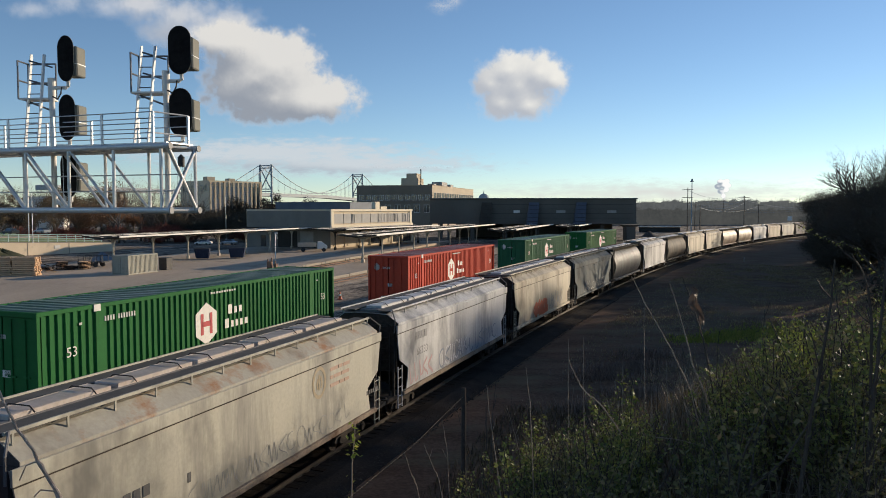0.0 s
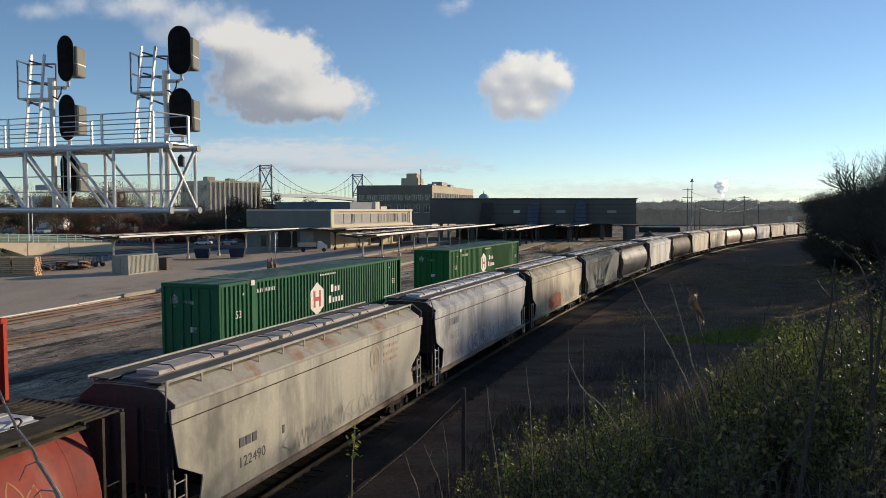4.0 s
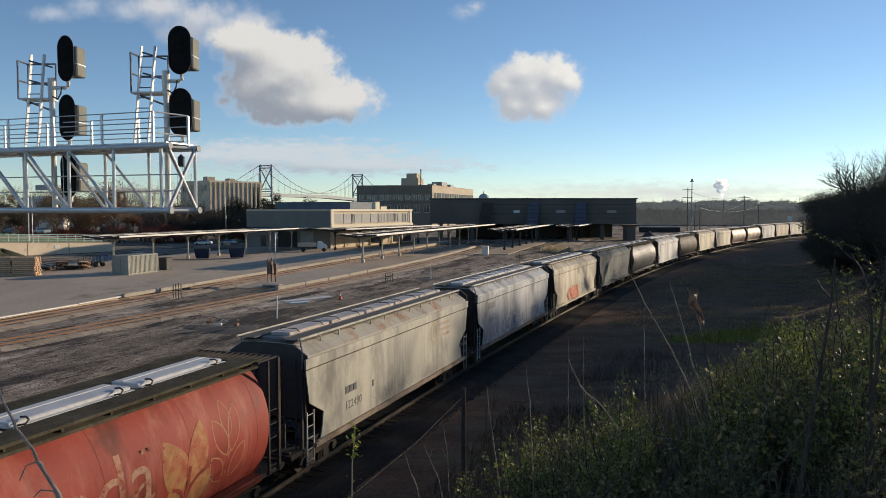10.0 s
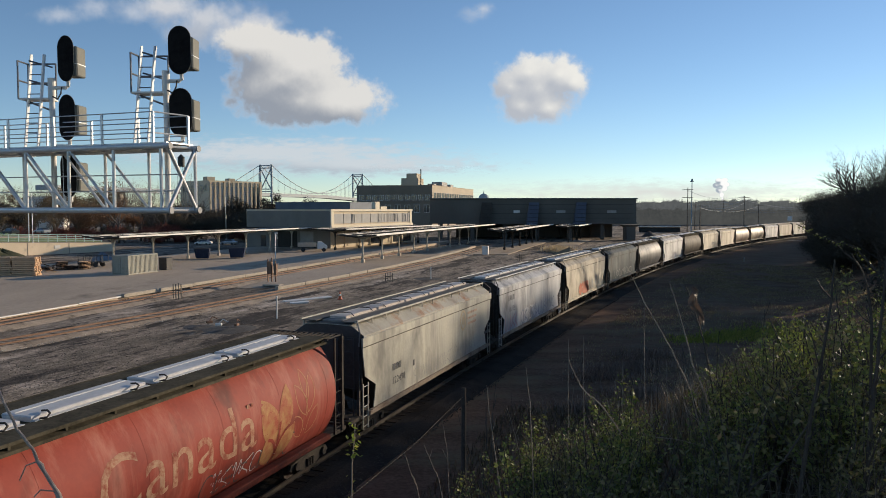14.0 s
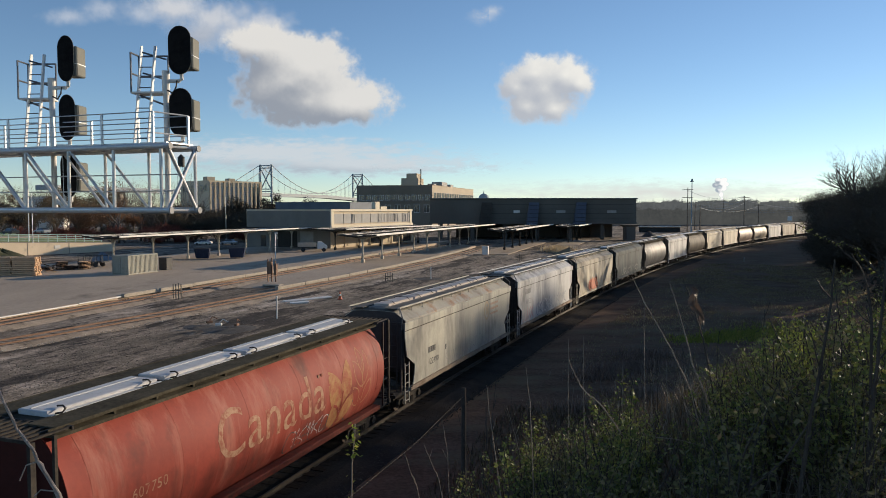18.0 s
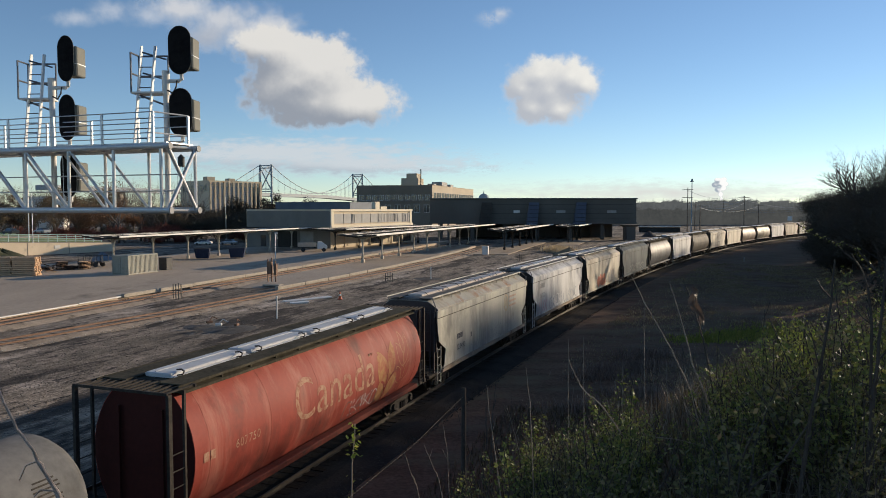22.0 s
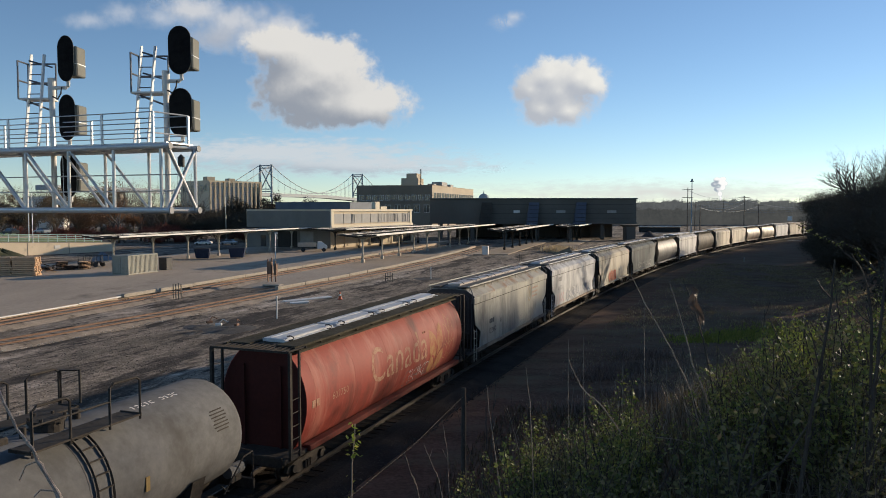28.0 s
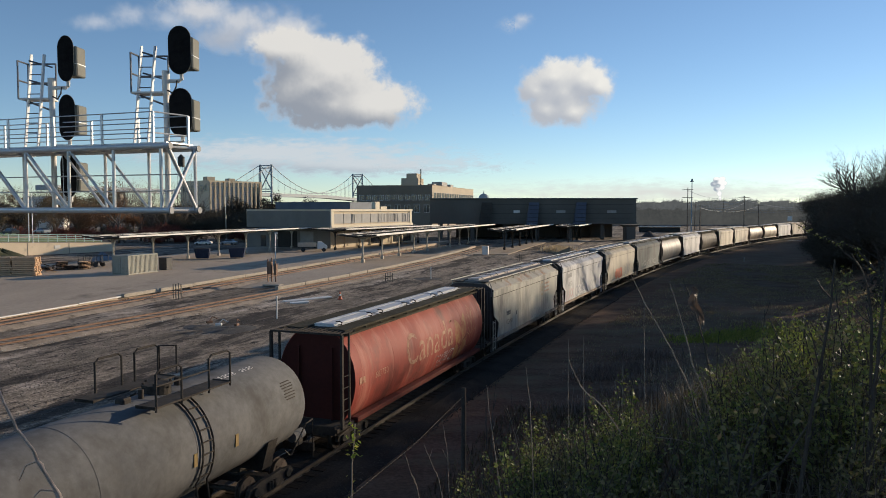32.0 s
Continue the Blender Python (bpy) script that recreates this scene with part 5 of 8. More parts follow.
# ---- station, sheds and town ----
PANEL = surface("panel_grey", (0.30, 0.29, 0.27), (0.40, 0.385, 0.36), 0.7)
BLUESTEEL = surface("blue_panel", (0.062, 0.074, 0.105), (0.09, 0.103, 0.14), 0.6, grain=6, patch=0.6)
TEAL = surface("teal_rail_paint", (0.38, 0.52, 0.48), (0.48, 0.62, 0.58), 0.6, grain=8, patch=1)
LAWN = surface("lawn", (0.13, 0.20, 0.05), (0.22, 0.27, 0.09), 0.95, grain=5, patch=0.3, bump=0.6, stain=(0.14, 0.11, 0.06), stain_scale=0.3)
TIMBER = surface("stacked_timber", (0.46, 0.285, 0.165), (0.62, 0.42, 0.26), 0.85, grain=10, patch=1.5, stretch=(0.4, 4, 4), vary=0.25)
BLUEBIN = surface("blue_bin", (0.012, 0.021, 0.050), (0.020, 0.032, 0.070), 0.6)
# paler than the steel itself, with distance haze put into its colour
FARSTEEL = surface("bridge_steel", (0.30, 0.335, 0.35), (0.38, 0.415, 0.43), 0.7, grain=0.1, patch=0.02)
ROOFBLUE = surface("slate_blue_roof", (0.09, 0.11, 0.14), (0.14, 0.165, 0.20), 0.7, grain=2, patch=0.2)
HEAP = surface("dark_heap", (0.05, 0.045, 0.04), (0.11, 0.10, 0.09), 0.95, grain=5, patch=0.8, bump=0.9)
TH = 0.27
ALONG = Matrix.Rotation(math.pi / 2 - TH, 4, "Z")


def block(name, m, size, z0, z1, mat, label, category="building", roof=DARKROOF, parapet=0.35):
    """A building: four walls, a roof set below its parapet. Local x along one face, y to the back."""
    b = thing(name, m, label, category)
    w, d = size
    t = 0.35
    for c, s in (((w / 2, t / 2), (w, t)), ((w / 2, d - t / 2), (w, t)), ((t / 2, d / 2), (t, d - 2 * t)), ((w - t / 2, d / 2), (t, d - 2 * t))):
        part("wall", Mesh().box((*c, (z0 + z1) / 2), (*s, z1 - z0)), mat, b)
    part("roof", Mesh().box((w / 2, d / 2, z1 - parapet), (w - 2 * t, d - 2 * t, 0.25)), roof, b)
    part("coping", Mesh().box((w / 2, 0.1, z1 + 0.08), (w + 0.2, 0.5, 0.16)).box((0.1, d / 2, z1 + 0.08), (0.5, d, 0.16)), mat, b)
    return b


def window(b, face, a, z, w, h, frame_mat, panes=2, proud=0.06):
    """A framed window on local face 'x' (the plane x = 0) or 'y' (the plane y = 0), centred at a along it."""
    def put(m, da, dz, sa, sz, o, t):
        if face == "y":
            m.box((a + da, -o, z + dz), (sa, t, sz))
        else:
            m.box((-o, a + da, z + dz), (t, sa, sz))
    fr = Mesh()
    for dz in (-h / 2, h / 2):
        put(fr, 0, dz, w + 0.2, 0.16, proud / 2 + 0.04, proud + 0.08)
    for i in range(panes + 1):
        put(fr, -w / 2 + i * w / panes, 0, 0.12, h, proud / 2 + 0.04, proud + 0.08)
    ob = part("window", fr, frame_mat, b)
    for i in range(panes):
        m = Mesh()
        put(m, -w / 2 + (i + 0.5) * w / panes, 0, w / panes - 0.12, h - 0.1, 0.02, 0.03)
        part("pane", m, GLASS, ob)


TILT = Matrix.Rotation(math.pi / 2 - 0.45, 4, "Z")
annex = block("station_annex", Matrix.Translation((-25.2, 165, 0)) @ TILT, (38, 24.0), -0.3, 8.75, TANWALL, "long low tan building with a pale upper storey")
CREAMTRIM = surface("cream_trim", (0.70, 0.61, 0.45), (0.80, 0.71, 0.54), 0.8, grain=6, patch=0.3)
part("cornice", Mesh().box((19.0, -0.15, 8.62), (38.6, 0.4, 0.5), bevel=0.03), CREAMTRIM, annex)
for x in (0.5, 37.5):
    part("corner_trim", Mesh().box((x, -0.1, 6.8), (1.1, 0.3, 3.2)), CREAMTRIM, annex)
part("lower_cornice", Mesh().box((19.0, -0.2, 4.95), (38.6, 0.5, 0.7), bevel=0.03), CREAMTRIM, annex)
for i in range(9):
    part("infill_panel", Mesh().box((3.0 + i * 3.98, -0.05, 6.75), (3.7, 0.12, 2.2)), PANEL, annex)
for a, w in ((9.0, 1.2), (22.0, 3.0), (26.5, 2.0), (29.5, 2.0), (34, 1.3), (36.8, 1.6)):
    window(annex, "y", a, 6.75, w, 2.1, PANEL, 2, 0.14)
for i in range(7):
    x = 3 + i * 5.4
    part("ground_bay", Mesh().box((x, -0.04, 2.2), (4.2, 0.14, 3.4)), TANWALL if i in (0, 1, 2, 4) else GLASS, annex)
    part("pilaster", Mesh().box((x + 2.7, -0.12, 2.3), (0.7, 0.3, 4.9)), TANWALL, annex)
# grey facing over the tan end wall, standing for the shade on that side
ENDSHADE = surface("annex_end_shade", (0.17, 0.155, 0.135), (0.24, 0.22, 0.19), 0.85, grain=5, patch=0.3, stain=(0.13, 0.12, 0.105))
part("end_facing", Mesh().box((-0.02, 12.0, 4.1), (0.06, 23.8, 8.8)), ENDSHADE, annex, "plain end wall, its shade put into a grey facing")
part("end_awning", Mesh().box((-1.5, 12.0, 4.62), (2.9, 24.4, 0.26), bevel=0.03), DARKROOF, annex)
part("end_door", Mesh().box((-0.05, 6.5, 1.9), (0.12, 3.6, 3.9)), PANEL, annex)
part("end_doorway", Mesh().box((-0.05, 19.0, 1.5), (0.12, 1.6, 2.6)), GLASS, annex)
part("end_gate", Mesh().box((-0.05, 12.0, 1.9), (0.12, 5.6, 3.9)), DARKROOF, annex)
part("roof_hut", Mesh().box((29.5, 6, 9.7), (2.2, 1.2, 2.4), bevel=0.05), CREAMTRIM, annex)
part("roof_hut", Mesh().box((32.5, 6, 9.1), (3.0, 1.6, 1.1), bevel=0.03), CREAMTRIM, annex)
low = block("low_hall", Matrix.Translation((-27.0, 214, 0)) @ ALONG, (20, 24), -0.3, 10.9, ROOFBLUE, "low dark building with a slate-blue roof edge")

hall = block("brick_station", Matrix.Translation((-4.8, 330, 0)) @ ALONG, (81, 36.2), -0.3, 19.7, BRICK, "four-storey buff brick building with a flat roof")
for k in range(11):
    window(hall, "x", 2.2 + k * 3.15, 14.2, 2.2, 2.3, WHITEPAINT, 2)
    if k < 7:
        window(hall, "x", 2.6 + k * 4.6, 9.2, 2.6, 3.4, WHITEPAINT, 2)
for k in range(17):
    window(hall, "y", 4 + k * 4.6, 14.8, 3.0, 3.4, PANEL, 2)
# darker copy of the brick: the end wall's shade put into its colour
SHADEBRICK = surface("shade_brick", (0.17, 0.145, 0.11), (0.235, 0.20, 0.155), 0.9, grain=8, patch=0.2, bump=0.2)
part("end_facing", Mesh().box((-0.015, 18.1, 9.7), (0.03, 36.0, 19.8)), SHADEBRICK, hall, "brick end wall with its shade put into a darker facing")
part("string_course", Mesh().box((-0.12, 18.1, 12.4), (0.3, 36.2, 0.35)), SHADEBRICK, hall)
part("string_course", Mesh().box((-0.12, 18.1, 17.0), (0.3, 36.2, 0.35)), SHADEBRICK, hall)
part("penthouse", Mesh().box((10, 12.5, 21.4), (9, 8, 3.6), bevel=0.05).box((10, 12.0, 24.2), (6, 5.0, 2.4), bevel=0.05), BRICK, hall)
part("flue", Mesh().tube((7, 7.5, 19), (7, 7.5, 27.3), 0.25, n=8), BLACK, hall)
part("roof_plant", Mesh().box((30, 5, 20.8), (10, 5, 2.6), bevel=0.1).box((46, 5, 20.4), (6, 4, 2.0), bevel=0.1).box((20, 6, 20.3), (5, 3, 1.4), bevel=0.1), PANEL, hall)
conc = thing("concourse_hall", pose(-3.5, 0, 0, 0, 0, -0.9), "long dark grey concourse bridge on piers", "building")
part("front_wall", Mesh().box((27.5, 226, 8.4), (63, 0.5, 7.2)), GREYWALL, conc)
part("back_wall", Mesh().box((27.5, 246, 8.4), (63, 0.5, 7.2)), GREYWALL, conc)
part("end_wall", Mesh().box((58.7, 236, 8.4), (0.5, 19.5, 7.2)), GREYWALL, conc)
part("end_wall", Mesh().box((-3.7, 236, 8.4), (0.5, 19.5, 7.2)), TANWALL, conc)
part("roof", Mesh().box((27.5, 236, 12.1), (63.6, 21, 0.25), bevel=0.03), DARKROOF, conc)
part("roof_edge", Mesh().box((27.5, 225.5, 12.28), (63.8, 0.3, 0.14)), PANEL, conc)
part("floor_slab", Mesh().box((27.5, 236, 4.7), (63.6, 20.6, 0.5)), GREYWALL, conc)
for z in (6.2, 7.6, 9.0, 10.4):
    part("wall_seam", Mesh().box((35, 225.72, z), (46, 0.06, 0.07)), DARKROOF, conc)
for x, mat in ((12.8, DARKROOF), (27.2, BLUESTEEL), (41.6, BLUESTEEL)):
    st = Mesh().loft([[(x - 1.9, 225.7, 4.4), (x + 1.3, 225.7, 4.4), (x + 2.1, 225.7, 11.0), (x - 0.9, 225.7, 11.0)], [(x - 1.9, 222.5, 4.4), (x + 1.3, 222.5, 4.4), (x + 2.1, 224.9, 11.0), (x - 0.9, 224.9, 11.0)]])
    enc = part("stair_enclosure", st, mat, conc, "sloping stair enclosure clad in panels")
    for k in range(5):
        f = (k + 0.7) / 5.4
        part("panel_joint", Mesh().box((x - 0.3 + 0.9 * f, 222.4 + 2.4 * f, 4.4 + 6.6 * f), (3.2, 0.08, 0.09)), DARKROOF, enc)
for x, w in ((22.5, 1.9), (36.0, 2.8), (51.5, 2.8)):
    part("strip_window", Mesh().box((x, 225.7, 8.2), (w, 0.12, 0.8)), WHITEPAINT if x < 30 else PANEL, conc)
part("lower_wall", Mesh().box((30, 245.9, 2.0), (52, 0.4, 4.8)), GREYWALL, conc)
part("lower_side", Mesh().box((1.5, 236, 2.0), (0.4, 19, 4.8)), GREYWALL, conc)
for x in (-1, 9, 19, 29, 39, 49):
    for y in (227.5, 244.5):
        part("pier", Mesh().box((x, y, 2.1), (1.2, 1.2, 4.9), bevel=0.05), GREYWALL, conc)
part("end_pier", Mesh().loft([[(54.6, 219, -0.4), (57.2, 219, -0.4), (57.2, 224, -0.4), (54.6, 224, -0.4)], [(54.6, 219, 3.6), (57.2, 219, 3.6), (57.2, 224, 3.6), (54.6, 224, 3.6)], [(53.2, 218.4, 4.3), (58.8, 218.4, 4.3), (58.8, 226, 4.3), (53.2, 226, 4.3)]]), GREYWALL, conc)


def canopy(x, y, th, length, width, cols, pitch, label, z=4.0, rows=(0.0,), post=None):
    c = thing("platform_canopy", Matrix.Translation((x, y, 0)) @ Matrix.Rotation(-th, 4, "Z"), label, "platform canopy", "platform canopies")
    roof = Mesh().loft([[(-width / 2, k, z + 0.35), (0, k, z), (width / 2, k, z + 0.35), (width / 2, k, z + 0.55), (0, k, z + 0.25), (-width / 2, k, z + 0.55)] for k in (-1.5, length)])
    part("canopy_roof", roof, DARKROOF, c)
    for s in (-1, 1):
        part("fascia", Mesh().box((s * (width / 2 + 0.03), (length - 1.5) / 2, z + 0.45), (0.08, length + 1.5, 0.26)), WHITEPAINT, c)
    part("end_fascia", Mesh().plate([(-width / 2, z + 0.33), (0, z - 0.02), (width / 2, z + 0.33), (width / 2, z + 0.57), (0, z + 0.27), (-width / 2, z + 0.57)], "y", -1.58, -1.5), DARKROOF, c)
    # white strips along the roof stand for the sun's glint on its gutters
    for s in (-0.62, 0.0, 0.62):
        part("roof_seam", Mesh().box((s * width / 2, (length - 1.5) / 2, z + 0.25 + 0.30 * abs(s) + 0.04), (0.10, length + 1.4, 0.07)), WHITEPAINT, c)
    for k in range(int(length / 5)):
        part("purlin", Mesh().box((0, k * 5.0 + 1, z + 0.32), (width - 0.4, 0.12, 0.1)), DARKROOF, c)
    for i in range(cols):
        k = 1.0 + i * pitch
        for x0 in rows:
            part("column", Mesh().tube((x0, k, 0.1), (x0, k, z + 0.1), 0.14, n=12).box((x0, k, 0.4), (0.48, 0.48, 0.6), bevel=0.05), post or WHITEPAINT, c)
            for s in (-1, 1):
                reach = min(width * 0.42, 3.0)
                part("bracket_arm", Mesh().bend([(x0, k, z - 1.2), (x0 + s * 0.12, k, z - 0.6), (x0 + s * 0.5, k, z - 0.12), (x0 + s * reach, k, z + 0.24)], (0.14, 0.14, 0.12, 0.07), 8), post or WHITEPAINT, c)
    return c


POSTCREAM = surface("worn_cream_column", (0.40, 0.36, 0.29), (0.54, 0.49, 0.40), 0.7, grain=9, patch=1.2, stain=(0.22, 0.15, 0.10), stain_at=(0.55, 0.72), stain_scale=1.5)
canopy(-13.5, 120.0, 0.283, 88, 6.8, 10, 8.85, "long dark platform canopy on pale curved columns", 4.30, post=POSTCREAM)
canopy(-23.7, 157.6, 0.45, 43, 9.0, 5, 9.6, "dark canopy along the front of the annex", 4.25, post=DARKROOF)
canopy(-51.5, 113, 0.33, 57, 7.0, 7, 8.9, "platform canopy on pale curved columns beside the yard", 4.30, post=POSTCREAM)
canopy(13.0, 158, 0.28, 58, 6.0, 6, 9.5, "short dark platform canopy", 4.1, post=DARKROOF)
canopy(33.0, 194, 0.30, 30, 6.0, 4, 9.0, "far platform canopy below the concourse", 4.1, post=DARKROOF)
strip("platform_3", lambda y: -34.5 + 0.28 * y - 1.5, lambda y: -34.5 + 0.28 * y + 5.8, 150, 215, 8, -0.25, -0.6, ASPHALT, "low worn island platform")
strip("platform_4", lambda y: -28.0 + 0.30 * y, lambda y: -28.0 + 0.30 * y + 6.0, 190, 226, 8, -0.25, -0.6, ASPHALT, "low grey platform under the far canopy")

# ---- left: retaining wall, railing, lawn, lumber, bins ----
WALLTAN = surface("sunlit_tan_concrete", (0.66, 0.54, 0.385), (0.78, 0.65, 0.48), 0.9, grain=5, patch=0.25, bump=0.2, stain=(0.50, 0.40, 0.29), stain_at=(0.58, 0.75), stain_scale=0.35)
WALL_RUN = Matrix.Translation((-86, 143, 0)) @ Matrix.Rotation(math.atan2(0.83, 0.55), 4, "Z")   # x along the wall, y behind it
part_w = tagged(part("retaining_wall", Mesh().plate([(-22, -0.5), (24, -0.5), (24, 1.5), (-22, 3.2)], "y", 0.0, 0.5), WALLTAN, None, "long tan concrete retaining wall"), "", "wall", kind="structure")
part_w.matrix_basis = WALL_RUN
part("coping", Mesh().plate([(-22, 3.2), (24, 1.5), (24, 1.68), (-22, 3.38)], "y", -0.12, 0.62), CONCRETE, part_w)
for k in range(4):
    part("wall_joint", Mesh().box((-12 + k * 8.5, -0.02, 1.0), (0.12, 0.06, 2.8)), CONCRETE, part_w)
part("wall_notice", Mesh().box((11.0, -0.04, 1.1), (1.2, 0.06, 0.7)), WHITEPAINT, part_w)
rail = thing("teal_railing", WALL_RUN, "teal-green steel railing on the wall", "railing")
for k in range(22):
    x = -20 + k * 1.95
    part("post", Mesh().box((x, 0.25, 2.56 - 0.037 * x + 0.75), (0.12, 0.12, 1.5)), TEAL, rail)
for dz in (0.35, 0.75, 1.15, 1.5):
    part("rail", Mesh().plate([(-20, 2.56 + 0.74 + dz - 0.05), (21, 2.56 - 0.78 + dz - 0.05), (21, 2.56 - 0.78 + dz + 0.05), (-20, 2.56 + 0.74 + dz + 0.05)], "y", 0.22, 0.29), TEAL, rail)
tagged(part("lawn_bank", Mesh().loft([[(-22, 0.5, -0.5), (24, 0.5, -0.5), (24, 0.5, 1.5), (-22, 0.5, 3.1)], [(-40, 60, -0.5), (26, 60, -0.5), (26, 60, 3.0), (-40, 60, 4.4)]]), LAWN, None, "green lawn above the retaining wall"), "", "lawn", kind="structure").matrix_basis = WALL_RUN
tagged(part("upper_road", Mesh().loft([[(-30, 24, 3.2), (24, 24, 2.0), (24, 24, 2.28), (-30, 24, 3.56)], [(-32, 31, 3.4), (24, 31, 2.2), (24, 31, 2.5), (-32, 31, 3.78)]]), ASPHALT, None, "grey asphalt road across the lawn"), "", "road", kind="structure").matrix_basis = WALL_RUN
rngl = random.Random(8)
tie_len = Mesh().box((0, 0, 0), (3.0, 0.24, 0.2), bevel=0.02).data("timber", TIMBER)
for sx in (-64.9, -61.6, -58.4, -55.2):
    stack = thing("timber_stack", pose(sx, 97.2, 0, 0, 0, 4), "stack of pale weathered timbers on bearers", "timber", "stacks of timber")
    for lay in range(10):
        for k in range(6):
            piece("timber", tie_len, stack, Matrix.Translation((rngl.uniform(-.12, .12), (k - 2.5) * 0.3, 0.24 + lay * 0.25)) @ Matrix.Rotation(rngl.uniform(-.02, .02), 4, "Z"))
        for bx in (-1.0, 1.0):
            part("bearer", Mesh().box((bx, 0, 0.13 + lay * 0.25), (0.12, 1.8, 0.05)), TIE, stack) if lay % 3 == 0 else None
for k, (x, y, rz) in enumerate(((-57.6, 106, 10), (-55.6, 107, 40), (-54.0, 106.5, -20), (-52.6, 107.5, 5))):
    pal = thing("pallet_pile", pose(x, y, 0.12, 0, 0, rz), "pile of dark pallets and timber", "pallets", "piles of pallets")
    for lay in range(3 + k % 2 * 3):
        for j in range(6):
            part("board", Mesh().box(((j - 2.5) * 0.24, 0, 0.16 + lay * 0.2), (0.14, 1.3, 0.03)), (CONCRETE, TIMBER, TIE, TIMBER)[k], pal)
        for j in (-0.55, 0, 0.55):
            part("bearer", Mesh().box((0, j, 0.08 + lay * 0.2), (1.4, 0.1, 0.12)), TIE, pal)
rngj = random.Random(14)
for x, y, n_, pile in ((-58.6, 103.5, 14, "tumbled heap of short dark and pale boards"), (-55.2, 103.0, 12, "loose heap of broken pallets and boards"), (-60.6, 101.0, 12, "scattered boards beside the timber stack")):
    heap_ = thing("board_heap", pose(x, y, 0.12, 0, 0, 0), pile, "boards", "heaps of boards")
    for j in range(n_):
        m = Matrix.Translation((rngj.gauss(0, 0.55), rngj.gauss(0, 0.5), 0.12 + 0.07 * j)) @ Matrix.Rotation(rngj.uniform(-0.9, 0.9), 4, "Z") @ Matrix.Rotation(rngj.uniform(-0.28, 0.28), 4, "Y")
        part("board", Mesh().box((0, 0, 0), (rngj.uniform(1.4, 2.4), rngj.uniform(0.12, 0.26), 0.07), m=m), (TIE, TIMBER, CONCRETE)[rngj.choice((0, 0, 1, 2))], heap_)
trailer = thing("flat_trailer", pose(-53.4, 112, 0.12, 0, 0, 80), "old dark flat trailer with frame sides", "trailer")
part("bed", Mesh().box((0, 0, 0.8), (1.8, 4.2, 0.14), bevel=0.02), BLACK, trailer)
for s in (-1, 1):
    for y in (-1.0, 1.0):
        part("wheel", Mesh().disc((s * 0.85, y, 0.4), 0.4, 0.22, "x", 16), BLACK, trailer)
    for k in range(5):
        part("stake", Mesh().box((s * 0.88, -1.9 + k * 0.95, 1.3), (0.07, 0.07, 0.9)), BLACK, trailer)
    part("side_rail", Mesh().box((s * 0.88, 0, 1.72), (0.06, 4.0, 0.1)), BLACK, trailer)


def skip_bin(x, y, w, rz):
    b = thing("waste_skip", pose(x, y, 0.12, 0, 0, rz), "dark blue steel waste skip under the canopy", "skip", "waste skips")
    part("skip_body", Mesh().loft([[(-w / 2 + .3, -0.9, 0.15), (w / 2 - .3, -0.9, 0.15), (w / 2 - .3, 0.9, 0.15), (-w / 2 + .3, 0.9, 0.15)], [(-w / 2, -1.0, 1.75), (w / 2, -1.0, 1.75), (w / 2, 1.0, 1.75), (-w / 2, 1.0, 1.75)]]), BLUEBIN, b)
    for k in range(4):
        part("rib", Mesh().box((-w / 2 + 0.4 + k * (w - 0.8) / 3, -1.0, 0.95), (0.09, 0.1, 1.5)), BLUEBIN, b)
    part("rim", Mesh().box((0, -1.0, 1.78), (w + 0.1, 0.12, 0.1)), BLUEBIN, b)
    part("lid", Mesh().box((0, 0.1, 1.82), (w - 0.2, 1.7, 0.06)), BLACK, b)


skip_bin(-42.6, 130, 2.6, 10)
skip_bin(-37.0, 132, 2.8, 10)
DULLCREAM = surface("dull_cream_steel", (0.27, 0.265, 0.22), (0.37, 0.36, 0.30), 0.7, grain=6, patch=0.7, stain=(0.20, 0.17, 0.13))
box20 = shipping_box("storage_container", "grey-cream corrugated storage container standing in the yard", DULLCREAM, 6.06, 2.6)
box20.matrix_basis = Matrix.Translation((-42.3, 100.9, 0.12)) @ Matrix.Rotation(-0.28, 4, "Z")
case = solid("tool_cabinet", Mesh().box((0, 0, 0.95), (1.3, 1.3, 1.7), bevel=0.04).box((0, 0, 0.06), (1.2, 1.2, 0.12)), BLACK, "black metal cabinet beside the storage container", "cabinet", m=pose(-40.3, 106.5, 0.12, 0, 0, -16))

# ---- pickup truck by the annex ----
truck_ = thing("stake_truck", pose(-27.4, 153, 0.12, 0, 0, -78), "small white stake-bed truck parked by the annex", "truck")
part("cab", Mesh().loft([[(-0.95, 1.2, 0.6), (0.95, 1.2, 0.6), (0.95, 3.2, 0.6), (-0.95, 3.2, 0.6)], [(-0.95, 1.2, 1.35), (0.95, 1.2, 1.35), (0.95, 3.2, 1.2), (-0.95, 3.2, 1.2)], [(-0.8, 1.3, 2.05), (0.8, 1.3, 2.05), (0.8, 2.1, 2.05), (-0.8, 2.1, 2.05)]]), WHITEPAINT, truck_)
part("windscreen", Mesh().loft([[(-0.75, 2.66, 1.38), (0.75, 2.66, 1.38), (0.68, 2.26, 1.92), (-0.68, 2.26, 1.92)], [(-0.75, 2.7, 1.38), (0.75, 2.7, 1.38), (0.68, 2.3, 1.92), (-0.68, 2.3, 1.92)]]), GLASS, truck_)
part("bed", Mesh().box((0, -0.9, 0.9), (2.1, 3.9, 0.15), bevel=0.02), BLACK, truck_)
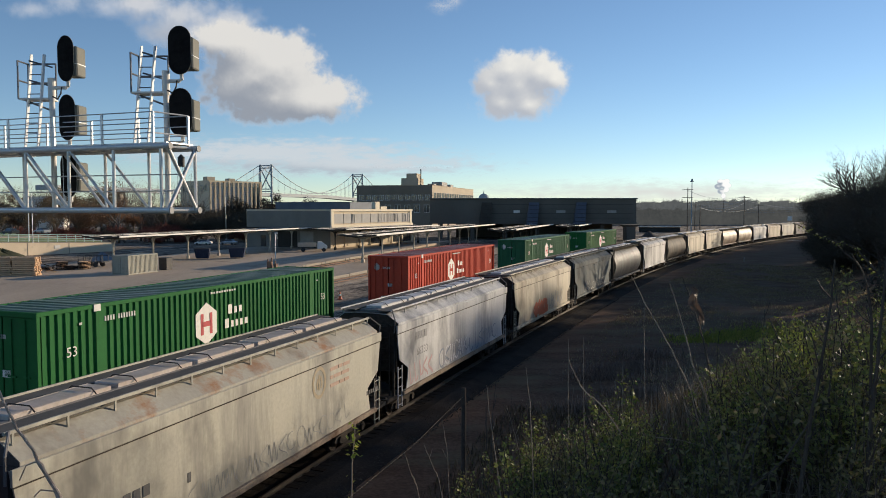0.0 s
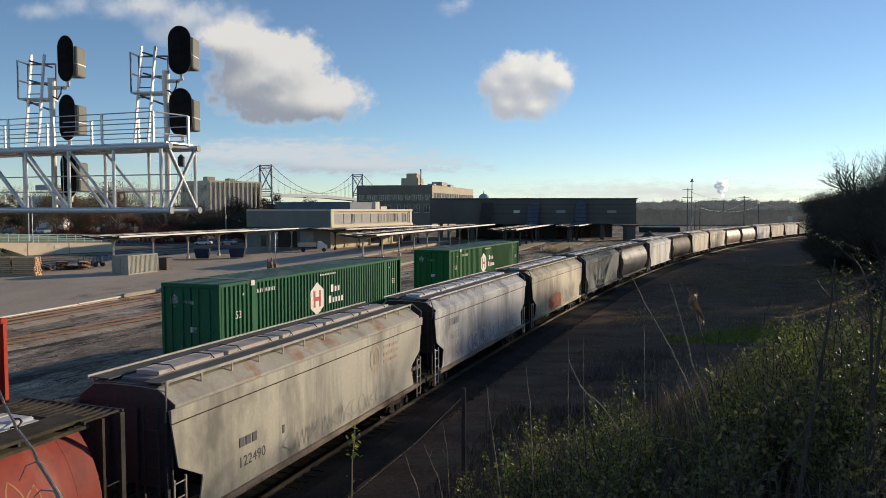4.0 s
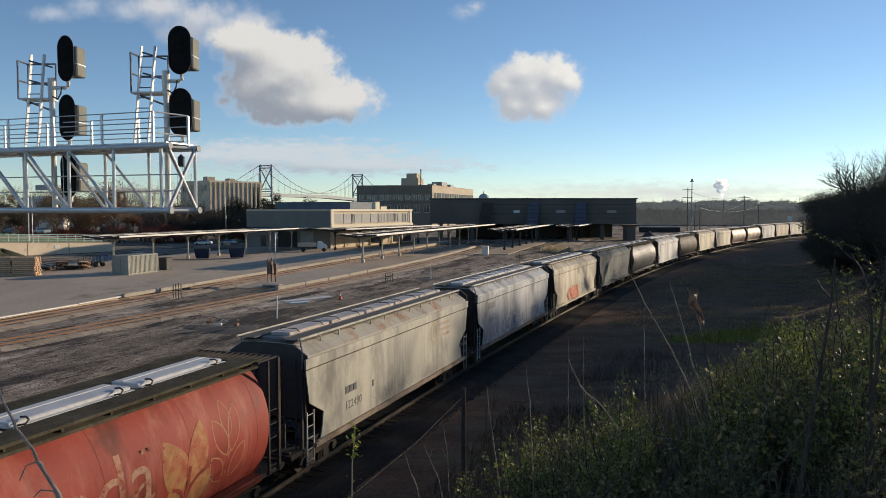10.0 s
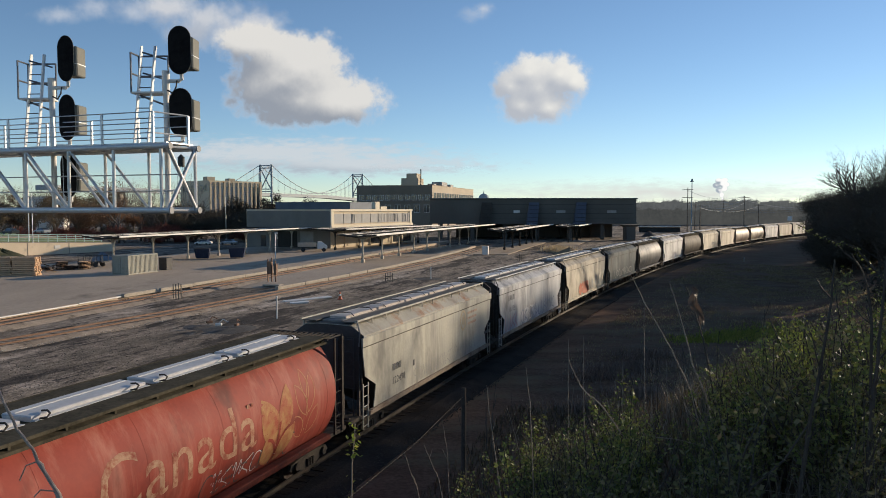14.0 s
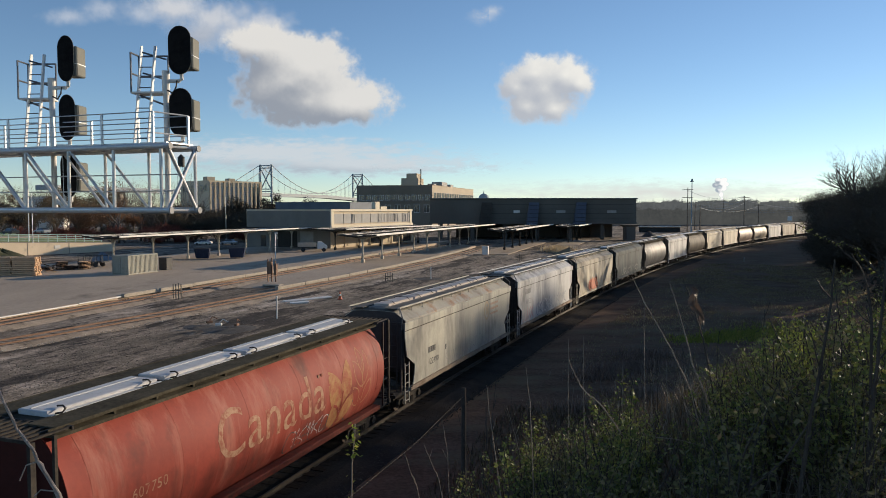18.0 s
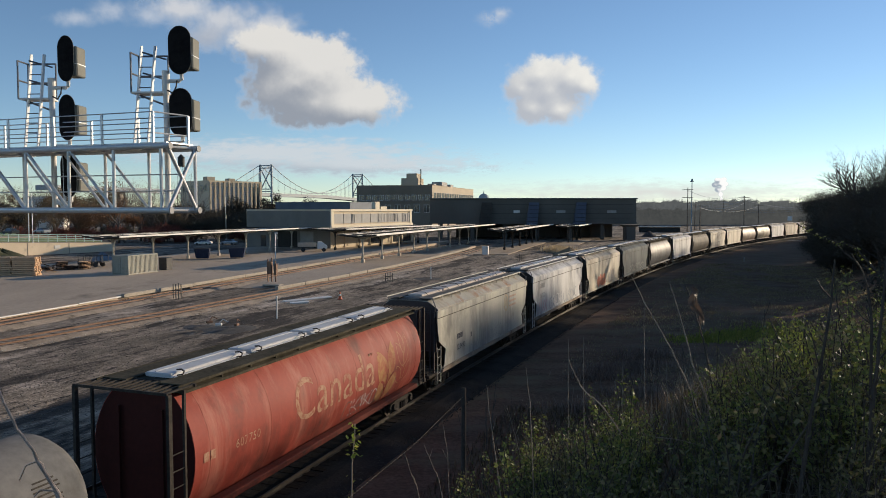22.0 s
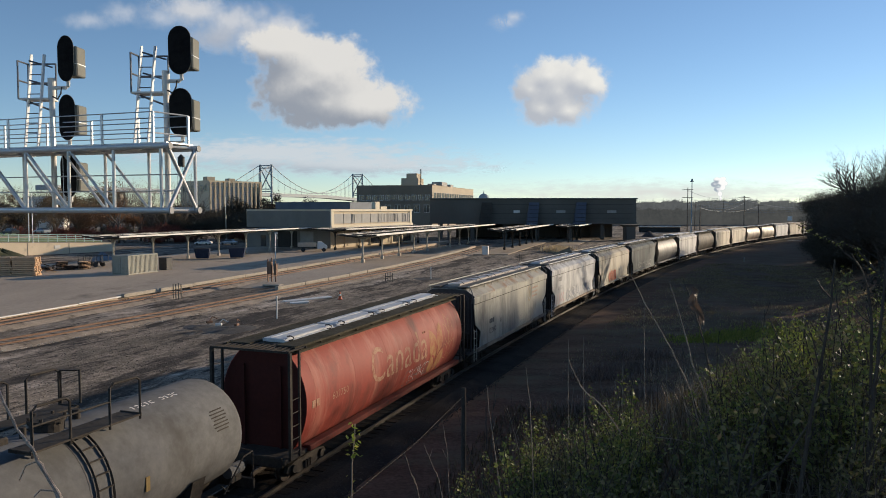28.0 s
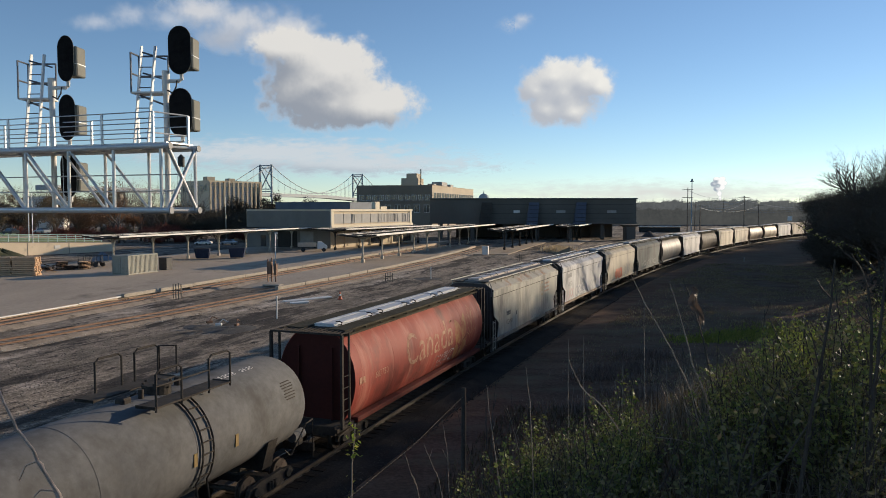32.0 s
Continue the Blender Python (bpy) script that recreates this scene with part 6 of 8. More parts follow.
for s in (-1, 1):
    for z in (1.15, 1.45, 1.75):
        part("stake_board", Mesh().box((s * 1.02, -0.9, z), (0.05, 3.8, 0.2)), PALEMARK, truck_)
    for y in (2.5, -1.7):
        part("wheel", Mesh().disc((s * 0.85, y, 0.4), 0.4, 0.26, "x", 18), BLACK, truck_)
    part("headlamp", Mesh().disc((s * 0.7, 3.2, 0.95), 0.12, 0.06, "y", 12), WHITEPAINT, truck_)

# ---- yard fixtures ----
def lamp_post(x, y, z0, tall, label, head=True):
    p = thing("lamp_post", pose(x, y, z0), label, "lamp post", "posts in the yard")
    part("pole", Mesh().tube((0, 0, -0.3), (0, 0, tall), 0.09, 0.06, n=8), GALV, p)
    if head:
        part("lamp_head", Mesh().box((0.15, 0, tall), (0.6, 0.3, 0.18), bevel=0.05).bend([(0, 0, tall - 0.4), (0.25, 0, tall - 0.35), (0.3, 0, tall - 0.9)], 0.06), GALV, p)
    return p


lamp_post(-26.6, 116.5, 0.12, 5.0, "thin grey lamp post on the platform")
lamp_post(-79.0, 141.5, 2.7, 9.5, "grey street lamp post on the lawn", False)
lamp_post(-84.5, 150, 2.7, 9.0, "grey street lamp post on the lawn", False)
lamp_post(-60.5, 205, -0.3, 13.0, "tall grey pole behind the yard", False)
sig = thing("signal_cabinet", pose(-20.6, 88, -0.3, 0, 0, -15), "rusty relay cabinets on posts in the yard", "cabinet")
part("base_slab", Mesh().box((0.2, 0, 0.1), (2.2, 1.2, 0.24), bevel=0.04), CONCRETE, sig)
for x, h in ((-0.45, 2.7), (0.05, 2.9), (0.55, 2.5)):
    part("cabinet_post", Mesh().box((x, 0, 0.5 + h / 2), (0.12, 0.12, h)), RUST, sig)
part("cabinet_box", Mesh().box((-0.2, 0, 2.2), (0.55, 0.5, 1.5), bevel=0.03), RUST, sig)
part("cabinet_box", Mesh().box((0.5, 0.1, 2.0), (0.35, 0.4, 1.3), bevel=0.03), RUST, sig)
for x0, y0, n, tall in ((-27.4, 75.4, 4, 1.5), (-6.9, 93.4, 4, 1.1), (13.5, 131, 4, 1.2)):
    fr = thing("switch_stand", pose(x0, y0, -0.3, 0, 0, -18), "row of short dark steel posts beside the track", "switch stand", "switch stands")
    for k in range(n):
        part("post", Mesh().box((-0.45 + k * 0.32, 0, tall / 2), (0.08, 0.08, tall * (1.2 if k == 2 else 1))), BLACK, fr)
    part("cross_bar", Mesh().box((0.0, 0, tall * 0.55), (1.1, 0.07, 0.08)), BLACK, fr)
for x0, y0, tall, mat in ((-14.1, 62.1, 1.75, WHITEPAINT), (-1.6, 97, 1.5, WHITEPAINT)):
    solid("marker_post", Mesh().tube((0, 0, -0.2), (0, 0, tall), 0.07, 0.055, n=8).box((0, 0, tall), (0.16, 0.16, 0.1)), mat, "short pale marker post in the gravel", "marker post", "marker posts", m=pose(x0, y0, -0.3))
cone = thing("traffic_cone", pose(-10.6, 75.4, height(-10.6, 75.4)), "orange traffic cone with a white band in the gravel", "traffic cone")
part("cone_base", Mesh().box((0, 0, 0.03), (0.5, 0.5, 0.06), bevel=0.02), ORANGE, cone)
part("cone_body", Mesh().tube((0, 0, 0.05), (0, 0, 0.8), 0.19, 0.04, n=14), ORANGE, cone)
part("cone_band", Mesh().tube((0, 0, 0.38), (0, 0, 0.58), 0.127, 0.088, n=14), WHITEPAINT, cone, "white reflective band")
solid("field_marker", Mesh().box((0, 0, 0.3), (0.22, 0.2, 0.9), bevel=0.03), CONCRETE, "short pale concrete marker in the dark field", "marker post", m=pose(53.3, 130, height(53.3, 130), 0, 0, -30))
solid("white_cabinet", Mesh().box((0, 0, 0.85), (1.2, 0.9, 1.7), bevel=0.04).box((0, -0.46, 0.9), (0.9, 0.03, 1.3)), WHITEPAINT, "white equipment cabinet in the yard", "cabinet", m=pose(8.6, 149, -0.3, 0, 0, -15))


def heap(x, y, w, h, mat, label, seed):
    m = Mesh()
    rings = []
    for k in range(6):
        f = k / 5
        ring = []
        for i in range(16):
            a = math.tau * i / 16
            r = w / 2 * (1 - f) ** 0.8 * (1 + 0.25 * noise.noise(Vector((math.cos(a) * 1.5, math.sin(a) * 1.5, seed + f * 2)))) + 0.05
            ring.append((r * math.cos(a), r * math.sin(a), -0.2 + h * f * (1 + 0.12 * math.sin(a * 3))))
        rings.append(ring)
    return solid("debris_mound", m.loft(rings), mat, label, "mound", "mounds in the yard", m=pose(x, y, height(x, y) + 0.16))


heap(69.5, 248, 5.5, 2.0, HEAP, "dark heap of spoil far down the yard", 1)
BRUSH = surface("dead_brush", (0.16, 0.115, 0.065), (0.30, 0.22, 0.13), 0.95, grain=5, patch=1, bump=1.0, bump_scale=4)
heap(25.5, 148, 6.5, 1.5, BRUSH, "low heap of rubble and dead brush", 2)
heap(-16.5, 56.5, 4.6, 0.2, HEAP, "dark patch of burnt debris", 3)
heap(-19.3, 57.5, 3.4, 0.16, HEAP, "dark patch of burnt debris", 4)
heap(-37.5, 67, 4.0, 0.16, HEAP, "dark patch of debris in the gravel", 5)
heap(-2.0, 98, 4.6, 0.2, HEAP, "dark patch of debris in the gravel", 6)
TARP = surface("pale_blue_tarp", (0.13, 0.16, 0.195), (0.20, 0.235, 0.27), 0.7, grain=3, patch=1, bump=0.4, bump_scale=3)
heap(-60, 129, 5.0, 1.7, TARP, "pile under a pale blue tarpaulin", 7)
heap(-74, 123, 11, 2.6, surface("rough_grass", (0.05, 0.055, 0.026), (0.095, 0.09, 0.045), 0.95, grain=4, patch=0.8, bump=1.0, bump_scale=5), "grassy mound behind the timber", 8)
for k, (x, y) in enumerate(((-17.2, 56.0), (-18.3, 57.2), (-15.8, 55.9))):
    solid("scrap_piece", Mesh().box((0, 0, 0.12), (0.5, 0.25, 0.2), bevel=0.04).bend([(0, 0, 0.2), (0.3, 0.1, 0.5), (0.7, 0.1, 0.3)], 0.04), WHITEPAINT if k == 0 else RUST, "scrap lying in the gravel", "scrap", "scrap pieces", m=pose(x, y, -0.05, 0, 0, 40 * k))

for k, (x, y, w, rz) in enumerate(((-14.9, 74.2, 1.7, -62), (-13.2, 76.0, 2.2, -55), (-14.2, 72.4, 1.2, -70))):
    solid("broken_slab", Mesh().box((0, 0, 0), (1.0, 1.5 * w, 0.14), bevel=0.03), WHITEPAINT, "broken pale concrete slab lying in the gravel", "slab", "broken slabs", m=pose(x, y, height(x, y) + 0.05, 2, 0, rz))
# ---- poles and wires ----
def utility_pole(x, y, tall, arms, label):
    p = thing("utility_pole", pose(x, y, -0.4, 0, 0, -25), label, "utility pole", "utility poles")
    part("pole", Mesh().tube((0, 0, 0), (0, 0, tall), 0.22, 0.14, n=8), BARK, p)
    for k in range(arms):
        part("cross_arm", Mesh().box((0, 0, tall - 0.8 - k * 3.2), (4.2, 0.16, 0.2)), BARK, p)
    return p


POLES = [(98.3, 296, 18.0, 2), (126, 308, 15.0, 1), (113, 330, 12, 1), (150, 350, 12, 1), (95, 272, 11, 1), (178, 340, 12, 1), (62, 240, 10.5, 1), (160, 420, 15, 1)]
for x, y, tall, arms in POLES:
    utility_pole(x, y, tall, arms, "dark wooden utility pole with cross-arms")
flood = thing("floodlight_mast", pose(100.6, 298, -0.4), "tall floodlight mast far down the yard", "mast")
part("mast_pole", Mesh().tube((0, 0, 0), (0, 0, 20.5), 0.3, 0.16, n=8), FARSTEEL, flood)
part("lamp_ring", Mesh().box((0, 0, 20.6), (1.5, 0.4, 0.4), bevel=0.1).box((0, 0, 21.2), (0.7, 0.5, 0.9), bevel=0.1), FARSTEEL, flood)
for k, (a, b, z0, z1) in enumerate(((0, 1, 11.0, 11.5), (0, 1, 12.2, 12.6), (0, 1, 13.5, 13.8), (0, 1, 16.5, 14.4), (4, 1, 9.5, 11.6), (4, 3, 9.5, 10.5), (2, 5, 10.5, 10.8), (2, 5, 9.6, 9.8), (1, 7, 13.8, 14.0), (1, 5, 12.8, 10.9))):
    p0, p1 = Vector((POLES[a][0], POLES[a][1], z0)), Vector((POLES[b][0], POLES[b][1], z1))
    solid("overhead_wire", Mesh().bend([p0 + (p1 - p0) * (i / 10) - Vector((0, 0, 4 * 2.2 * (i / 10) * (1 - i / 10))) for i in range(11)], 0.045, 4), FARSTEEL, "sagging overhead wire between two poles", "wire", "overhead wires")
shed = block("far_shed", pose(80, 300, 0, 0, 0, -14), (16, 6), -0.3, 1.5, DARKROOF, "low dark shed far down the yard")
part("roof_edge", Mesh().box((8, -0.3, 2.0), (16.6, 0.4, 0.28)), WHITEPAINT, shed)
solid("white_sign", Mesh().box((0, 0, 5.6), (1.5, 0.3, 1.7), bevel=0.04).tube((0, 0, -0.5), (0, 0, 4.5), 0.15), WHITEPAINT, "white square board on a post beyond the train", "sign", m=pose(123.5, 262, 0, 0, 0, -25))

# ---- far left: mill building, water tank ----
mill = block("tan_mill", Matrix.Translation((-127, 400, 0)) @ Matrix.Rotation(0.85, 4, "Z"), (34, 30), -0.3, 24.5, TANWALL, "long tan industrial building behind trees")
for k in range(12):
    part("pier", Mesh().box((0.8 + k * 2.9, -0.25, 11.8), (0.7, 0.5, 24.2)), TANWALL, mill)
    if k < 11:
        part("tall_window", Mesh().box((2.25 + k * 2.9, -0.03, 13.0), (1.4, 0.08, 17.0)), PANEL if k < 9 else GLASS, mill)
for k in range(6):
    window(mill, "x", 3.5 + k * 4.4, 20.5, 2.8, 3.0, PANEL, 2)
part("roof_hut", Mesh().box((5, 8, 25.6), (5, 4, 2.6), bevel=0.05), BRICK, mill)
part("roof_hut", Mesh().box((17, 6, 25.2), (4, 4, 2.0), bevel=0.05), BRICK, mill)
tank_tower = thing("water_tank", pose(-106.3, 300, -0.4), "dark water tank on legs behind the trees", "water tank")
part("drum", Mesh().tube((0, 0, 26.6), (0, 0, 30.2), 1.35, n=16), BLACK, tank_tower)
part("drum_roof", Mesh().tube((0, 0, 30.2), (0, 0, 31.6), 1.5, 0.15, n=16), BLACK, tank_tower)
for s in (-1, 1):
    for q in (-1, 1):
        part("leg", Mesh().tube((s * 1.6, q * 1.6, 0), (s * 0.95, q * 0.95, 26.6), 0.12, n=6), BLACK, tank_tower)
block("pale_house", pose(-171, 300, 0, 0, 0, 12), (14, 12), -0.3, 14.0, WHITEPAINT, "pale house behind the trees")

# ---- the suspension bridge ----
bridge = thing("suspension_bridge", pose(0, 0, 0), "grey steel suspension bridge with two braced towers", "bridge")
T1, T2 = Vector((-228, 950, 0)), Vector((-139, 1200, 0))
way_ = (T2 - T1).normalized()
side_ = Vector((way_.y, -way_.x, 0))
DECK, TOP = 29.0, 66.0
for T in (T1, T2):
    for s in (-1, 1):
        p = T + side_ * s * 8.5
        part("tower_leg", Mesh().box((p.x, p.y, 33), (2.2, 2.2, 67)), FARSTEEL, bridge)
    for z0, z1 in ((DECK + 4, TOP - 4),):
        for s in (-1, 1):
            a, b = T + side_ * s * 8.5 + Vector((0, 0, z0)), T - side_ * s * 8.5 + Vector((0, 0, z1))
            part("tower_brace", Mesh().tube(a, b, 0.9, n=6), FARSTEEL, bridge)
    for z in (TOP - 1, TOP - 4, DECK + 6, DECK + 3):
        a, b = T + side_ * 8.5 + Vector((0, 0, z)), T - side_ * 8.5 + Vector((0, 0, z))
        part("tower_strut", Mesh().tube(a, b, 0.8, n=6), FARSTEEL, bridge)


def deck_z(p):
    return DECK - 4.5 * max(0.0, (p - T1).dot(way_) - 150) / 150


pts_d = [T1 + way_ * d for d in range(-340, 560, 20)]
m = Mesh()
m.loft([[(p + side_ * a + Vector((0, 0, deck_z(p) + z))) for a, z in ((-8, -3.5), (8, -3.5), (8, 0.8), (-8, 0.8))] for p in pts_d])
part("deck", m, FARSTEEL, bridge)
span = (T2 - T1).length
for s in (-1, 1):
    def cable_z(d):
        if d < 0:
            return TOP + (TOP - DECK) * d / 88.0
        if d > span:
            return TOP - (TOP - DECK) * (d - span) / 88.0
        return DECK + 3 + (TOP - DECK - 3) * (2 * d / span - 1) ** 2
    ds = [-88 + k * (span + 176) / 60 for k in range(61)]
    part("main_cable", Mesh().bend([T1 + way_ * d + side_ * s * 8.5 + Vector((0, 0, cable_z(d))) for d in ds], 0.5, 5), FARSTEEL, bridge)
    for d in ds[2:-2:2]:
        p = T1 + way_ * d + side_ * s * 8.5
        part("hanger", Mesh().tube(p + Vector((0, 0, deck_z(T1 + way_ * d))), p + Vector((0, 0, cable_z(d))), 0.16, n=4), FARSTEEL, bridge)
for d in (-120, -250, span + 110, span + 200):
    p = T1 + way_ * d
    part("pier", Mesh().box((p.x, p.y, 13), (3, 12, 26)), CONCRETE, bridge)
dome = thing("far_dome", pose(26, 470, 0), "small dark dome far beyond the concourse", "dome")
part("dome_drum", Mesh().tube((0, 0, 0), (0, 0, 15), 3.6, n=14), FARSTEEL, dome)
part("dome_cap", Mesh().loft([[(3.6 * math.cos(b) * math.cos(a), 3.6 * math.cos(b) * math.sin(a), 15 + 4 * math.sin(b)) for a in (math.tau * i / 14 for i in range(14))] for b in (radians(k * 14) for k in range(7))]).tube((0, 0, 18), (0, 0, 21), 0.4, 0.1), FARSTEEL, dome)
# parked cars beyond the wall
CARPAINTS = [WHITEPAINT, plain("silver_car", (0.4, 0.41, 0.42), 0.3, 0.3), plain("dark_car", (0.04, 0.045, 0.05), 0.3)]
for k, (x, y, rz) in enumerate(((-62, 190, 80), (-56, 192, 78), (-50, 195, 80), (-38, 200, 82), (-96, 176, 60), (-100, 170, 60), (-44, 198, 80))):
    z0 = 3.05 if k in (4, 5) else -0.36
    c = thing("parked_car", pose(x, y, z0, 0, 0, rz), ("white", "silver", "dark")[k % 3] + " parked car beyond the platforms", "car", "parked cars")
    part("body", Mesh().loft([[(-0.85, -2.1, 0.35), (0.85, -2.1, 0.35), (0.85, 2.1, 0.35), (-0.85, 2.1, 0.35)], [(-0.88, -2.15, 0.8), (0.88, -2.15, 0.8), (0.88, 2.15, 0.7), (-0.88, 2.15, 0.7)], [(-0.8, -1.9, 0.98), (0.8, -1.9, 0.98), (0.8, 1.2, 0.95), (-0.8, 1.2, 0.95)]]), CARPAINTS[k % 3], c)
    part("cabin", Mesh().loft([[(-0.78, -1.6, 0.95), (0.78, -1.6, 0.95), (0.78, 1.0, 0.95), (-0.78, 1.0, 0.95)], [(-0.62, -1.1, 1.42), (0.62, -1.1, 1.42), (0.62, 0.3, 1.42), (-0.62, 0.3, 1.42)]]), GLASS, c)
    for s in (-1, 1):
        for yy in (-1.3, 1.3):
            part("wheel", Mesh().disc((s * 0.8, yy, 0.31), 0.31, 0.2, "x", 14), BLACK, c)

# ---- trees and shrubs ----
LEAF_DARK = leaves_mat("dark_leaves", (0.070, 0.064, 0.052), (0.086, 0.077, 0.062), (0.105, 0.090, 0.071), 0.04, 0.0)
LEAF_RUST = leaves_mat("rust_leaves", (0.20, 0.10, 0.055), (0.27, 0.14, 0.07), (0.18, 0.12, 0.07))
LEAF_MIX = leaves_mat("autumn_leaves", (0.12, 0.10, 0.05), (0.20, 0.13, 0.07), (0.16, 0.11, 0.065))
# far foliage is lightened: the haze before it is painted into the leaf colours
LEAF_FAR = leaves_mat("far_foliage", (0.17, 0.158, 0.142), (0.21, 0.195, 0.175), (0.19, 0.172, 0.15), 0.02, 0.0)
LEAF_RED = leaves_mat("red_bush_leaves", (0.20, 0.06, 0.045), (0.27, 0.085, 0.06), (0.18, 0.09, 0.06))
DARKBARK = surface("dark_bark", (0.045, 0.038, 0.033), (0.085, 0.072, 0.062), 0.95, grain=14, patch=3, stretch=(4, 4, 1), bump=0.5, spec=0.1)
LEAF_GREEN = leaves_mat("shrub_leaves", (0.080, 0.105, 0.026), (0.15, 0.175, 0.038), (0.29, 0.275, 0.075), 0.3, 0.5)
LEAF_BRIGHT = leaves_mat("sunny_leaves", (0.16, 0.21, 0.04), (0.25, 0.29, 0.05), (0.36, 0.34, 0.08), 0.45)
LEAF_DULL = leaves_mat("dull_shrub_leaves", (0.095, 0.098, 0.040), (0.150, 0.145, 0.055), (0.21, 0.165, 0.085), 0.3, 0.4)
GRASS = leaves_mat("dry_grass_blades", (0.070, 0.050, 0.030), (0.120, 0.087, 0.050), (0.20, 0.15, 0.092))
GREENGRASS = leaves_mat("sunlit_green_grass_blades", (0.15, 0.18, 0.03), (0.25, 0.27, 0.05), (0.36, 0.34, 0.09))
LEAF_DEAD = leaves_mat("dead_leaf_tan", (0.11, 0.070, 0.052), (0.15, 0.10, 0.074), (0.20, 0.145, 0.11), 0.2)
STALK = surface("dry_stalk", (0.20, 0.15, 0.11), (0.32, 0.26, 0.20), 0.8, grain=30, patch=8)
DARKSTALK = surface("dark_stalk", (0.040, 0.031, 0.026), (0.08, 0.064, 0.052), 0.85, grain=30, patch=8)


def leaf(m, p, size, rng):
    """One small bent leaf of two triangles."""
    d = Vector((rng.uniform(-1, 1), rng.uniform(-1, 1), rng.uniform(-0.8, 0.5))).normalized()
    s = d.cross(Vector((rng.uniform(-1, 1), rng.uniform(-1, 1), rng.uniform(-1, 1)))).normalized()
    n = len(m.v)
    m.v += [tuple(p), tuple(p + d * size * 0.5 + s * size * 0.25), tuple(p + d * size), tuple(p + d * size * 0.5 - s * size * 0.25 + Vector((0, 0, size * 0.15)))]
    m.f.append((n, n + 1, n + 2, n + 3))


def branch(m, p, d, length, r, depth, rng, tips, spread_=0.6, kids=3):
    """A limb that forks; its tips are gathered for leaves."""
    pts, rs = [p], [r]
    q = p
    for i in range(3):
        d = (d + Vector((rng.uniform(-1, 1), rng.uniform(-1, 1), rng.uniform(-0.4, 0.7))) * 0.16).normalized()
        q = q + d * length / 3
        pts.append(q)
        rs.append(r * (1 - 0.2 * (i + 1)))
    m.bend(pts, rs, 3 if depth < 2 else 5 if depth < 3 else 7)
    if depth == 0:
        tips.append((q, d))
        return
    for k in range(kids):
        t = rng.uniform(0.45, 1.0)
        base = pts[1] + (pts[3] - pts[1]) * t
        e = (d + Vector((rng.uniform(-1, 1), rng.uniform(-1, 1), rng.uniform(-0.5, 0.8))) * spread_).normalized()
        branch(m, base, e, length * rng.uniform(0.55, 0.8), r * 0.5, depth - 1, rng, tips, spread_, kids)
    tips.append((q, d))


def tree(name, seed, tall, label, leaf_mat=None, per_tip=8, leaf_size=0.3, depth=3, kids=4, trunk_r=0.22, spread_=0.65, low=0.28, category="tree", group="", bark=None):
    rng = random.Random(seed)
    t = thing(name, Matrix(), label, category, group)
    m, tips = Mesh(), []
    top = tall * low
    m.bend([(0, 0, -0.5), (rng.uniform(-.1, .1), rng.uniform(-.1, .1), top * 0.5), (rng.uniform(-.2, .2), rng.uniform(-.2, .2), top)], (trunk_r * 1.25, trunk_r, trunk_r * 0.9), 8)
    for k in range(kids + 1):
        a = rng.uniform(0, math.tau)
        up = 1.6 if k == 0 else rng.uniform(0.5, 1.4)
        d = Vector((math.cos(a), math.sin(a), up)).normalized()
        branch(m, Vector((0, 0, top * rng.uniform(0.75, 1.0))), d, (tall - top) * (0.52 if k == 0 else rng.uniform(0.34, 0.48)), trunk_r * 0.55, depth, rng, tips, spread_, kids)
    part("trunk", m, bark or BARK, t, "dark forking trunk and limbs")
    if leaf_mat:
        c = Mesh()
        for p, d in tips:
            for _ in range(per_tip):
                q = p + Vector((rng.gauss(0, 0.42), rng.gauss(0, 0.42), rng.gauss(0, 0.36)))
                leaf(c, q, leaf_size * rng.uniform(0.6, 1.4), rng)
        part("crown", c, leaf_mat, t, "crown of small ragged leaves")
    return t


def crown_top(t):
    return max(v.co.z for ob in t.children for v in ob.data.vertices)


def plant(kinds, spots, seed, lo=0.85, hi=1.15, clear=-1.0, cap=None):
    """clear: least x / y, which keeps the crowns back from the track; cap: how far above the eye's level the tops reach, as a tangent."""
    rng = random.Random(seed)
    for x, y in spots:
        x = max(x, clear * y)
        k = rng.choice(kinds)
        s = rng.uniform(lo, hi)
        if cap is not None:
            s = min(s, (EYE + cap * rng.uniform(0.3, 1.35) * y - height(x, y)) / crown_top(k))
        made = copy_thing(k, Matrix.Translation((x, y, height(x, y))) @ Matrix.Rotation(rng.uniform(0, 6.28), 4, "Z"))
        made.scale = (s, s, s)


WOOD = "trees on the bank beside the tracks"
bare = [tree("bare_tree", 11 + i, 10.5 + i, "bare grey-brown tree with thin twigs", None, depth=4, kids=4, trunk_r=0.15, spread_=0.46, group=WOOD, bark=DARKBARK) for i in range(2)]
leafy = [tree("leafy_tree", 31 + i, 7.6 + i, "dark half-bare tree on the bank", LEAF_DARK, 10, 0.2, 3, 4, 0.16, low=0.2, group=WOOD, bark=DARKBARK) for i in range(3)]
thicket = [tree("thicket_bush", 51 + i, 4.6 + 0.6 * i, "dense dark bush at the edge of the wood", LEAF_DARK, 17, 0.2, 3, 4, 0.09, 0.9, low=0.08, category="bush", group=WOOD, bark=DARKBARK) for i in range(3)]
twiggy = [tree("half_bare_tree", 61 + i, 13.0 + i, "tall half-bare tree with fine dark twigs", LEAF_DARK, 1, 0.12, 4, 4, 0.24, 0.7, low=0.16, group=WOOD, bark=DARKBARK) for i in range(2)]
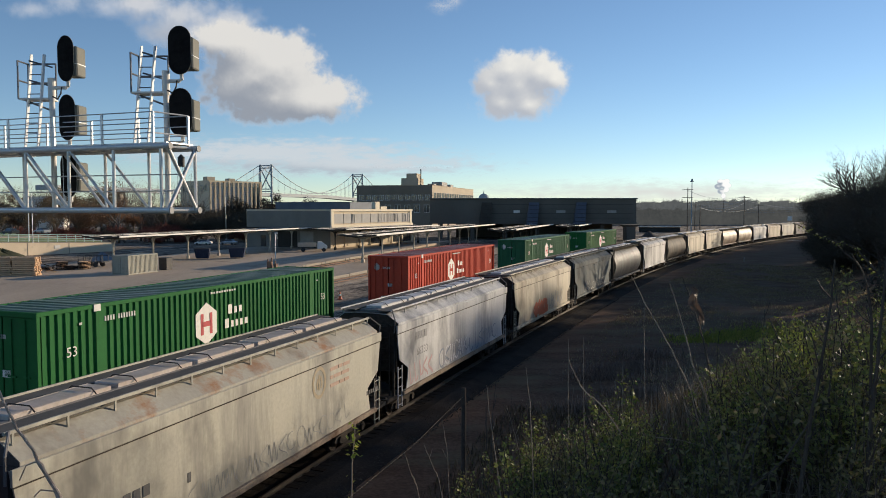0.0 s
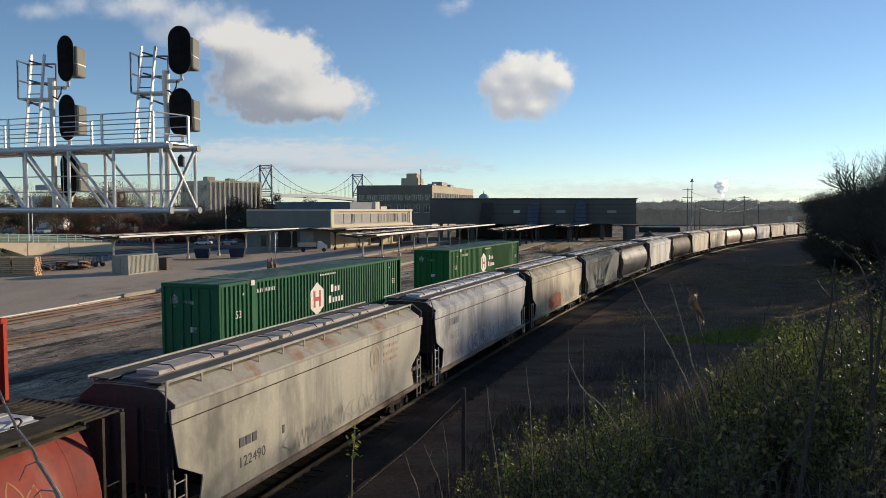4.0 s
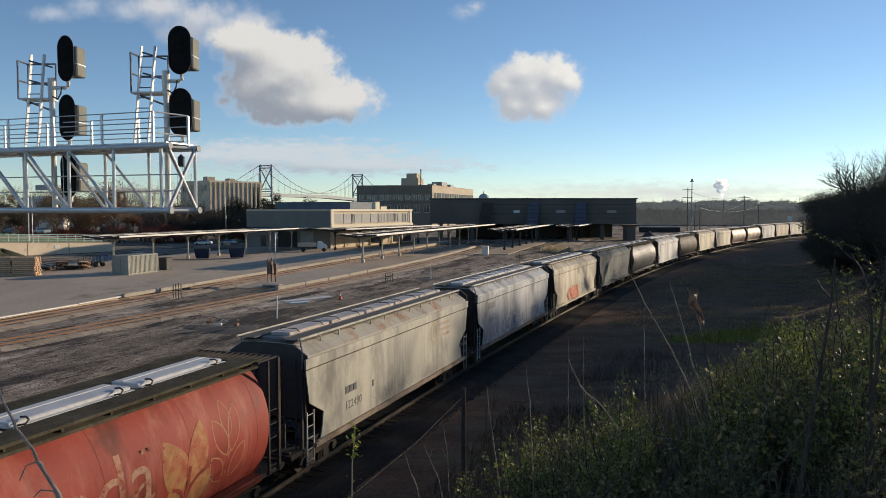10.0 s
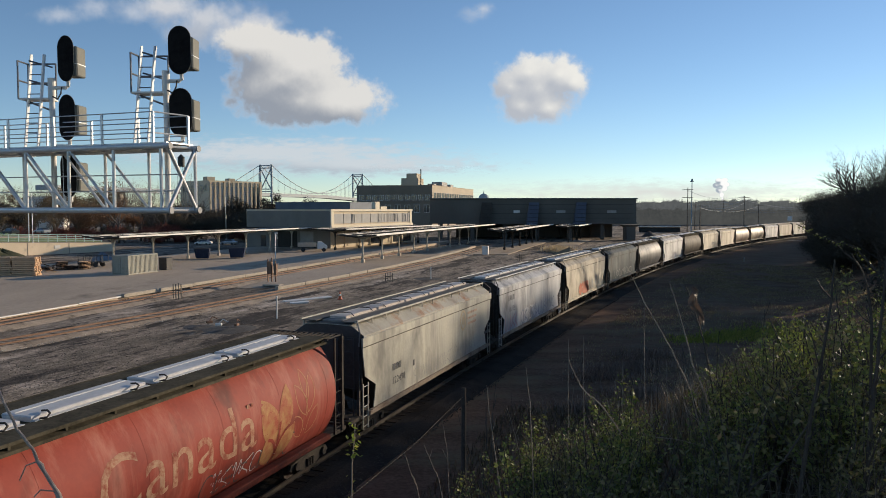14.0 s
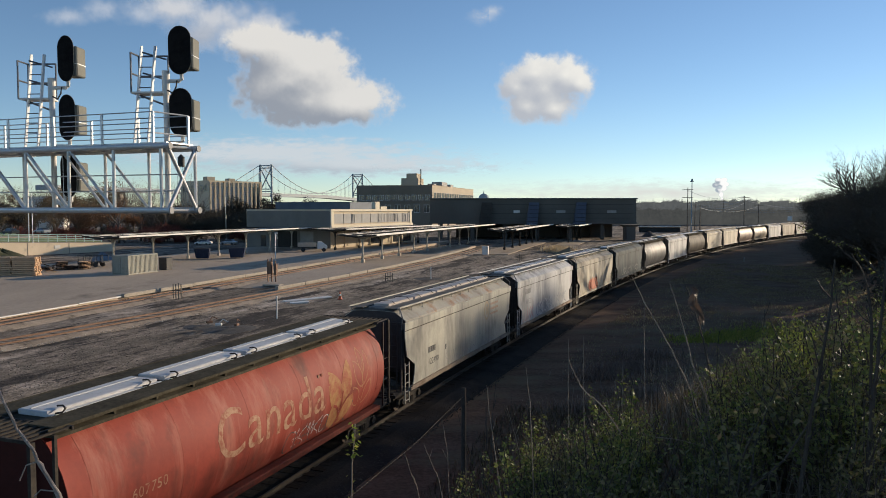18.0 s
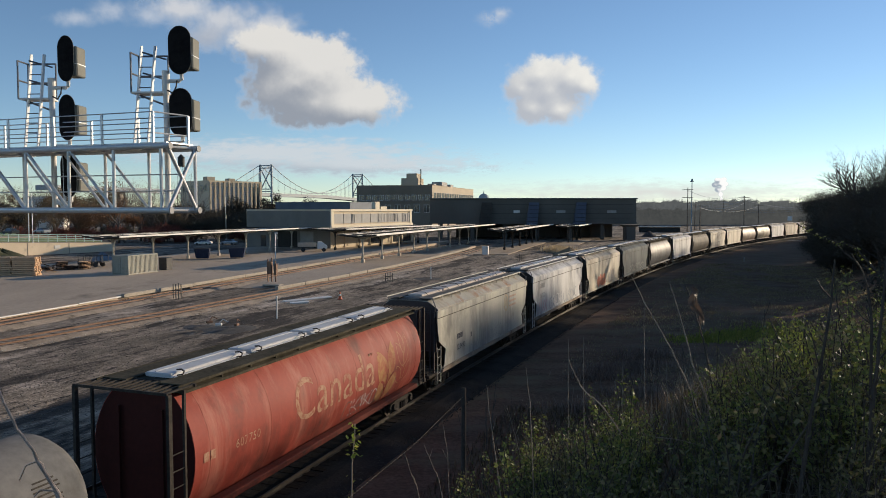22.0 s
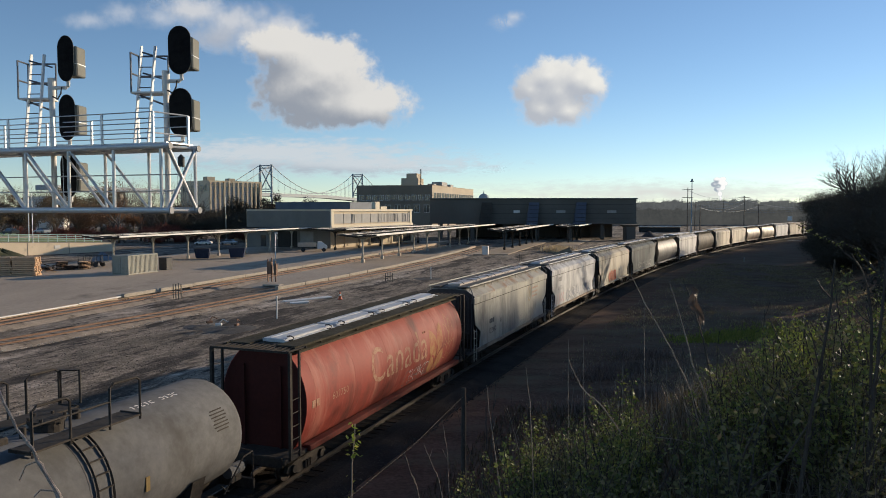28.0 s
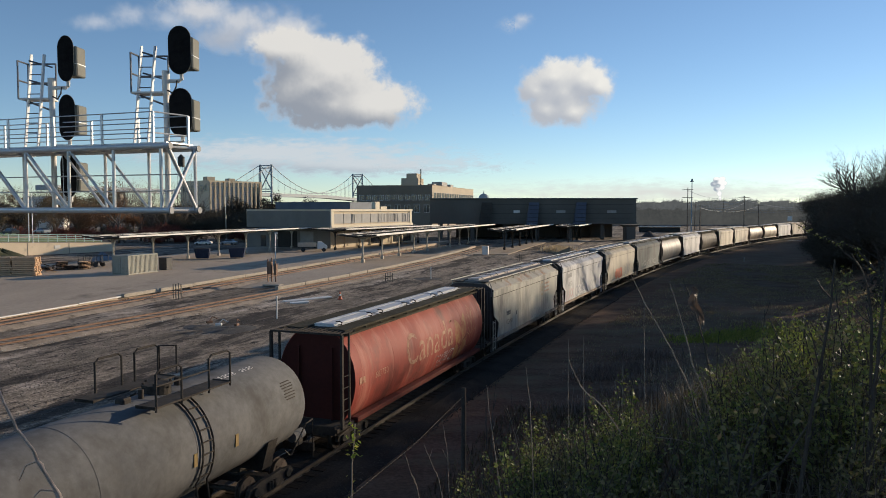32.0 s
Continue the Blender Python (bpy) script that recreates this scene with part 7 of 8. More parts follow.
dense = [tree("half_bare_tree", 64 + i, 12.5, "tall half-bare tree with dense dark twigs", LEAF_DARK, 9, 0.13, 4, 4, 0.26, 0.62, low=0.16, group=WOOD, bark=DARKBARK) for i in range(2)]
for i, t_ in enumerate(dense):
    t_.matrix_basis = Matrix.Translation((60.0 + 6 * i, 86 + 5 * i, height(60.0 + 6 * i, 86 + 5 * i))) @ Matrix.Scale(0.9, 4)
big_bare = tree("bare_tree", 67, 13.0, "large bare tree with spreading dark limbs", None, depth=4, kids=3, trunk_r=0.46, spread_=0.55, low=0.50, group=WOOD, bark=DARKBARK)
big_bare.matrix_basis = Matrix.Translation((57.4, 100.5, height(57.4, 100.5))) @ Matrix.Scale(16.6 / crown_top(big_bare), 4)
rngw = random.Random(5)


def wood_spots(n, s0, s1, d0, d1):
    out = []
    for _ in range(n):
        s, d = rngw.uniform(s0, s1), rngw.uniform(d0, d1)
        p, _t = line(s, d)
        out.append((p.x, p.y))
    return out


WOOD_SPOTS = [("thicket", 20, 112, 160, 26, 32, 0.8, 1.1), ("thicket", 40, 125, 265, 21, 27, 0.9, 1.2), ("leafy", 8, 70, 130, 30, 40, 0.75, 0.95), ("leafy", 30, 262, 345, 20, 32, 1.2, 1.5), ("leafy", 34, 138, 265, 23, 36, 1.2, 1.5), ("bare", 14, 90, 250, 28, 40, 0.9, 1.15),
              ("leafy", 4, 48, 64, 34, 46, 0.7, 0.9), ("thicket", 22, 46, 64, 25.5, 38, 0.9, 1.15), ("thicket", 6, 5, 45, 27, 38, 0.8, 1.0), ("bare", 10, 5, 60, 26, 40, 0.8, 1.0)]
for kind, n, s0, s1, d0, d1, k0, k1 in WOOD_SPOTS:
    plant({"thicket": thicket, "leafy": leafy, "bare": bare}[kind], wood_spots(n, s0, s1, d0, d1), n + int(s0), k0, k1, (-1.0 if s1 < 66 else 0.532 if kind == "thicket" else 0.556), {"thicket": 0.020, "leafy": 0.028, "bare": 0.075}[kind] if s1 > 66 else None)
plant(bare, [(52, 90), (58, 104), (50, 84)], 77, 0.95, 1.1, 0.58, 0.085)
plant(leafy, [(53, 100), (56.5, 104), (59, 101), (62, 108)], 76, 0.95, 1.1, 0.56, 0.021)
plant(twiggy, [(48.4, 80), (53.5, 88)], 79, 0.90, 0.98, 0.605, 0.092)
shade_spots = []
for s_, d_ in ((112, 26), (117, 28), (122, 26), (127, 28.5), (132, 27), (137, 29)):
    p, _t = line(s_, d_)
    shade_spots.append((p.x, p.y))
tall_spots = []
for i in range(14):
    p, _t = line(136 + 5 * i, 24 + 3 * (i % 2))
    tall_spots.append((p.x, p.y))
plant(leafy, [(54, 96), (57, 100), (60, 104), (55.5, 93), (61, 108)], 91, 1.0, 1.15, 0.562, 0.021)
plant(leafy, tall_spots, 80, 1.1, 1.3, 0.555, 0.024)
plant(leafy, shade_spots, 78, 0.95, 1.1, 0.56, 0.030)
plant(leafy, [(52.5, 100), (55.5, 104), (58.0, 109), (54.0, 101)], 95, 1.0, 1.2, 0.541, 0.022)
plant(thicket, [(51.0, 96), (53.0, 98), (55.5, 100), (53.5, 94), (57.5, 101)], 96, 0.6, 0.8)
# beyond the curve, where the train goes out of sight
for i in range(9):
    y = 322 + 5 * (i % 4)
    x = (0.508 + 0.0045 * i) * y
    k_ = leafy[i % 3]
    made = copy_thing(k_, Matrix.Translation((x, y, height(x, y))) @ Matrix.Rotation(2.3 * i, 4, "Z"))
    s_ = (EYE + (0.018, 0.027, 0.022, 0.030, 0.025)[i % 5] * y - height(x, y)) / crown_top(k_)
    made.scale = (s_, s_, s_)
side_spots = []
for s_, d_ in ((52, 34), (60, 32)):
    p, _t = line(s_, d_)
    side_spots.append((p.x, p.y))
plant(twiggy, side_spots, 93, 0.7, 0.8)
# tall close-grown trees whose shade falls across the train
for i, (s_, d_, top_) in enumerate(((87.5, 30, 15.2), (90, 33, 16.6), (92.5, 30.5, 16.8), (95, 34, 16.4), (97, 31, 15.4), (53.5, 32, 13.6), (59, 30, 13.0), (63.5, 33, 13.0))):
    p, _t = line(s_, d_)
    made = copy_thing(dense[i % 2], Matrix.Translation((p.x, p.y, height(p.x, p.y))) @ Matrix.Rotation(2.1 * i, 4, "Z"))
    k_ = (top_ - height(p.x, p.y)) / crown_top(dense[i % 2])
    made.scale = (k_, k_, k_)
# the edge of the wood that keeps the low sun off the field
for i in range(19):
    p, _t = line(50 + 2.6 * i, 29.5 + 1.6 * (i % 2))
    k_ = leafy[i % 3]
    made = copy_thing(k_, Matrix.Translation((p.x, p.y, height(p.x, p.y))) @ Matrix.Rotation(1.7 * i, 4, "Z"))
    s_ = ((11.3 if i < 8 else 10.3) + rngw.uniform(-0.6, 0.6) - height(p.x, p.y)) / crown_top(k_)
    made.scale = (s_, s_, s_)
for t_ in bare + leafy + thicket + twiggy:
    p, _h = line(70 + 9 * (bare + leafy + thicket + twiggy).index(t_), 33)
    t_.matrix_basis = Matrix.Translation((p.x, p.y, height(p.x, p.y)))

# trees of the town, brown and rust, behind the yard
TOWN = "autumn trees of the town"
town_trees = [tree("town_tree", 71, 9, "rust-brown autumn tree behind the yard", LEAF_RUST, 16, 0.32, 3, 4, 0.2, low=0.14, group=TOWN), tree("town_tree", 72, 10, "dull brown half-bare town tree", LEAF_MIX, 8, 0.3, 3, 4, 0.22, low=0.2, group=TOWN),
              tree("town_tree", 73, 11, "bare grey town tree with thin twigs", None, depth=4, kids=3, trunk_r=0.2, group=TOWN), tree("town_tree", 74, 9, "dark green-brown tree behind the station", LEAF_DARK, 16, 0.34, 3, 4, 0.22, low=0.12, group=TOWN)]
town_bush = tree("red_bush", 75, 3.2, "dark red autumn bush above the wall", LEAF_RED, 10, 0.34, 2, 5, 0.08, 0.9, low=0.06, category="bush", group="bushes of the town")
rngt = random.Random(9)
spots = []
for k in range(17):
    y = rngt.uniform(236, 345)
    spots.append((rngt.uniform(-0.63, -0.28) * y, y))
plant(town_trees, spots, 3, 0.6, 1.5)
plant([town_trees[2], town_trees[1]], [(-100, 205), (-76, 214), (-122, 222), (-66, 226), (-113, 196)], 4, 0.7, 1.05)
rngb = random.Random(27)
backs = []
for k in range(24):
    y = rngb.uniform(262, 345)
    backs.append((rngb.uniform(-0.63, -0.36) * y, y))
plant([town_trees[2], town_trees[2], town_trees[1]], backs, 8, 1.35, 1.9)
bushes = []
for k in range(26):
    y = rngt.uniform(196, 250)
    bushes.append((rngt.uniform(-0.47, -0.27) * y, y))
plant([town_bush, town_trees[0], town_trees[3]], bushes[:14], 5, 0.28, 0.5)
plant([town_bush], bushes[14:], 6, 0.7, 1.3)
plant([town_trees[2]], [(-102, 205), (-94, 210), (-90, 204), (-84, 212), (-79, 208), (-76, 214)], 15, 1.35, 1.75)
plant([town_trees[1], town_trees[2]], [(-88, 214), (-110, 214), (-74, 220)], 16, 1.3, 1.6)
plant(thicket, [(-84 + 1.9 * k, 214 + 2.5 * (k % 2)) for k in range(16)], 17, 1.15, 1.45)
town_shrub = tree("red_bush", 77, 5.2, "broad rust-red autumn bush above the wall", LEAF_RED, 7, 0.30, 3, 4, 0.09, 0.95, low=0.05, category="bush", group="bushes of the town")
town_shrub.matrix_basis = Matrix.Translation((-103, 204, height(-103, 204)))
plant([town_shrub, town_shrub, town_trees[0]], [(-97, 203), (-92, 206), (-88, 203), (-108, 206), (-84, 207), (-79, 204), (-113, 203), (-75, 208), (-100, 207), (-118, 207)], 18, 0.85, 1.15)
town_bush.matrix_basis = Matrix.Translation((-96, 190, height(-96, 190)))
for i, (x, y) in enumerate(((-104, 240), (-92, 252), (-118, 262), (-80, 258))):
    town_trees[i].matrix_basis = Matrix.Translation((x, y, height(x, y)))
plant([town_trees[3]], [(-33, 240)], 12, 1.1, 1.3)
for x, y, top_ in ((-57.5, 232, 15.2), (-61, 238, 13.0), (-46.5, 240, 13.8), (-51.5, 236, 11.5), (-66, 236, 14.2)):
    made = copy_thing(town_trees[3], Matrix.Translation((x, y, height(x, y))) @ Matrix.Rotation(x, 4, "Z"))
    s_ = (top_ - height(x, y)) / crown_top(town_trees[3])
    made.scale = (s_ * 0.75, s_ * 0.75, s_)

# woods along the horizon: one mass of foliage
far = Mesh()
rngf = random.Random(4)
for y0, tall0 in ((470, 6.5), (600, 9.5), (755, 13.5)):
    rows_ = []
    for i in range(420):
        x = (-0.64 + 0.70 * i / 419) * y0
        h = tall0 * (1 + 0.22 * noise.noise(Vector((x * 0.03, y0, 0))) + 0.25 * noise.noise(Vector((x * 0.11, y0, 5))) + 0.07 * noise.noise(Vector((x * 0.4, y0, 9)))) * (0.25 if x < 0.02 * y0 else 1.0)
        z = height(x, y0)
        rows_.append([(x, y0 - 7, z - 1), (x, y0 - 4, z + h * 0.7), (x, y0, z + h), (x, y0 + 5, z - 1)])
    far.loft(rows_)
for k in range(1300):
    y = rngf.uniform(430, 760)
    x = rngf.uniform(-0.62, 0.06) * y
    if x < 0.02 * y and rngf.random() < 0.45:
        continue
    z0 = height(x, y)
    tall = rngf.uniform(8, 13) * (1 + 0.3 * noise.noise(Vector((x * 0.012, y * 0.012, 0))))
    for i in range(26):
        q = Vector((x + rngf.gauss(0, 3.4), y + rngf.gauss(0, 3), z0 + tall * (0.1 + 0.8 * rngf.random())))
        leaf(far, q, rngf.uniform(0.7, 1.7), rngf)
tagged(part("far_woods", far, LEAF_FAR, None, "distant brown-grey woods along the horizon"), "", "woods", kind="stuff")

# ---- foreground: shrubs, weeds and grass on the bank ----
SHRUBS = "leafy shrubs on the bank"


def shrub(seed, tall, wide, n_stem, n_leaf, mat, label, size=0.038):
    rng = random.Random(seed)
    t = thing("shrub", Matrix(), label, "shrub", SHRUBS)
    m, c = Mesh(), Mesh()
    for k in range(n_stem):
        a, w = rng.uniform(0, math.tau), rng.uniform(0.1, 1) ** 1.5 * wide
        h = tall * rng.uniform(0.4, 1.0)
        pts = [Vector((0.1 * math.cos(a), 0.1 * math.sin(a), -0.1))]
        for i in range(1, 6):
            f = i / 5
            pts.append(Vector((w * f ** 1.3 * math.cos(a) + rng.uniform(-.05, .05), w * f ** 1.3 * math.sin(a) + rng.uniform(-.05, .05), h * f)))
        m.bend(pts, [0.011 * (1 - 0.15 * i) for i in range(6)], 4)
        for _ in range(n_leaf):
            f = rng.uniform(0.0, 1.0) ** 0.7 * 5
            i = min(4, int(f))
            q = pts[i] + (pts[i + 1] - pts[i]) * (f - i) + Vector((rng.gauss(0, 0.03), rng.gauss(0, 0.03), rng.gauss(0, 0.03)))
            leaf(c, q, size * rng.uniform(0.6, 1.5), rng)
    part("stem", m, DARKSTALK, t, "thin dark stems")
    part("foliage", c, mat, t, "small yellow-green leaves")
    return t


green = [shrub(100 + i, 1.25 + 0.12 * i, 0.55, 13, 92, LEAF_GREEN, "yellow-green leafy shrub on the bank") for i in range(3)]
dull = [shrub(110 + i, 1.1 + 0.12 * i, 0.6, 13, 70, LEAF_DULL, "dull green shrub on the dark bank") for i in range(3)]
bright = [shrub(120 + i, 1.3, 0.5, 11, 60, LEAF_BRIGHT, "bright yellow-green shrub in the sun") for i in range(2)]
rngs = random.Random(21)
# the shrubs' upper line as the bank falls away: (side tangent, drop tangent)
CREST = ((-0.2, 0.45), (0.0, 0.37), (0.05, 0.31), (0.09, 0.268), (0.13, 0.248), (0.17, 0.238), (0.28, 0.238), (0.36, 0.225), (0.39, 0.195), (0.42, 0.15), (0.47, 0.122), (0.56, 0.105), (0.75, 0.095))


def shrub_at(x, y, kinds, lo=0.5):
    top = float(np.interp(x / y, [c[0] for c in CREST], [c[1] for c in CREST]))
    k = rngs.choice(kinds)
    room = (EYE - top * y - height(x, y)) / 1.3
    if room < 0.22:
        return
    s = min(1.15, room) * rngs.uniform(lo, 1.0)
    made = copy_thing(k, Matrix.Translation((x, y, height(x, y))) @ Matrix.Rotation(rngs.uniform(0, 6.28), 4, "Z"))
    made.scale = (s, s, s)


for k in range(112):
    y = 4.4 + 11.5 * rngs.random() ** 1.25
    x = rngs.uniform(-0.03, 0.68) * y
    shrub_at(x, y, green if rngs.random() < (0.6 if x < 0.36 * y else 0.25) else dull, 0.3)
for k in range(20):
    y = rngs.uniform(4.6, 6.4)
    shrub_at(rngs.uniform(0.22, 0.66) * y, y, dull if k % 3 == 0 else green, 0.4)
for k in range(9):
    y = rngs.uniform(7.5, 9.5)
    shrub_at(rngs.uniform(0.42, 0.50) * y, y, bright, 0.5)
for i, ob in enumerate(green + dull + bright):
    x, y = 2.3 + 0.42 * i, 6.1
    ob.matrix_basis = Matrix.Translation((x, y, height(x, y))) @ Matrix.Scale(0.68, 4)


def grass(name, n, place, mat, label, lo, hi, seed, wide=0.008):
    rng = random.Random(seed)
    m = Mesh()
    for _ in range(n):
        x, y = place(rng)
        z, h = height(x, y), rng.uniform(lo, hi)
        a, w = rng.uniform(0, math.tau), wide + 0.0006 * y
        lean = Vector((rng.uniform(-.4, .4), rng.uniform(-.4, .4), 1)) * h
        k = len(m.v)
        s = Vector((math.cos(a), math.sin(a), 0)) * w
        p = Vector((x, y, z - 0.03))
        m.v += [tuple(p - s), tuple(p + s), tuple(p + lean)]
        m.f.append((k, k + 1, k + 2))
    return tagged(part(name, m, mat, None, label), "", "grass", kind="stuff")


def bank_place(rng):
    y = 3.6 + 30 * rng.random() ** 1.9
    return X0 + 0.357 * y + rng.uniform(5.0, 19) / 0.925, y


def thicket_place(rng):
    y = 4.0 + 9 * rng.random() ** 1.3
    return rng.uniform(-0.05, 0.7) * y, y


def field_place(rng):
    while True:
        p, _t = line(30 + 110 * rng.random(), 5.0 + 21 * rng.random() ** 0.8)
        if noise.noise(Vector((p.x * 0.16, p.y * 0.09, 2))) + 0.5 * noise.noise(Vector((p.x * 0.6, p.y * 0.4, 7))) > rng.uniform(-0.45, 0.6):
            return p.x, p.y


def strip_place(rng):
    f = rng.random()
    x, y = 17.3 + 8.6 * f, 51.0 + 5.0 * f
    return x + rng.gauss(0, 1.2), y + rng.gauss(0, 0.6 + 0.9 * f)


def brush_place(rng):
    """Clumps of dead brush on the slope below the bank."""
    x, y = rng.choice(((10.2, 41.5), (11.6, 43.0), (8.6, 40.0), (13.0, 46.0), (6.5, 33.0), (9.5, 36.0)))
    return x + rng.gauss(0, 0.9), y + rng.gauss(0, 0.5)


def straw_place(rng):
    """A tall dry clump on the yard before the far platforms."""
    return 25.4 + rng.gauss(0, 1.5), 161 + rng.gauss(0, 3.0)


BRUSHBLADES = leaves_mat("dead_brush_blades", (0.16, 0.115, 0.09), (0.23, 0.17, 0.135), (0.30, 0.23, 0.185))
grass("dead_brush", 4200, brush_place, BRUSHBLADES, "low clumps of dead brush on the slope", 0.15, 0.6, 6, 0.004)
grass("bank_grass", 26000, bank_place, GRASS, "rough dry grass on the bank", 0.15, 0.5, 1)
grass("dry_straw", 900, straw_place, leaves_mat("straw_blades", (0.42, 0.33, 0.20), (0.52, 0.42, 0.27), (0.34, 0.26, 0.16)), "tan clump of dry straw grass beside the far platform", 0.4, 1.7, 9, 0.004)
STEMS = leaves_mat("dry_stems", (0.08, 0.066, 0.052), (0.13, 0.11, 0.088), (0.27, 0.23, 0.185), 0.1)
grass("dry_stems", 5500, thicket_place, STEMS, "tangle of thin dry stems on the bank", 0.25, 0.7, 4, 0.0012)
FIELDGRASS = leaves_mat("field_grass_blades", (0.19, 0.145, 0.07), (0.30, 0.235, 0.12), (0.40, 0.33, 0.19))
grass("field_grass", 42000, field_place, FIELDGRASS, "sparse dry grass on the dark field", 0.05, 0.2, 2)
# a sunlit strip: its light is put into the brighter blade colours
grass("green_grass", 4000, strip_place, GREENGRASS, "strip of greener grass on the field, sunlight put into its colour", 0.1, 0.35, 3)

WEEDS = "tall dry weed stalks"


def stalk(x, y, tip, sway, r=0.012, twigs=3, seed=0, mat=None):
    """A tall bare stem from the ground at (x, y) to tip, with short side twigs."""
    rng = random.Random(seed)
    t = thing("weed_stalk", Matrix(), "tall thin dry weed stalk on the bank", "weed", WEEDS)
    p0, p1 = Vector((x, y, height(x, y) - 0.1)), Vector(tip)
    pts = []
    for i in range(9):
        f = i / 8
        pts.append(p0 + (p1 - p0) * f + Vector((sway * math.sin(f * math.pi), 0, 0)) + Vector((rng.uniform(-.008, .008), 0, rng.uniform(-.008, .008))))
    part("stem", Mesh().bend(pts, [r * (1 - 0.09 * i) for i in range(9)], 5), mat or STALK, t)
    for k in range(twigs):
        m = Mesh()
        i = rng.randint(3, 7)
        e = pts[i] + Vector((rng.uniform(-.16, .16), rng.uniform(-.1, .1), rng.uniform(0.05, 0.22)))
        m.bend([pts[i], (pts[i] + e) / 2 + Vector((0, 0, -0.01)), e], (r * 0.5, r * 0.4, r * 0.25), 4)
        part("side_twig", m, mat or STALK, t)
    return t


# stalks that stand out against the field and the train, from the bank's edge
def weed(y, u0, u1, v1, sway, seed, r=0.010, twigs=3, mat=None):
    """u0, u1: sideways tangents of foot and tip at y metres ahead; v1: the tip's drop tangent."""
    return stalk(u0 * y, y, (u1 * y, y + 0.1, EYE - v1 * y), sway, r, twigs, seed, mat)


def curve_through(pts, n=4):
    """A smooth line through points."""
    out = []
    for i in range(len(pts) - 1):
        a, b, c, d = pts[max(i - 1, 0)], pts[i], pts[i + 1], pts[min(i + 2, len(pts) - 1)]
        for j in range(n):
            t = j / n
            out.append(0.5 * (2 * b + (c - a) * t + (2 * a - 5 * b + 4 * c - d) * t * t + (3 * b - a - 3 * c + d) * t ** 3))
    return out + [pts[-1]]


def bent_stalk(y, bends, r, twigs, seed, mat):
    """A dry stem that leans and bends on its way down to the ground; bends are (side tangent, drop tangent), the tip first."""
    rng = random.Random(seed)
    t = thing("weed_stalk", Matrix(), "tall thin bent weed stalk on the bank", "weed", WEEDS)
    pts = [Vector((u * y, y + 0.03 * i, EYE - v * y)) for i, (u, v) in enumerate(bends)]
    d = pts[-1] - pts[-2]
    reach = max(0.05, (pts[-1].z - height(pts[-1].x, pts[-1].y) + 0.1) / max(0.02, -d.z))
    foot = pts[-1] + Vector((d.x * min(reach, 3.0), 0, d.z * reach))
    fine = [p + Vector((rng.uniform(-.004, .004), 0, rng.uniform(-.004, .004))) for p in curve_through(pts + [foot], 5)]
    part("stem", Mesh().bend(fine, [r * (0.35 + 0.65 * min(1, 1.6 * i / len(fine))) for i in range(len(fine))], 5), mat, t)
    for k in range(twigs):
        i = rng.randint(1, len(fine) * 2 // 3)
        e = fine[i] + Vector((rng.uniform(-.14, .14), rng.uniform(-.08, .08), rng.uniform(0.05, 0.20)))
        part("side_twig", Mesh().bend([fine[i], (fine[i] + e) / 2 + Vector((0, 0, -0.012)), e], (r * 0.5, r * 0.4, r * 0.2), 4), mat, t)
    return t


bent_stalk(6.6, ((0.258, 0.092), (0.282, 0.137), (0.31, 0.183), (0.342, 0.245), (0.371, 0.313)), 0.0085, 1, 1, STALK)
bent_stalk(6.4, ((0.309, 0.099), (0.33, 0.16), (0.346, 0.214), (0.365, 0.255), (0.377, 0.295)), 0.009, 2, 2, STALK)
bent_stalk(6.2, ((0.327, 0.092), (0.335, 0.111), (0.354, 0.16), (0.364, 0.191), (0.376, 0.241), (0.389, 0.305)), 0.009, 1, 3, DARKSTALK)
bent_stalk(6.3, ((0.379, 0.166), (0.378, 0.232), (0.39, 0.311)), 0.007, 1, 4, DARKSTALK)
bent_stalk(6.1, ((0.393, 0.203), (0.385, 0.24), (0.389, 0.271), (0.402, 0.311)), 0.008, 2, 5, DARKSTALK)
bent_stalk(6.5, ((0.44, 0.137), (0.444, 0.214), (0.461, 0.277)), 0.008, 2, 6, DARKSTALK)
bent_stalk(6.0, ((0.446, 0.148), (0.476, 0.201), (0.508, 0.255), (0.54, 0.295)), 0.008, 1, 7, DARKSTALK)
bent_stalk(4.4, ((0.535, 0.069), (0.53, 0.165), (0.521, 0.255), (0.514, 0.319)), 0.013, 4, 8, DARKSTALK)
bent_stalk(4.5, ((0.556, 0.06), (0.581, 0.097), (0.595, 0.16), (0.601, 0.277)), 0.01, 4, 9, DARKSTALK)
bent_stalk(4.3, ((0.605, 0.053), (0.602, 0.187), (0.599, 0.295)), 0.014, 3, 10, DARKSTALK)
bent_stalk(6.4, ((0.497, 0.143), (0.497, 0.209), (0.508, 0.271)), 0.007, 2, 11, DARKSTALK)
bent_stalk(7.0, ((0.467, 0.216), (0.472, 0.271), (0.481, 0.327)), 0.007, 2, 12, DARKSTALK)
bent_stalk(6.4, ((0.172, 0.205), (0.182, 0.227), (0.199, 0.255), (0.233, 0.289)), 0.0075, 0, 13, STALK)
bent_stalk(7.4, ((0.193, 0.174), (0.194, 0.232), (0.196, 0.287)), 0.005, 0, 14, STALK)
bent_stalk(7.4, ((0.172, 0.177), (0.173, 0.24), (0.174, 0.303)), 0.005, 0, 15, STALK)
bent_stalk(7.2, ((0.114, 0.216), (0.119, 0.256), (0.122, 0.287)), 0.005, 0, 16, STALK)
bent_stalk(7.0, ((0.06, 0.242), (0.065, 0.287), (0.073, 0.343)), 0.006, 1, 17, STALK)
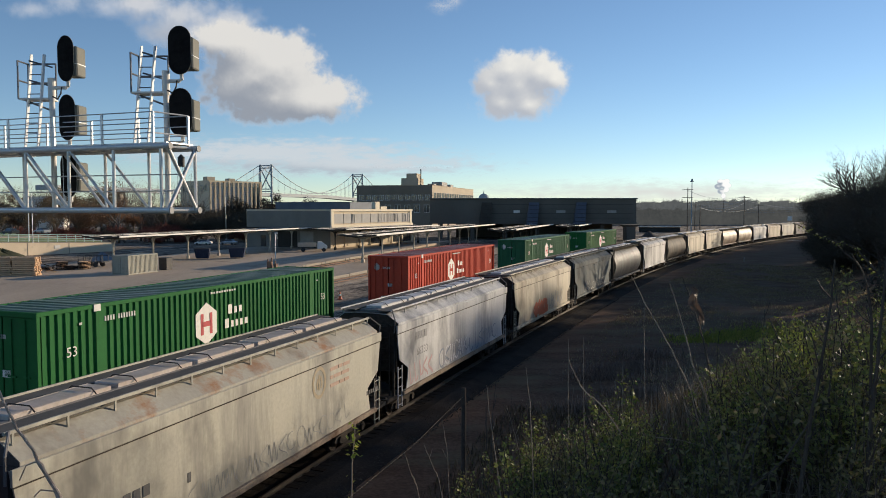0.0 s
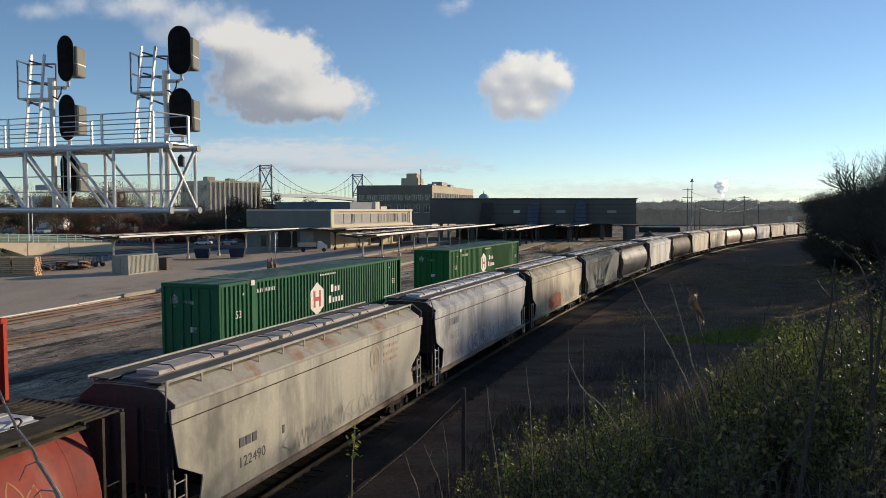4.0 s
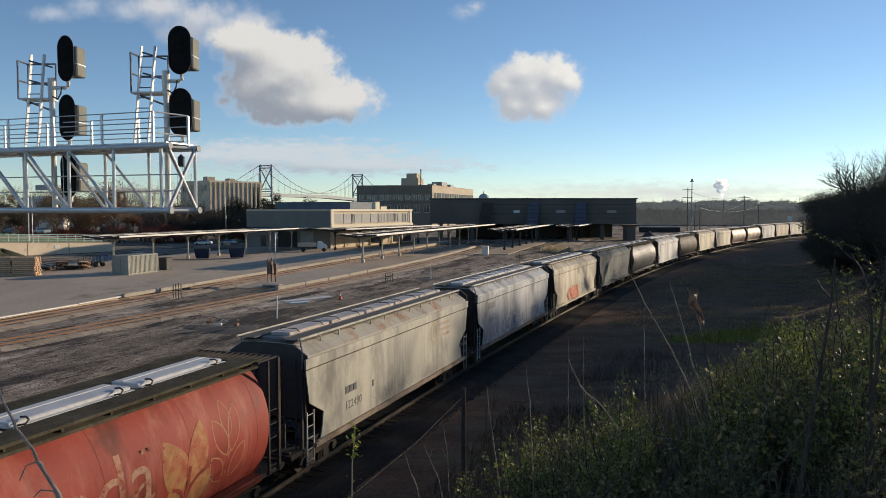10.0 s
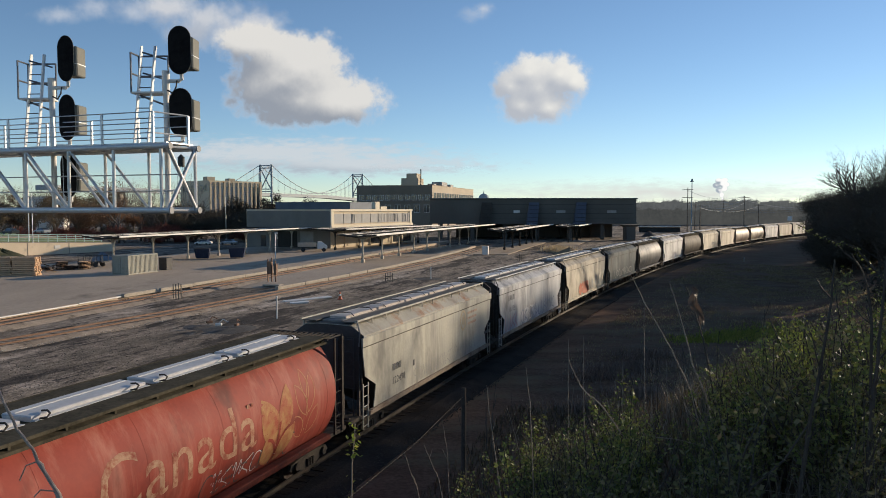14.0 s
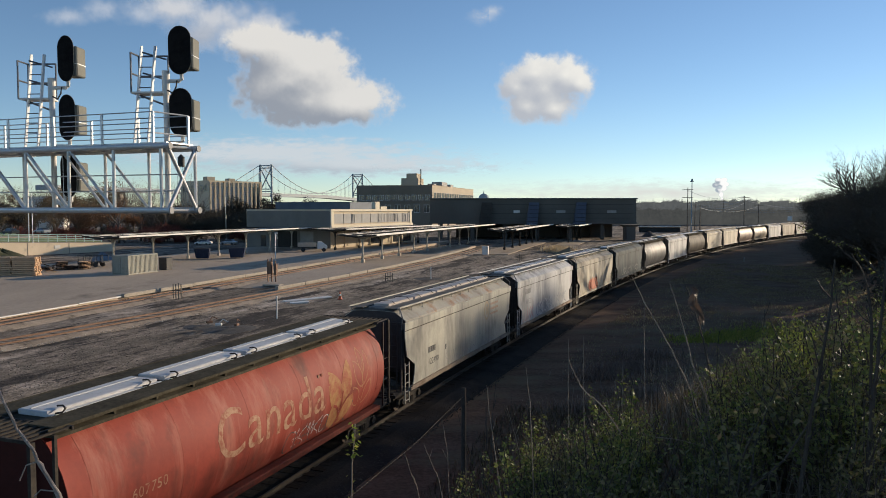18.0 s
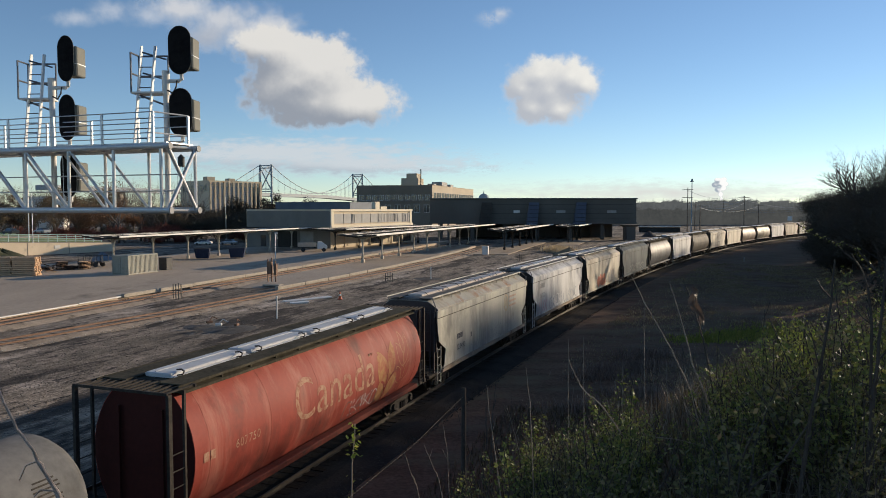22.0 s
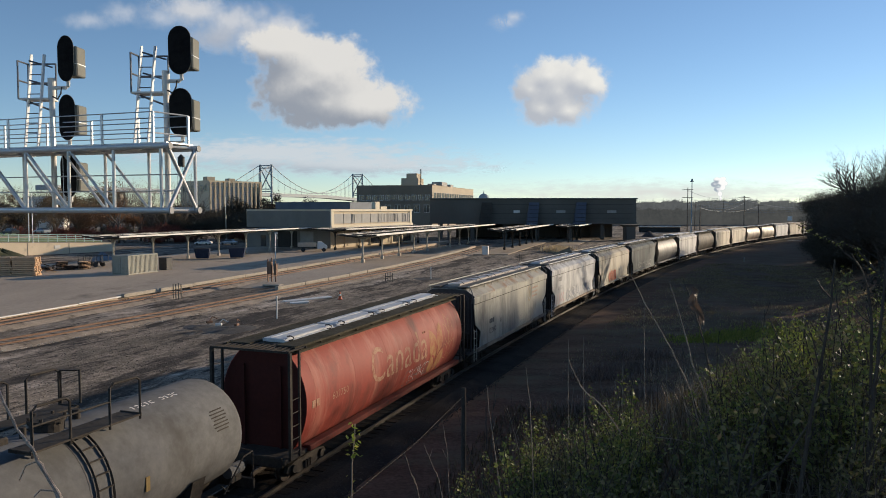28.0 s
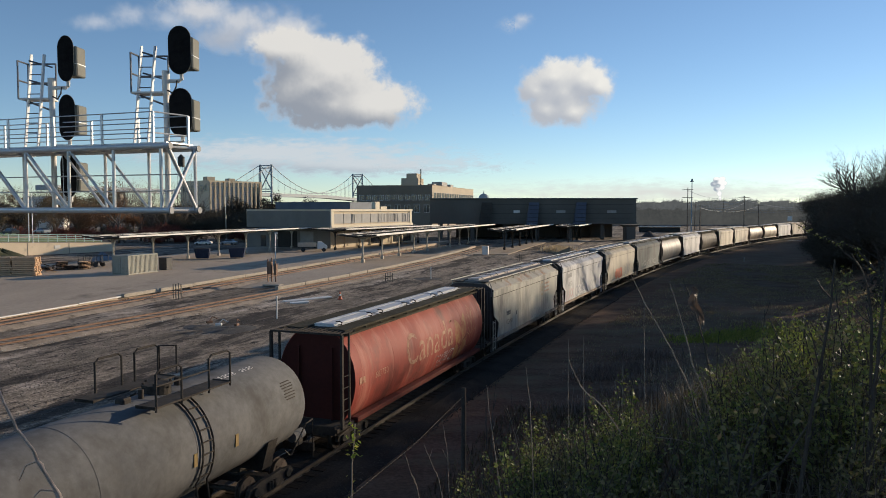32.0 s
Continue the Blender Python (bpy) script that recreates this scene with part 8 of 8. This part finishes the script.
bent_stalk(9.0, ((-0.053, 0.336), (-0.044, 0.367), (-0.033, 0.403)), 0.006, 1, 18, STALK)
bent_stalk(9.5, ((-0.001, 0.291), (0.006, 0.335), (0.008, 0.383)), 0.005, 2, 19, STALK)
bent_stalk(9.2, ((-0.027, 0.324), (-0.013, 0.359), (-0.003, 0.391)), 0.006, 1, 20, STALK)
bent_stalk(6.3, ((0.274, 0.327), (0.294, 0.357), (0.313, 0.384)), 0.007, 0, 21, DARKSTALK)
bent_stalk(5.6, ((0.496, 0.34), (0.494, 0.375), (0.493, 0.407)), 0.011, 0, 22, DARKSTALK)
bent_stalk(14.0, ((0.276, 0.133), (0.276, 0.158), (0.277, 0.177)), 0.008, 0, 23, STALK)
runner = thing("leafy_runner", Matrix(), "arching thin branch with small pale green leaves", "branch")
rl, rm = random.Random(8), Mesh()
rpts = [Vector((a * 5.6, 5.6 + 0.1 * i, EYE - b * 5.6)) for i, (a, b) in enumerate(((0.70, (EYE - height(3.92, 5.6)) / 5.6 + 0.01), (0.615, 0.10), (0.581, 0.053), (0.545, 0.040), (0.514, 0.021)))]
part("stem", Mesh().bend(rpts, (0.012, 0.010, 0.007, 0.005, 0.003), 5), DARKSTALK, runner)
for i in range(95):
    f = rl.uniform(0.9, 3.99)
    q = rpts[int(f)] + (rpts[int(f) + 1] - rpts[int(f)]) * (f - int(f))
    leaf(rm, q + Vector((rl.gauss(0, 0.010), rl.gauss(0, 0.015), rl.gauss(-0.008, 0.010))), rl.uniform(0.02, 0.036), rl)
part("leaves", rm, LEAF_GREEN, runner, "small pale green leaves")
curl = Mesh()
for k in range(2):
    rings = []
    for i in range(15):
        f = i / 14
        mid = Vector(((0.34 + 0.015 * f) * 6.15 + 0.02 * math.sin(f * 9 + k), 6.15 + 0.02 * k, EYE - (0.106 + 0.052 * f) * 6.15))
        wide = 0.036 * math.sin(math.pi * min(1, 0.12 + 0.86 * f)) ** 0.7 * (1.0 + 0.35 * math.sin(f * 14 + 2 * k))
        side = Vector((math.cos(4.5 * f + 1.6 * k), math.sin(4.5 * f + 1.6 * k), 0.25 * math.sin(f * 11)))
        rings.append([mid - side * wide, mid + Vector((0.012, 0.012, 0)), mid + side * wide])
    curl.loft(rings, closed=False, caps=False)
solid("dead_leaf", curl, LEAF_DEAD, "hanging curled tan-brown dead leaf on a stalk", "dead leaf")
def cane(points, r, seed):
    """A long arching bramble cane through points given as (metres ahead, side tangent, drop tangent), with short thorns and leaves."""
    rng = random.Random(seed)
    t = thing("bramble_cane", Matrix(), "long arching pale bramble cane on the bank", "bramble", "bramble canes")
    pts = [Vector((a * y, y, EYE - b * y)) for y, a, b in ((0.68 * y, a, b) for y, a, b in points)]
    end = pts[-1] + (pts[-1] - pts[-2]) * 0.8
    end.z = min(end.z, EYE - 0.44 * end.y)
    pts.append(end)
    foot = pts[-1].copy()
    foot.z = height(foot.x, foot.y) - 0.05
    pts.append(foot)
    fine = []
    for i in range(len(pts) - 1):
        for j in range(4):
            fine.append(pts[i].lerp(pts[i + 1], j / 4) + Vector((rng.uniform(-.006, .006), 0, rng.uniform(-.006, .006))))
    fine.append(pts[-1])
    part("stem", Mesh().bend(fine, [r * (0.45 + 0.55 * i / len(fine)) for i in range(len(fine))], 5), STALK, t)
    c = Mesh()
    for k in range(10):
        q = fine[rng.randint(1, len(fine) - 6)]
        leaf(c, q + Vector((rng.gauss(0, 0.02), rng.gauss(0, 0.02), rng.gauss(0, 0.02))), rng.uniform(0.03, 0.06), rng)
    part("leaves", c, LEAF_DULL, t, "few small dull leaves")


cane(((8.24, 0.276, 0.311), (8.14, 0.339, 0.32), (8.04, 0.393, 0.339), (7.94, 0.457, 0.366), (7.84, 0.491, 0.38)), 0.006, 1)
cane(((8.82, 0.391, 0.241), (8.72, 0.446, 0.279), (8.62, 0.505, 0.307), (8.52, 0.564, 0.336), (8.42, 0.607, 0.365)), 0.006, 2)
cane(((8.53, 0.422, 0.303), (8.43, 0.462, 0.328), (8.33, 0.49, 0.357)), 0.005, 3)
cane(((7.94, 0.484, 0.268), (7.84, 0.512, 0.303), (7.74, 0.552, 0.335)), 0.005, 4)
cane(((7.35, 0.44, 0.389), (7.25, 0.483, 0.395), (7.15, 0.53, 0.397), (7.05, 0.577, 0.402)), 0.005, 5)
rngk = random.Random(3)
for k in range(30):
    y_ = rngk.uniform(5.5, 11)
    a_ = rngk.uniform(0.05, 0.6)
    weed(y_, a_, a_ + rngk.uniform(-0.05, 0.03), rngk.uniform(0.22, 0.30) - 0.12 * a_, rngk.uniform(-.04, .04), 40 + k, 0.007, 2, DARKSTALK if k % 3 else STALK)

# near twig at the lower edge, leafy vine, fence post and wire
PALETWIG = surface("pale_twig", (0.27, 0.215, 0.18), (0.46, 0.385, 0.33), 0.9, grain=45, patch=14, bump=0.8, bump_scale=60)
twig = thing("near_twig", Matrix(), "pale bare twig close to the camera", "twig")
rq = random.Random(6)
tw = [(-1.10, 2.6, height(-1.10, 2.6) - 0.05), (-1.24, 2.6, 7.3), (-1.33, 2.6, 7.68), (-1.386, 2.6, 7.85), (-1.428, 2.6, 7.92), (-1.458, 2.6, 7.97), (-1.472, 2.6, 8.015), (-1.528, 2.6, 8.09), (-1.57, 2.6, 8.185), (-1.60, 2.6, 8.24), (-1.66, 2.62, 8.40)]
kn, kr = [], []
for i in range(len(tw) - 1):
    for j in range(3):
        q = Vector(tw[i]).lerp(Vector(tw[i + 1]), j / 3)
        kn.append(q + Vector((rq.uniform(-.003, .003), 0, rq.uniform(-.003, .003))))
        kr.append((0.0088 - 0.00055 * i) * (1.45 if rq.random() < 0.22 else 1.0))
part("stem", Mesh().bend(kn, kr, 7), PALETWIG, twig)
part("side_twig", Mesh().bend([(-1.457, 2.6, 7.97), (-1.50, 2.6, 7.955), (-1.525, 2.6, 7.90)], 0.0028, 4), PALETWIG, twig)
part("side_twig", Mesh().bend([(-1.40, 2.6, 7.86), (-1.45, 2.6, 7.865), (-1.475, 2.6, 7.84)], 0.0025, 4), PALETWIG, twig)
vine = thing("leafy_vine", Matrix(), "thin vine with pale green leaves", "vine")
vm, vl = Mesh(), Mesh()
vpts = [(-0.72, 5.6, height(-0.72, 5.6) - 0.05), (-0.71, 5.6, 6.55), (-0.705, 5.6, 6.9), (-0.685, 5.6, 7.1), (-0.68, 5.6, 7.22)]
vm.bend(vpts, 0.005, 4)
rv = random.Random(2)
for k in range(34):
    leaf(vl, Vector((-0.69 + rv.gauss(0, 0.02), 5.6 + rv.gauss(0, 0.02), 6.95 + 0.29 * rv.random())), rv.uniform(0.03, 0.06), rv)
for k in range(8):
    leaf(vl, Vector((-0.71 + rv.gauss(0, 0.012), 5.6, 6.5 + 0.4 * rv.random())), rv.uniform(0.015, 0.035), rv)
part("stem", vm, STALK, vine)
part("leaves", vl, LEAF_BRIGHT, vine, "pale green leaves")
px_, py_ = 0.42, 15.0
fence = thing("wire_fence", Matrix(), "old dark fence post with a slack wire", "fence")
part("post", Mesh().tube((px_ + 0.0, py_, height(px_, py_) - 0.3), (px_ + 0.01, py_, 5.2), 0.055, 0.045, n=8), DARKBARK, fence)
part("wire", Mesh().bend([(px_, py_, 5.02), (-0.55, 13.2, 4.57), (-1.7, 11.4, 4.15), (-3.0, 9.8, 3.72)], 0.003, 4), STALK, fence)

# ---- clouds, far behind everything ----
CLOUDS = []
FAR = 3500.0


def cloud_mat(name, blobs, bright, grey, rough_amp, softness, seed, cover=1.0, wisp=1.0, shade=(80, 95)):
    """Soft-edged cloud: rounded lobes broken up by noise; brighter towards the sun."""
    mat = bpy.data.materials.new(name)
    mat.use_nodes = True
    n, l = mat.node_tree.nodes, mat.node_tree.links
    n.clear()
    out = n.new("ShaderNodeOutputMaterial")
    co = n.new("ShaderNodeTexCoord").outputs["Object"]

    def math_(op, a, b=None):
        k = n.new("ShaderNodeMath")
        k.operation = op
        for i, v in enumerate((a, b)):
            if v is None:
                continue
            if isinstance(v, (int, float)):
                k.inputs[i].default_value = v
            else:
                l.new(v, k.inputs[i])
        return k.outputs[0]

    def density(shift, blend=0.35, amp=rough_amp):
        mp = n.new("ShaderNodeMapping")
        mp.inputs["Location"].default_value = (shift[0], 0, shift[1])
        l.new(co, mp.inputs["Vector"])
        v = mp.outputs[0]
        total = None
        for cx, cz, rx, rz in blobs:
            m2 = n.new("ShaderNodeMapping")
            m2.inputs["Location"].default_value = (-cx / rx, 0, -cz / rz)
            m2.inputs["Scale"].default_value = (1 / rx, 0, 1 / rz)
            l.new(v, m2.inputs["Vector"])
            ln = n.new("ShaderNodeVectorMath")
            ln.operation = "LENGTH"
            l.new(m2.outputs[0], ln.inputs[0])
            d = math_("SUBTRACT", 1.0, ln.outputs["Value"])
            if total is None:
                total = d
            else:
                k = n.new("ShaderNodeMath")
                k.operation = "SMOOTH_MAX"
                l.new(total, k.inputs[0])
                l.new(d, k.inputs[1])
                k.inputs[2].default_value = blend
                total = k.outputs[0]
        m3 = n.new("ShaderNodeMapping")
        m3.inputs["Location"].default_value = (seed * 317.0, 0, seed * 91.0)
        m3.inputs["Scale"].default_value = (1.0, 1.0, wisp)
        l.new(v, m3.inputs["Vector"])
        a = noise_node(n, l, m3.outputs[0], 0.011, 8.0, 0.58)
        nz = math_("MULTIPLY", math_("SUBTRACT", a, 0.5), amp)
        return math_("ADD", total, nz)

    d0 = density((0, 0), 0.6)
    s0 = density((0, 0), 1.2, 0.34)
    s1 = density(shade, 1.2, 0.34)
    alpha = n.new("ShaderNodeMapRange")
    alpha.interpolation_type = "SMOOTHSTEP"
    alpha.inputs["From Min"].default_value, alpha.inputs["From Max"].default_value = 0.02, 0.02 + softness
    alpha.inputs["To Max"].default_value = cover
    l.new(d0, alpha.inputs["Value"])
    lit = n.new("ShaderNodeMapRange")
    lit.interpolation_type = "SMOOTHSTEP"
    lit.inputs["From Min"].default_value, lit.inputs["From Max"].default_value = -0.24, 0.60
    l.new(math_("SUBTRACT", s0, s1), lit.inputs["Value"])
    col = mix(n, l, lit.outputs[0], grey, bright)
    rim = n.new("ShaderNodeMapRange")
    rim.inputs["From Min"].default_value, rim.inputs["From Max"].default_value = 0.1, 0.9
    l.new(alpha.outputs[0], rim.inputs["Value"])
    col = mix(n, l, rim.outputs[0], (0.58, 0.62, 0.68), col)
    em = n.new("ShaderNodeEmission")
    l.new(col, em.inputs["Color"])
    tr = n.new("ShaderNodeBsdfTransparent")
    ms = n.new("ShaderNodeMixShader")
    l.new(alpha.outputs[0], ms.inputs[0])
    l.new(tr.outputs[0], ms.inputs[1])
    l.new(em.outputs[0], ms.inputs[2])
    l.new(ms.outputs[0], out.inputs["Surface"])
    return mat


def cloud(name, x, z, w, h, blobs, drift, label, bright=(0.83, 0.80, 0.75), grey=(0.40, 0.43, 0.48), amp=0.9, soft=0.6, seed=1, cover=0.97, wisp=1.0, y=FAR, shade=(80, 95)):
    me = Mesh()
    me.v = [(-w / 2, 0, -h / 2), (w / 2, 0, -h / 2), (w / 2, 0, h / 2), (-w / 2, 0, h / 2)]
    me.f = [(0, 1, 2, 3)]
    ob = part(name, me, cloud_mat(name, blobs, bright, grey, amp, soft, seed, cover, wisp, shade), None, label)
    tagged(ob, label, "cloud", "", "structure")
    ob.matrix_basis = Matrix.Translation((x, y, z))
    ob.visible_shadow = False
    CLOUDS.append((ob, [(0.0, Matrix.Translation((x, y, z))), (32.0, Matrix.Translation((x + drift[0], y, z + drift[1])))]))
    return ob


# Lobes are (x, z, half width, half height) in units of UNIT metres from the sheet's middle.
UNIT = FAR / 1301.0


def lobes(mid, rows):
    return [((u - mid[0]) * UNIT, (mid[1] - v) * UNIT, a * UNIT, b * UNIT) for u, v, a, b in rows]


def spot(mid):
    return (mid[0] - 784) * UNIT, EYE + (371 - mid[1]) * UNIT


MID = (490, 130)
cloud("backdrop_cloud_1", *spot(MID), 1700, 900,
      lobes(MID, [(491, 176, 145, 54), (562, 174, 92, 46), (490, 110, 102, 68), (455, 142, 108, 60), (405, 70, 80, 42)]),
      (278, -30), "large white and grey cumulus cloud", seed=2, bright=(0.76, 0.735, 0.69), grey=(0.31, 0.335, 0.38), amp=1.05, soft=0.42, shade=(70, 130))
MID = (330, 40)
cloud("backdrop_cloud_7", *spot(MID), 1500, 800, lobes(MID, [(395, 45, 92, 46), (320, 30, 90, 42), (250, 12, 84, 38), (300, 62, 70, 32), (430, 80, 60, 40)]),
      (278, -30), "thin pale trailing part of the cumulus cloud", seed=4, bright=(0.66, 0.66, 0.67), grey=(0.40, 0.43, 0.49), amp=1.2, soft=0.9, cover=0.85, y=FAR + 25, shade=(60, 90))
MID = (915, 155)
cloud("backdrop_cloud_2", *spot(MID), 620, 520, lobes(MID, [(915, 155, 76, 52), (886, 182, 56, 38), (952, 130, 56, 44), (900, 126, 54, 38), (935, 188, 50, 32), (980, 142, 36, 30), (868, 150, 40, 36)]),
      (213, -32), "small white cumulus cloud", bright=(0.88, 0.85, 0.78), grey=(0.48, 0.50, 0.54), amp=1.25, seed=5, soft=0.55, shade=(40, 50))
MID = (785, 18)
cloud("backdrop_cloud_3", *spot(MID), 330, 240, lobes(MID, [(785, 18, 34, 20), (800, 8, 24, 14)]), (325, -85), "thin wisp of white cloud", amp=1.6, soft=1.1, seed=7, cover=0.65)
MID = (150, 10)
cloud("backdrop_cloud_4", *spot(MID), 2000, 560, lobes(MID, [(60, 18, 60, 20), (120, 4, 70, 26), (190, 14, 60, 24), (250, 0, 62, 30)]), (300, -60), "pale wisps of high cloud", grey=(0.50, 0.56, 0.66), bright=(0.66, 0.68, 0.72), amp=1.5, soft=1.2, seed=11, cover=0.6, y=FAR + 45)
cloud("backdrop_cloud_5", -620, 262, 2500, 420, [(-200, 20, 1000, 95), (150, -40, 900, 70)], (30, 0), "low bank of thin streaked cloud", bright=(0.62, 0.66, 0.69), grey=(0.43, 0.48, 0.54), amp=1.5, soft=0.8, seed=13, cover=0.92, wisp=3.5, y=FAR + 60)
cloud("backdrop_cloud_6", 1100, 88, 3000, 260, [(0, 0, 1400, 90)], (20, 0), "low pale haze of cloud over the horizon", bright=(0.70, 0.69, 0.66), grey=(0.56, 0.58, 0.575), amp=1.1, soft=1.2, seed=17, cover=0.92, wisp=4.0, y=FAR + 80)
cloud("steam_plume", 948, 84, 230, 190, [(6, -46, 7, 12), (4, -30, 11, 12), (-6, -14, 16, 12), (12, -8, 14, 12), (-16, 2, 15, 11), (4, 8, 18, 13), (20, 6, 12, 10), (-8, 18, 13, 9), (14, 20, 12, 9)], (-14, 8), "white steam plume over the far works", bright=(1.0, 0.98, 0.95), grey=(0.36, 0.41, 0.47), amp=1.5, soft=0.35, seed=31, y=2500, shade=(22, 8))

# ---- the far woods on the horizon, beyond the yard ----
# The woods glow by emission; distance haze and daylight are put into that colour.
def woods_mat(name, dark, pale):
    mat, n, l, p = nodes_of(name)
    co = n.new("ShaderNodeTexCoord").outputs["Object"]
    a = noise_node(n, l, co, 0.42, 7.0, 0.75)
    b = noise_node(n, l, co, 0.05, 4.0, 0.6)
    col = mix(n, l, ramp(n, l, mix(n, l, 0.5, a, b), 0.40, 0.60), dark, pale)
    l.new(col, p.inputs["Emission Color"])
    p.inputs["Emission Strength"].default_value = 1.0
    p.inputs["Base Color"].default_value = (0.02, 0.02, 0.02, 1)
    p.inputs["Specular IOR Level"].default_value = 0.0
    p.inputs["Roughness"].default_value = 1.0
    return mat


def backdrop(name, y0, tall, mat, seed, label):
    """A belt of bare woods with an uneven top of thin twigs."""
    m, rng, rows = Mesh(), random.Random(seed), []
    for i in range(620):
        x = (0.02 + 0.76 * i / 619) * y0
        h = tall + 0.9 * noise.noise(Vector((x * 0.02, seed, 0))) + 1.1 * noise.noise(Vector((x * 0.09, seed + 1, 0))) + 1.3 * noise.noise(Vector((x * 0.31, seed + 2, 0))) + 0.9 * noise.noise(Vector((x * 0.9, seed + 3, 0)))
        rows.append([(x, y0, -1), (x, y0, h * 0.6), (x, y0 + 2, h), (x, y0 + 6, -1)])
        for _ in range(16):
            q = Vector((x + rng.uniform(-0.6, 0.6), y0 - rng.uniform(0, 2), h - 0.6))
            e = q + Vector((rng.uniform(-0.8, 0.8), 0, rng.uniform(0.6, 1.4 if rng.random() < 0.86 else 3.0)))
            k = len(m.v)
            m.v += [tuple(q - Vector((0.07, 0, 0))), tuple(q + Vector((0.07, 0, 0))), tuple(e)]
            m.f.append((k, k + 1, k + 2))
    m.loft(rows)
    tagged(part(name, m, mat, None, label), "", "woods", kind="structure")


backdrop("backdrop_woods", 445.0, 13.6, woods_mat("haze_glow_far_woods", (0.082, 0.086, 0.086), (0.122, 0.126, 0.122)), 14, "grey bare woods along the far horizon, haze put into their glow")
backdrop("backdrop_hedge", 410.0, 8.6, woods_mat("haze_glow_near_woods", (0.050, 0.052, 0.050), (0.080, 0.080, 0.074)), 19, "darker belt of bare trees before the far woods, haze put into its glow")

# ---- ties of the main track and loose stones, last ----
TIE_DATA = Mesh().box((0, 0, 0), (2.62, 0.23, 0.18), bevel=0.012).data("tie", TIE)
s_ = 8.0
while s_ < 118:
    p_, th_ = line(s_)
    piece("tie", TIE_DATA, main_track, Matrix.Translation((p_.x, p_.y, -0.232 + rnd(-0.012, 0.012))) @ Matrix.Rotation(-th_ + rnd(-0.015, 0.015), 4, "Z"))
    s_ += 0.56


def stones(name, n, place, lo, hi, mat, label, seed):
    """Loose angular stones, one mass."""
    rng = random.Random(seed)
    m = Mesh()
    for _ in range(n):
        x, y, z = place(rng)
        r = rng.uniform(lo, hi)
        a = rng.uniform(0, 6.28)
        k = len(m.v)
        pts = [(math.cos(a + q) * r * rng.uniform(0.7, 1.2), math.sin(a + q) * r * rng.uniform(0.7, 1.2), rng.uniform(-0.3, 0.3) * r) for q in (0, 2.1, 4.2)]
        m.v += [(x + q[0], y + q[1], z + q[2]) for q in pts] + [(x, y, z + r * rng.uniform(0.5, 0.9)), (x, y, z - r * 0.6)]
        m.f += [(k, k + 1, k + 3), (k + 1, k + 2, k + 3), (k + 2, k, k + 3), (k + 1, k, k + 4), (k + 2, k + 1, k + 4), (k, k + 2, k + 4)]
    tagged(part(name, m, mat, None, label), "", "stones", kind="stuff")


def shoulder(rng):
    p, _t = line(8 + 75 * rng.random() ** 1.3, rng.uniform(0.95, 3.0))
    d = lateral(p.x, p.y)
    return p.x, p.y, -0.19 if d < 1.75 else -0.19 - 0.17 * min(1, (d - 1.75))


def cess(rng):
    p, _t = line(8 + 60 * rng.random() ** 1.2, -rng.uniform(5.4, 14))
    return p.x, p.y, height(p.x, p.y) if lateral(p.x, p.y) < -7.2 else -0.2


def yard_place(rng):
    y = 26 + 90 * rng.random() ** 1.4
    x = X0 + 0.357 * y - rng.uniform(9, 36)
    return x, y, height(x, y)


def bed_place(rng):
    y = rng.uniform(30, 110)
    x = track_b(y)[0].x + rng.choice((-1, 1)) * rng.uniform(1.2, 2.4)
    return x, y, -0.3


DARKSTONE = surface("dark_ballast_stone", (0.034, 0.030, 0.026), (0.105, 0.094, 0.082), 0.9, grain=9, patch=3, spec=0.05)
STONE = surface("loose_stone", (0.08, 0.072, 0.064), (0.19, 0.175, 0.155), 0.9, grain=9, patch=3)
PALESTONE = surface("pale_stone", (0.30, 0.28, 0.25), (0.46, 0.43, 0.39), 0.9, grain=9, patch=3)
stones("ballast_stones", 9000, shoulder, 0.02, 0.055, DARKSTONE, "loose dark ballast stones beside the rails", 1)
stones("cess_stones", 6000, cess, 0.015, 0.045, STONE, "loose grey stones beyond the tracks", 2)
stones("yard_stones", 7000, yard_place, 0.02, 0.065, STONE, "scattered rubble over the gravel yard", 3)
stones("pale_stones", 3500, bed_place, 0.03, 0.08, PALESTONE, "pale stones along the disused track", 4)


def grain_s(t):
    """Where the grain train's mark stands at t seconds: it slows a little."""
    return 14.73 + 1.08673 * t - 0.0016447 * t ** 2 - 0.0000466 * t ** 3


def stack_s(t):
    """Where the stack train's mark stands: it comes towards the camera."""
    return -10.5 * t + 0.02 * t * t


def motions():
    times = [32.0 * i / 20 for i in range(21)]
    for ob, off, lat, half, which, z in MOVERS:
        if which == "grain":
            walk(ob, [(t, on_line(grain_s(t) + off, lat, half, z)) for t in times])
        else:
            walk(ob, [(t, on_line(stack_s(t) + off, lat, half, z)) for t in times])
    fine = [32.0 * i / 72 for i in range(73)]
    for w, k in ROLLING:
        walk(w, [(t, Matrix.Translation((0, k, 0.455)) @ Matrix.Rotation(-(grain_s(t) - grain_s(0)) / 0.455, 4, "X")) for t in fine])
    for card, rows in CLOUDS:
        walk(card, rows)


motions()
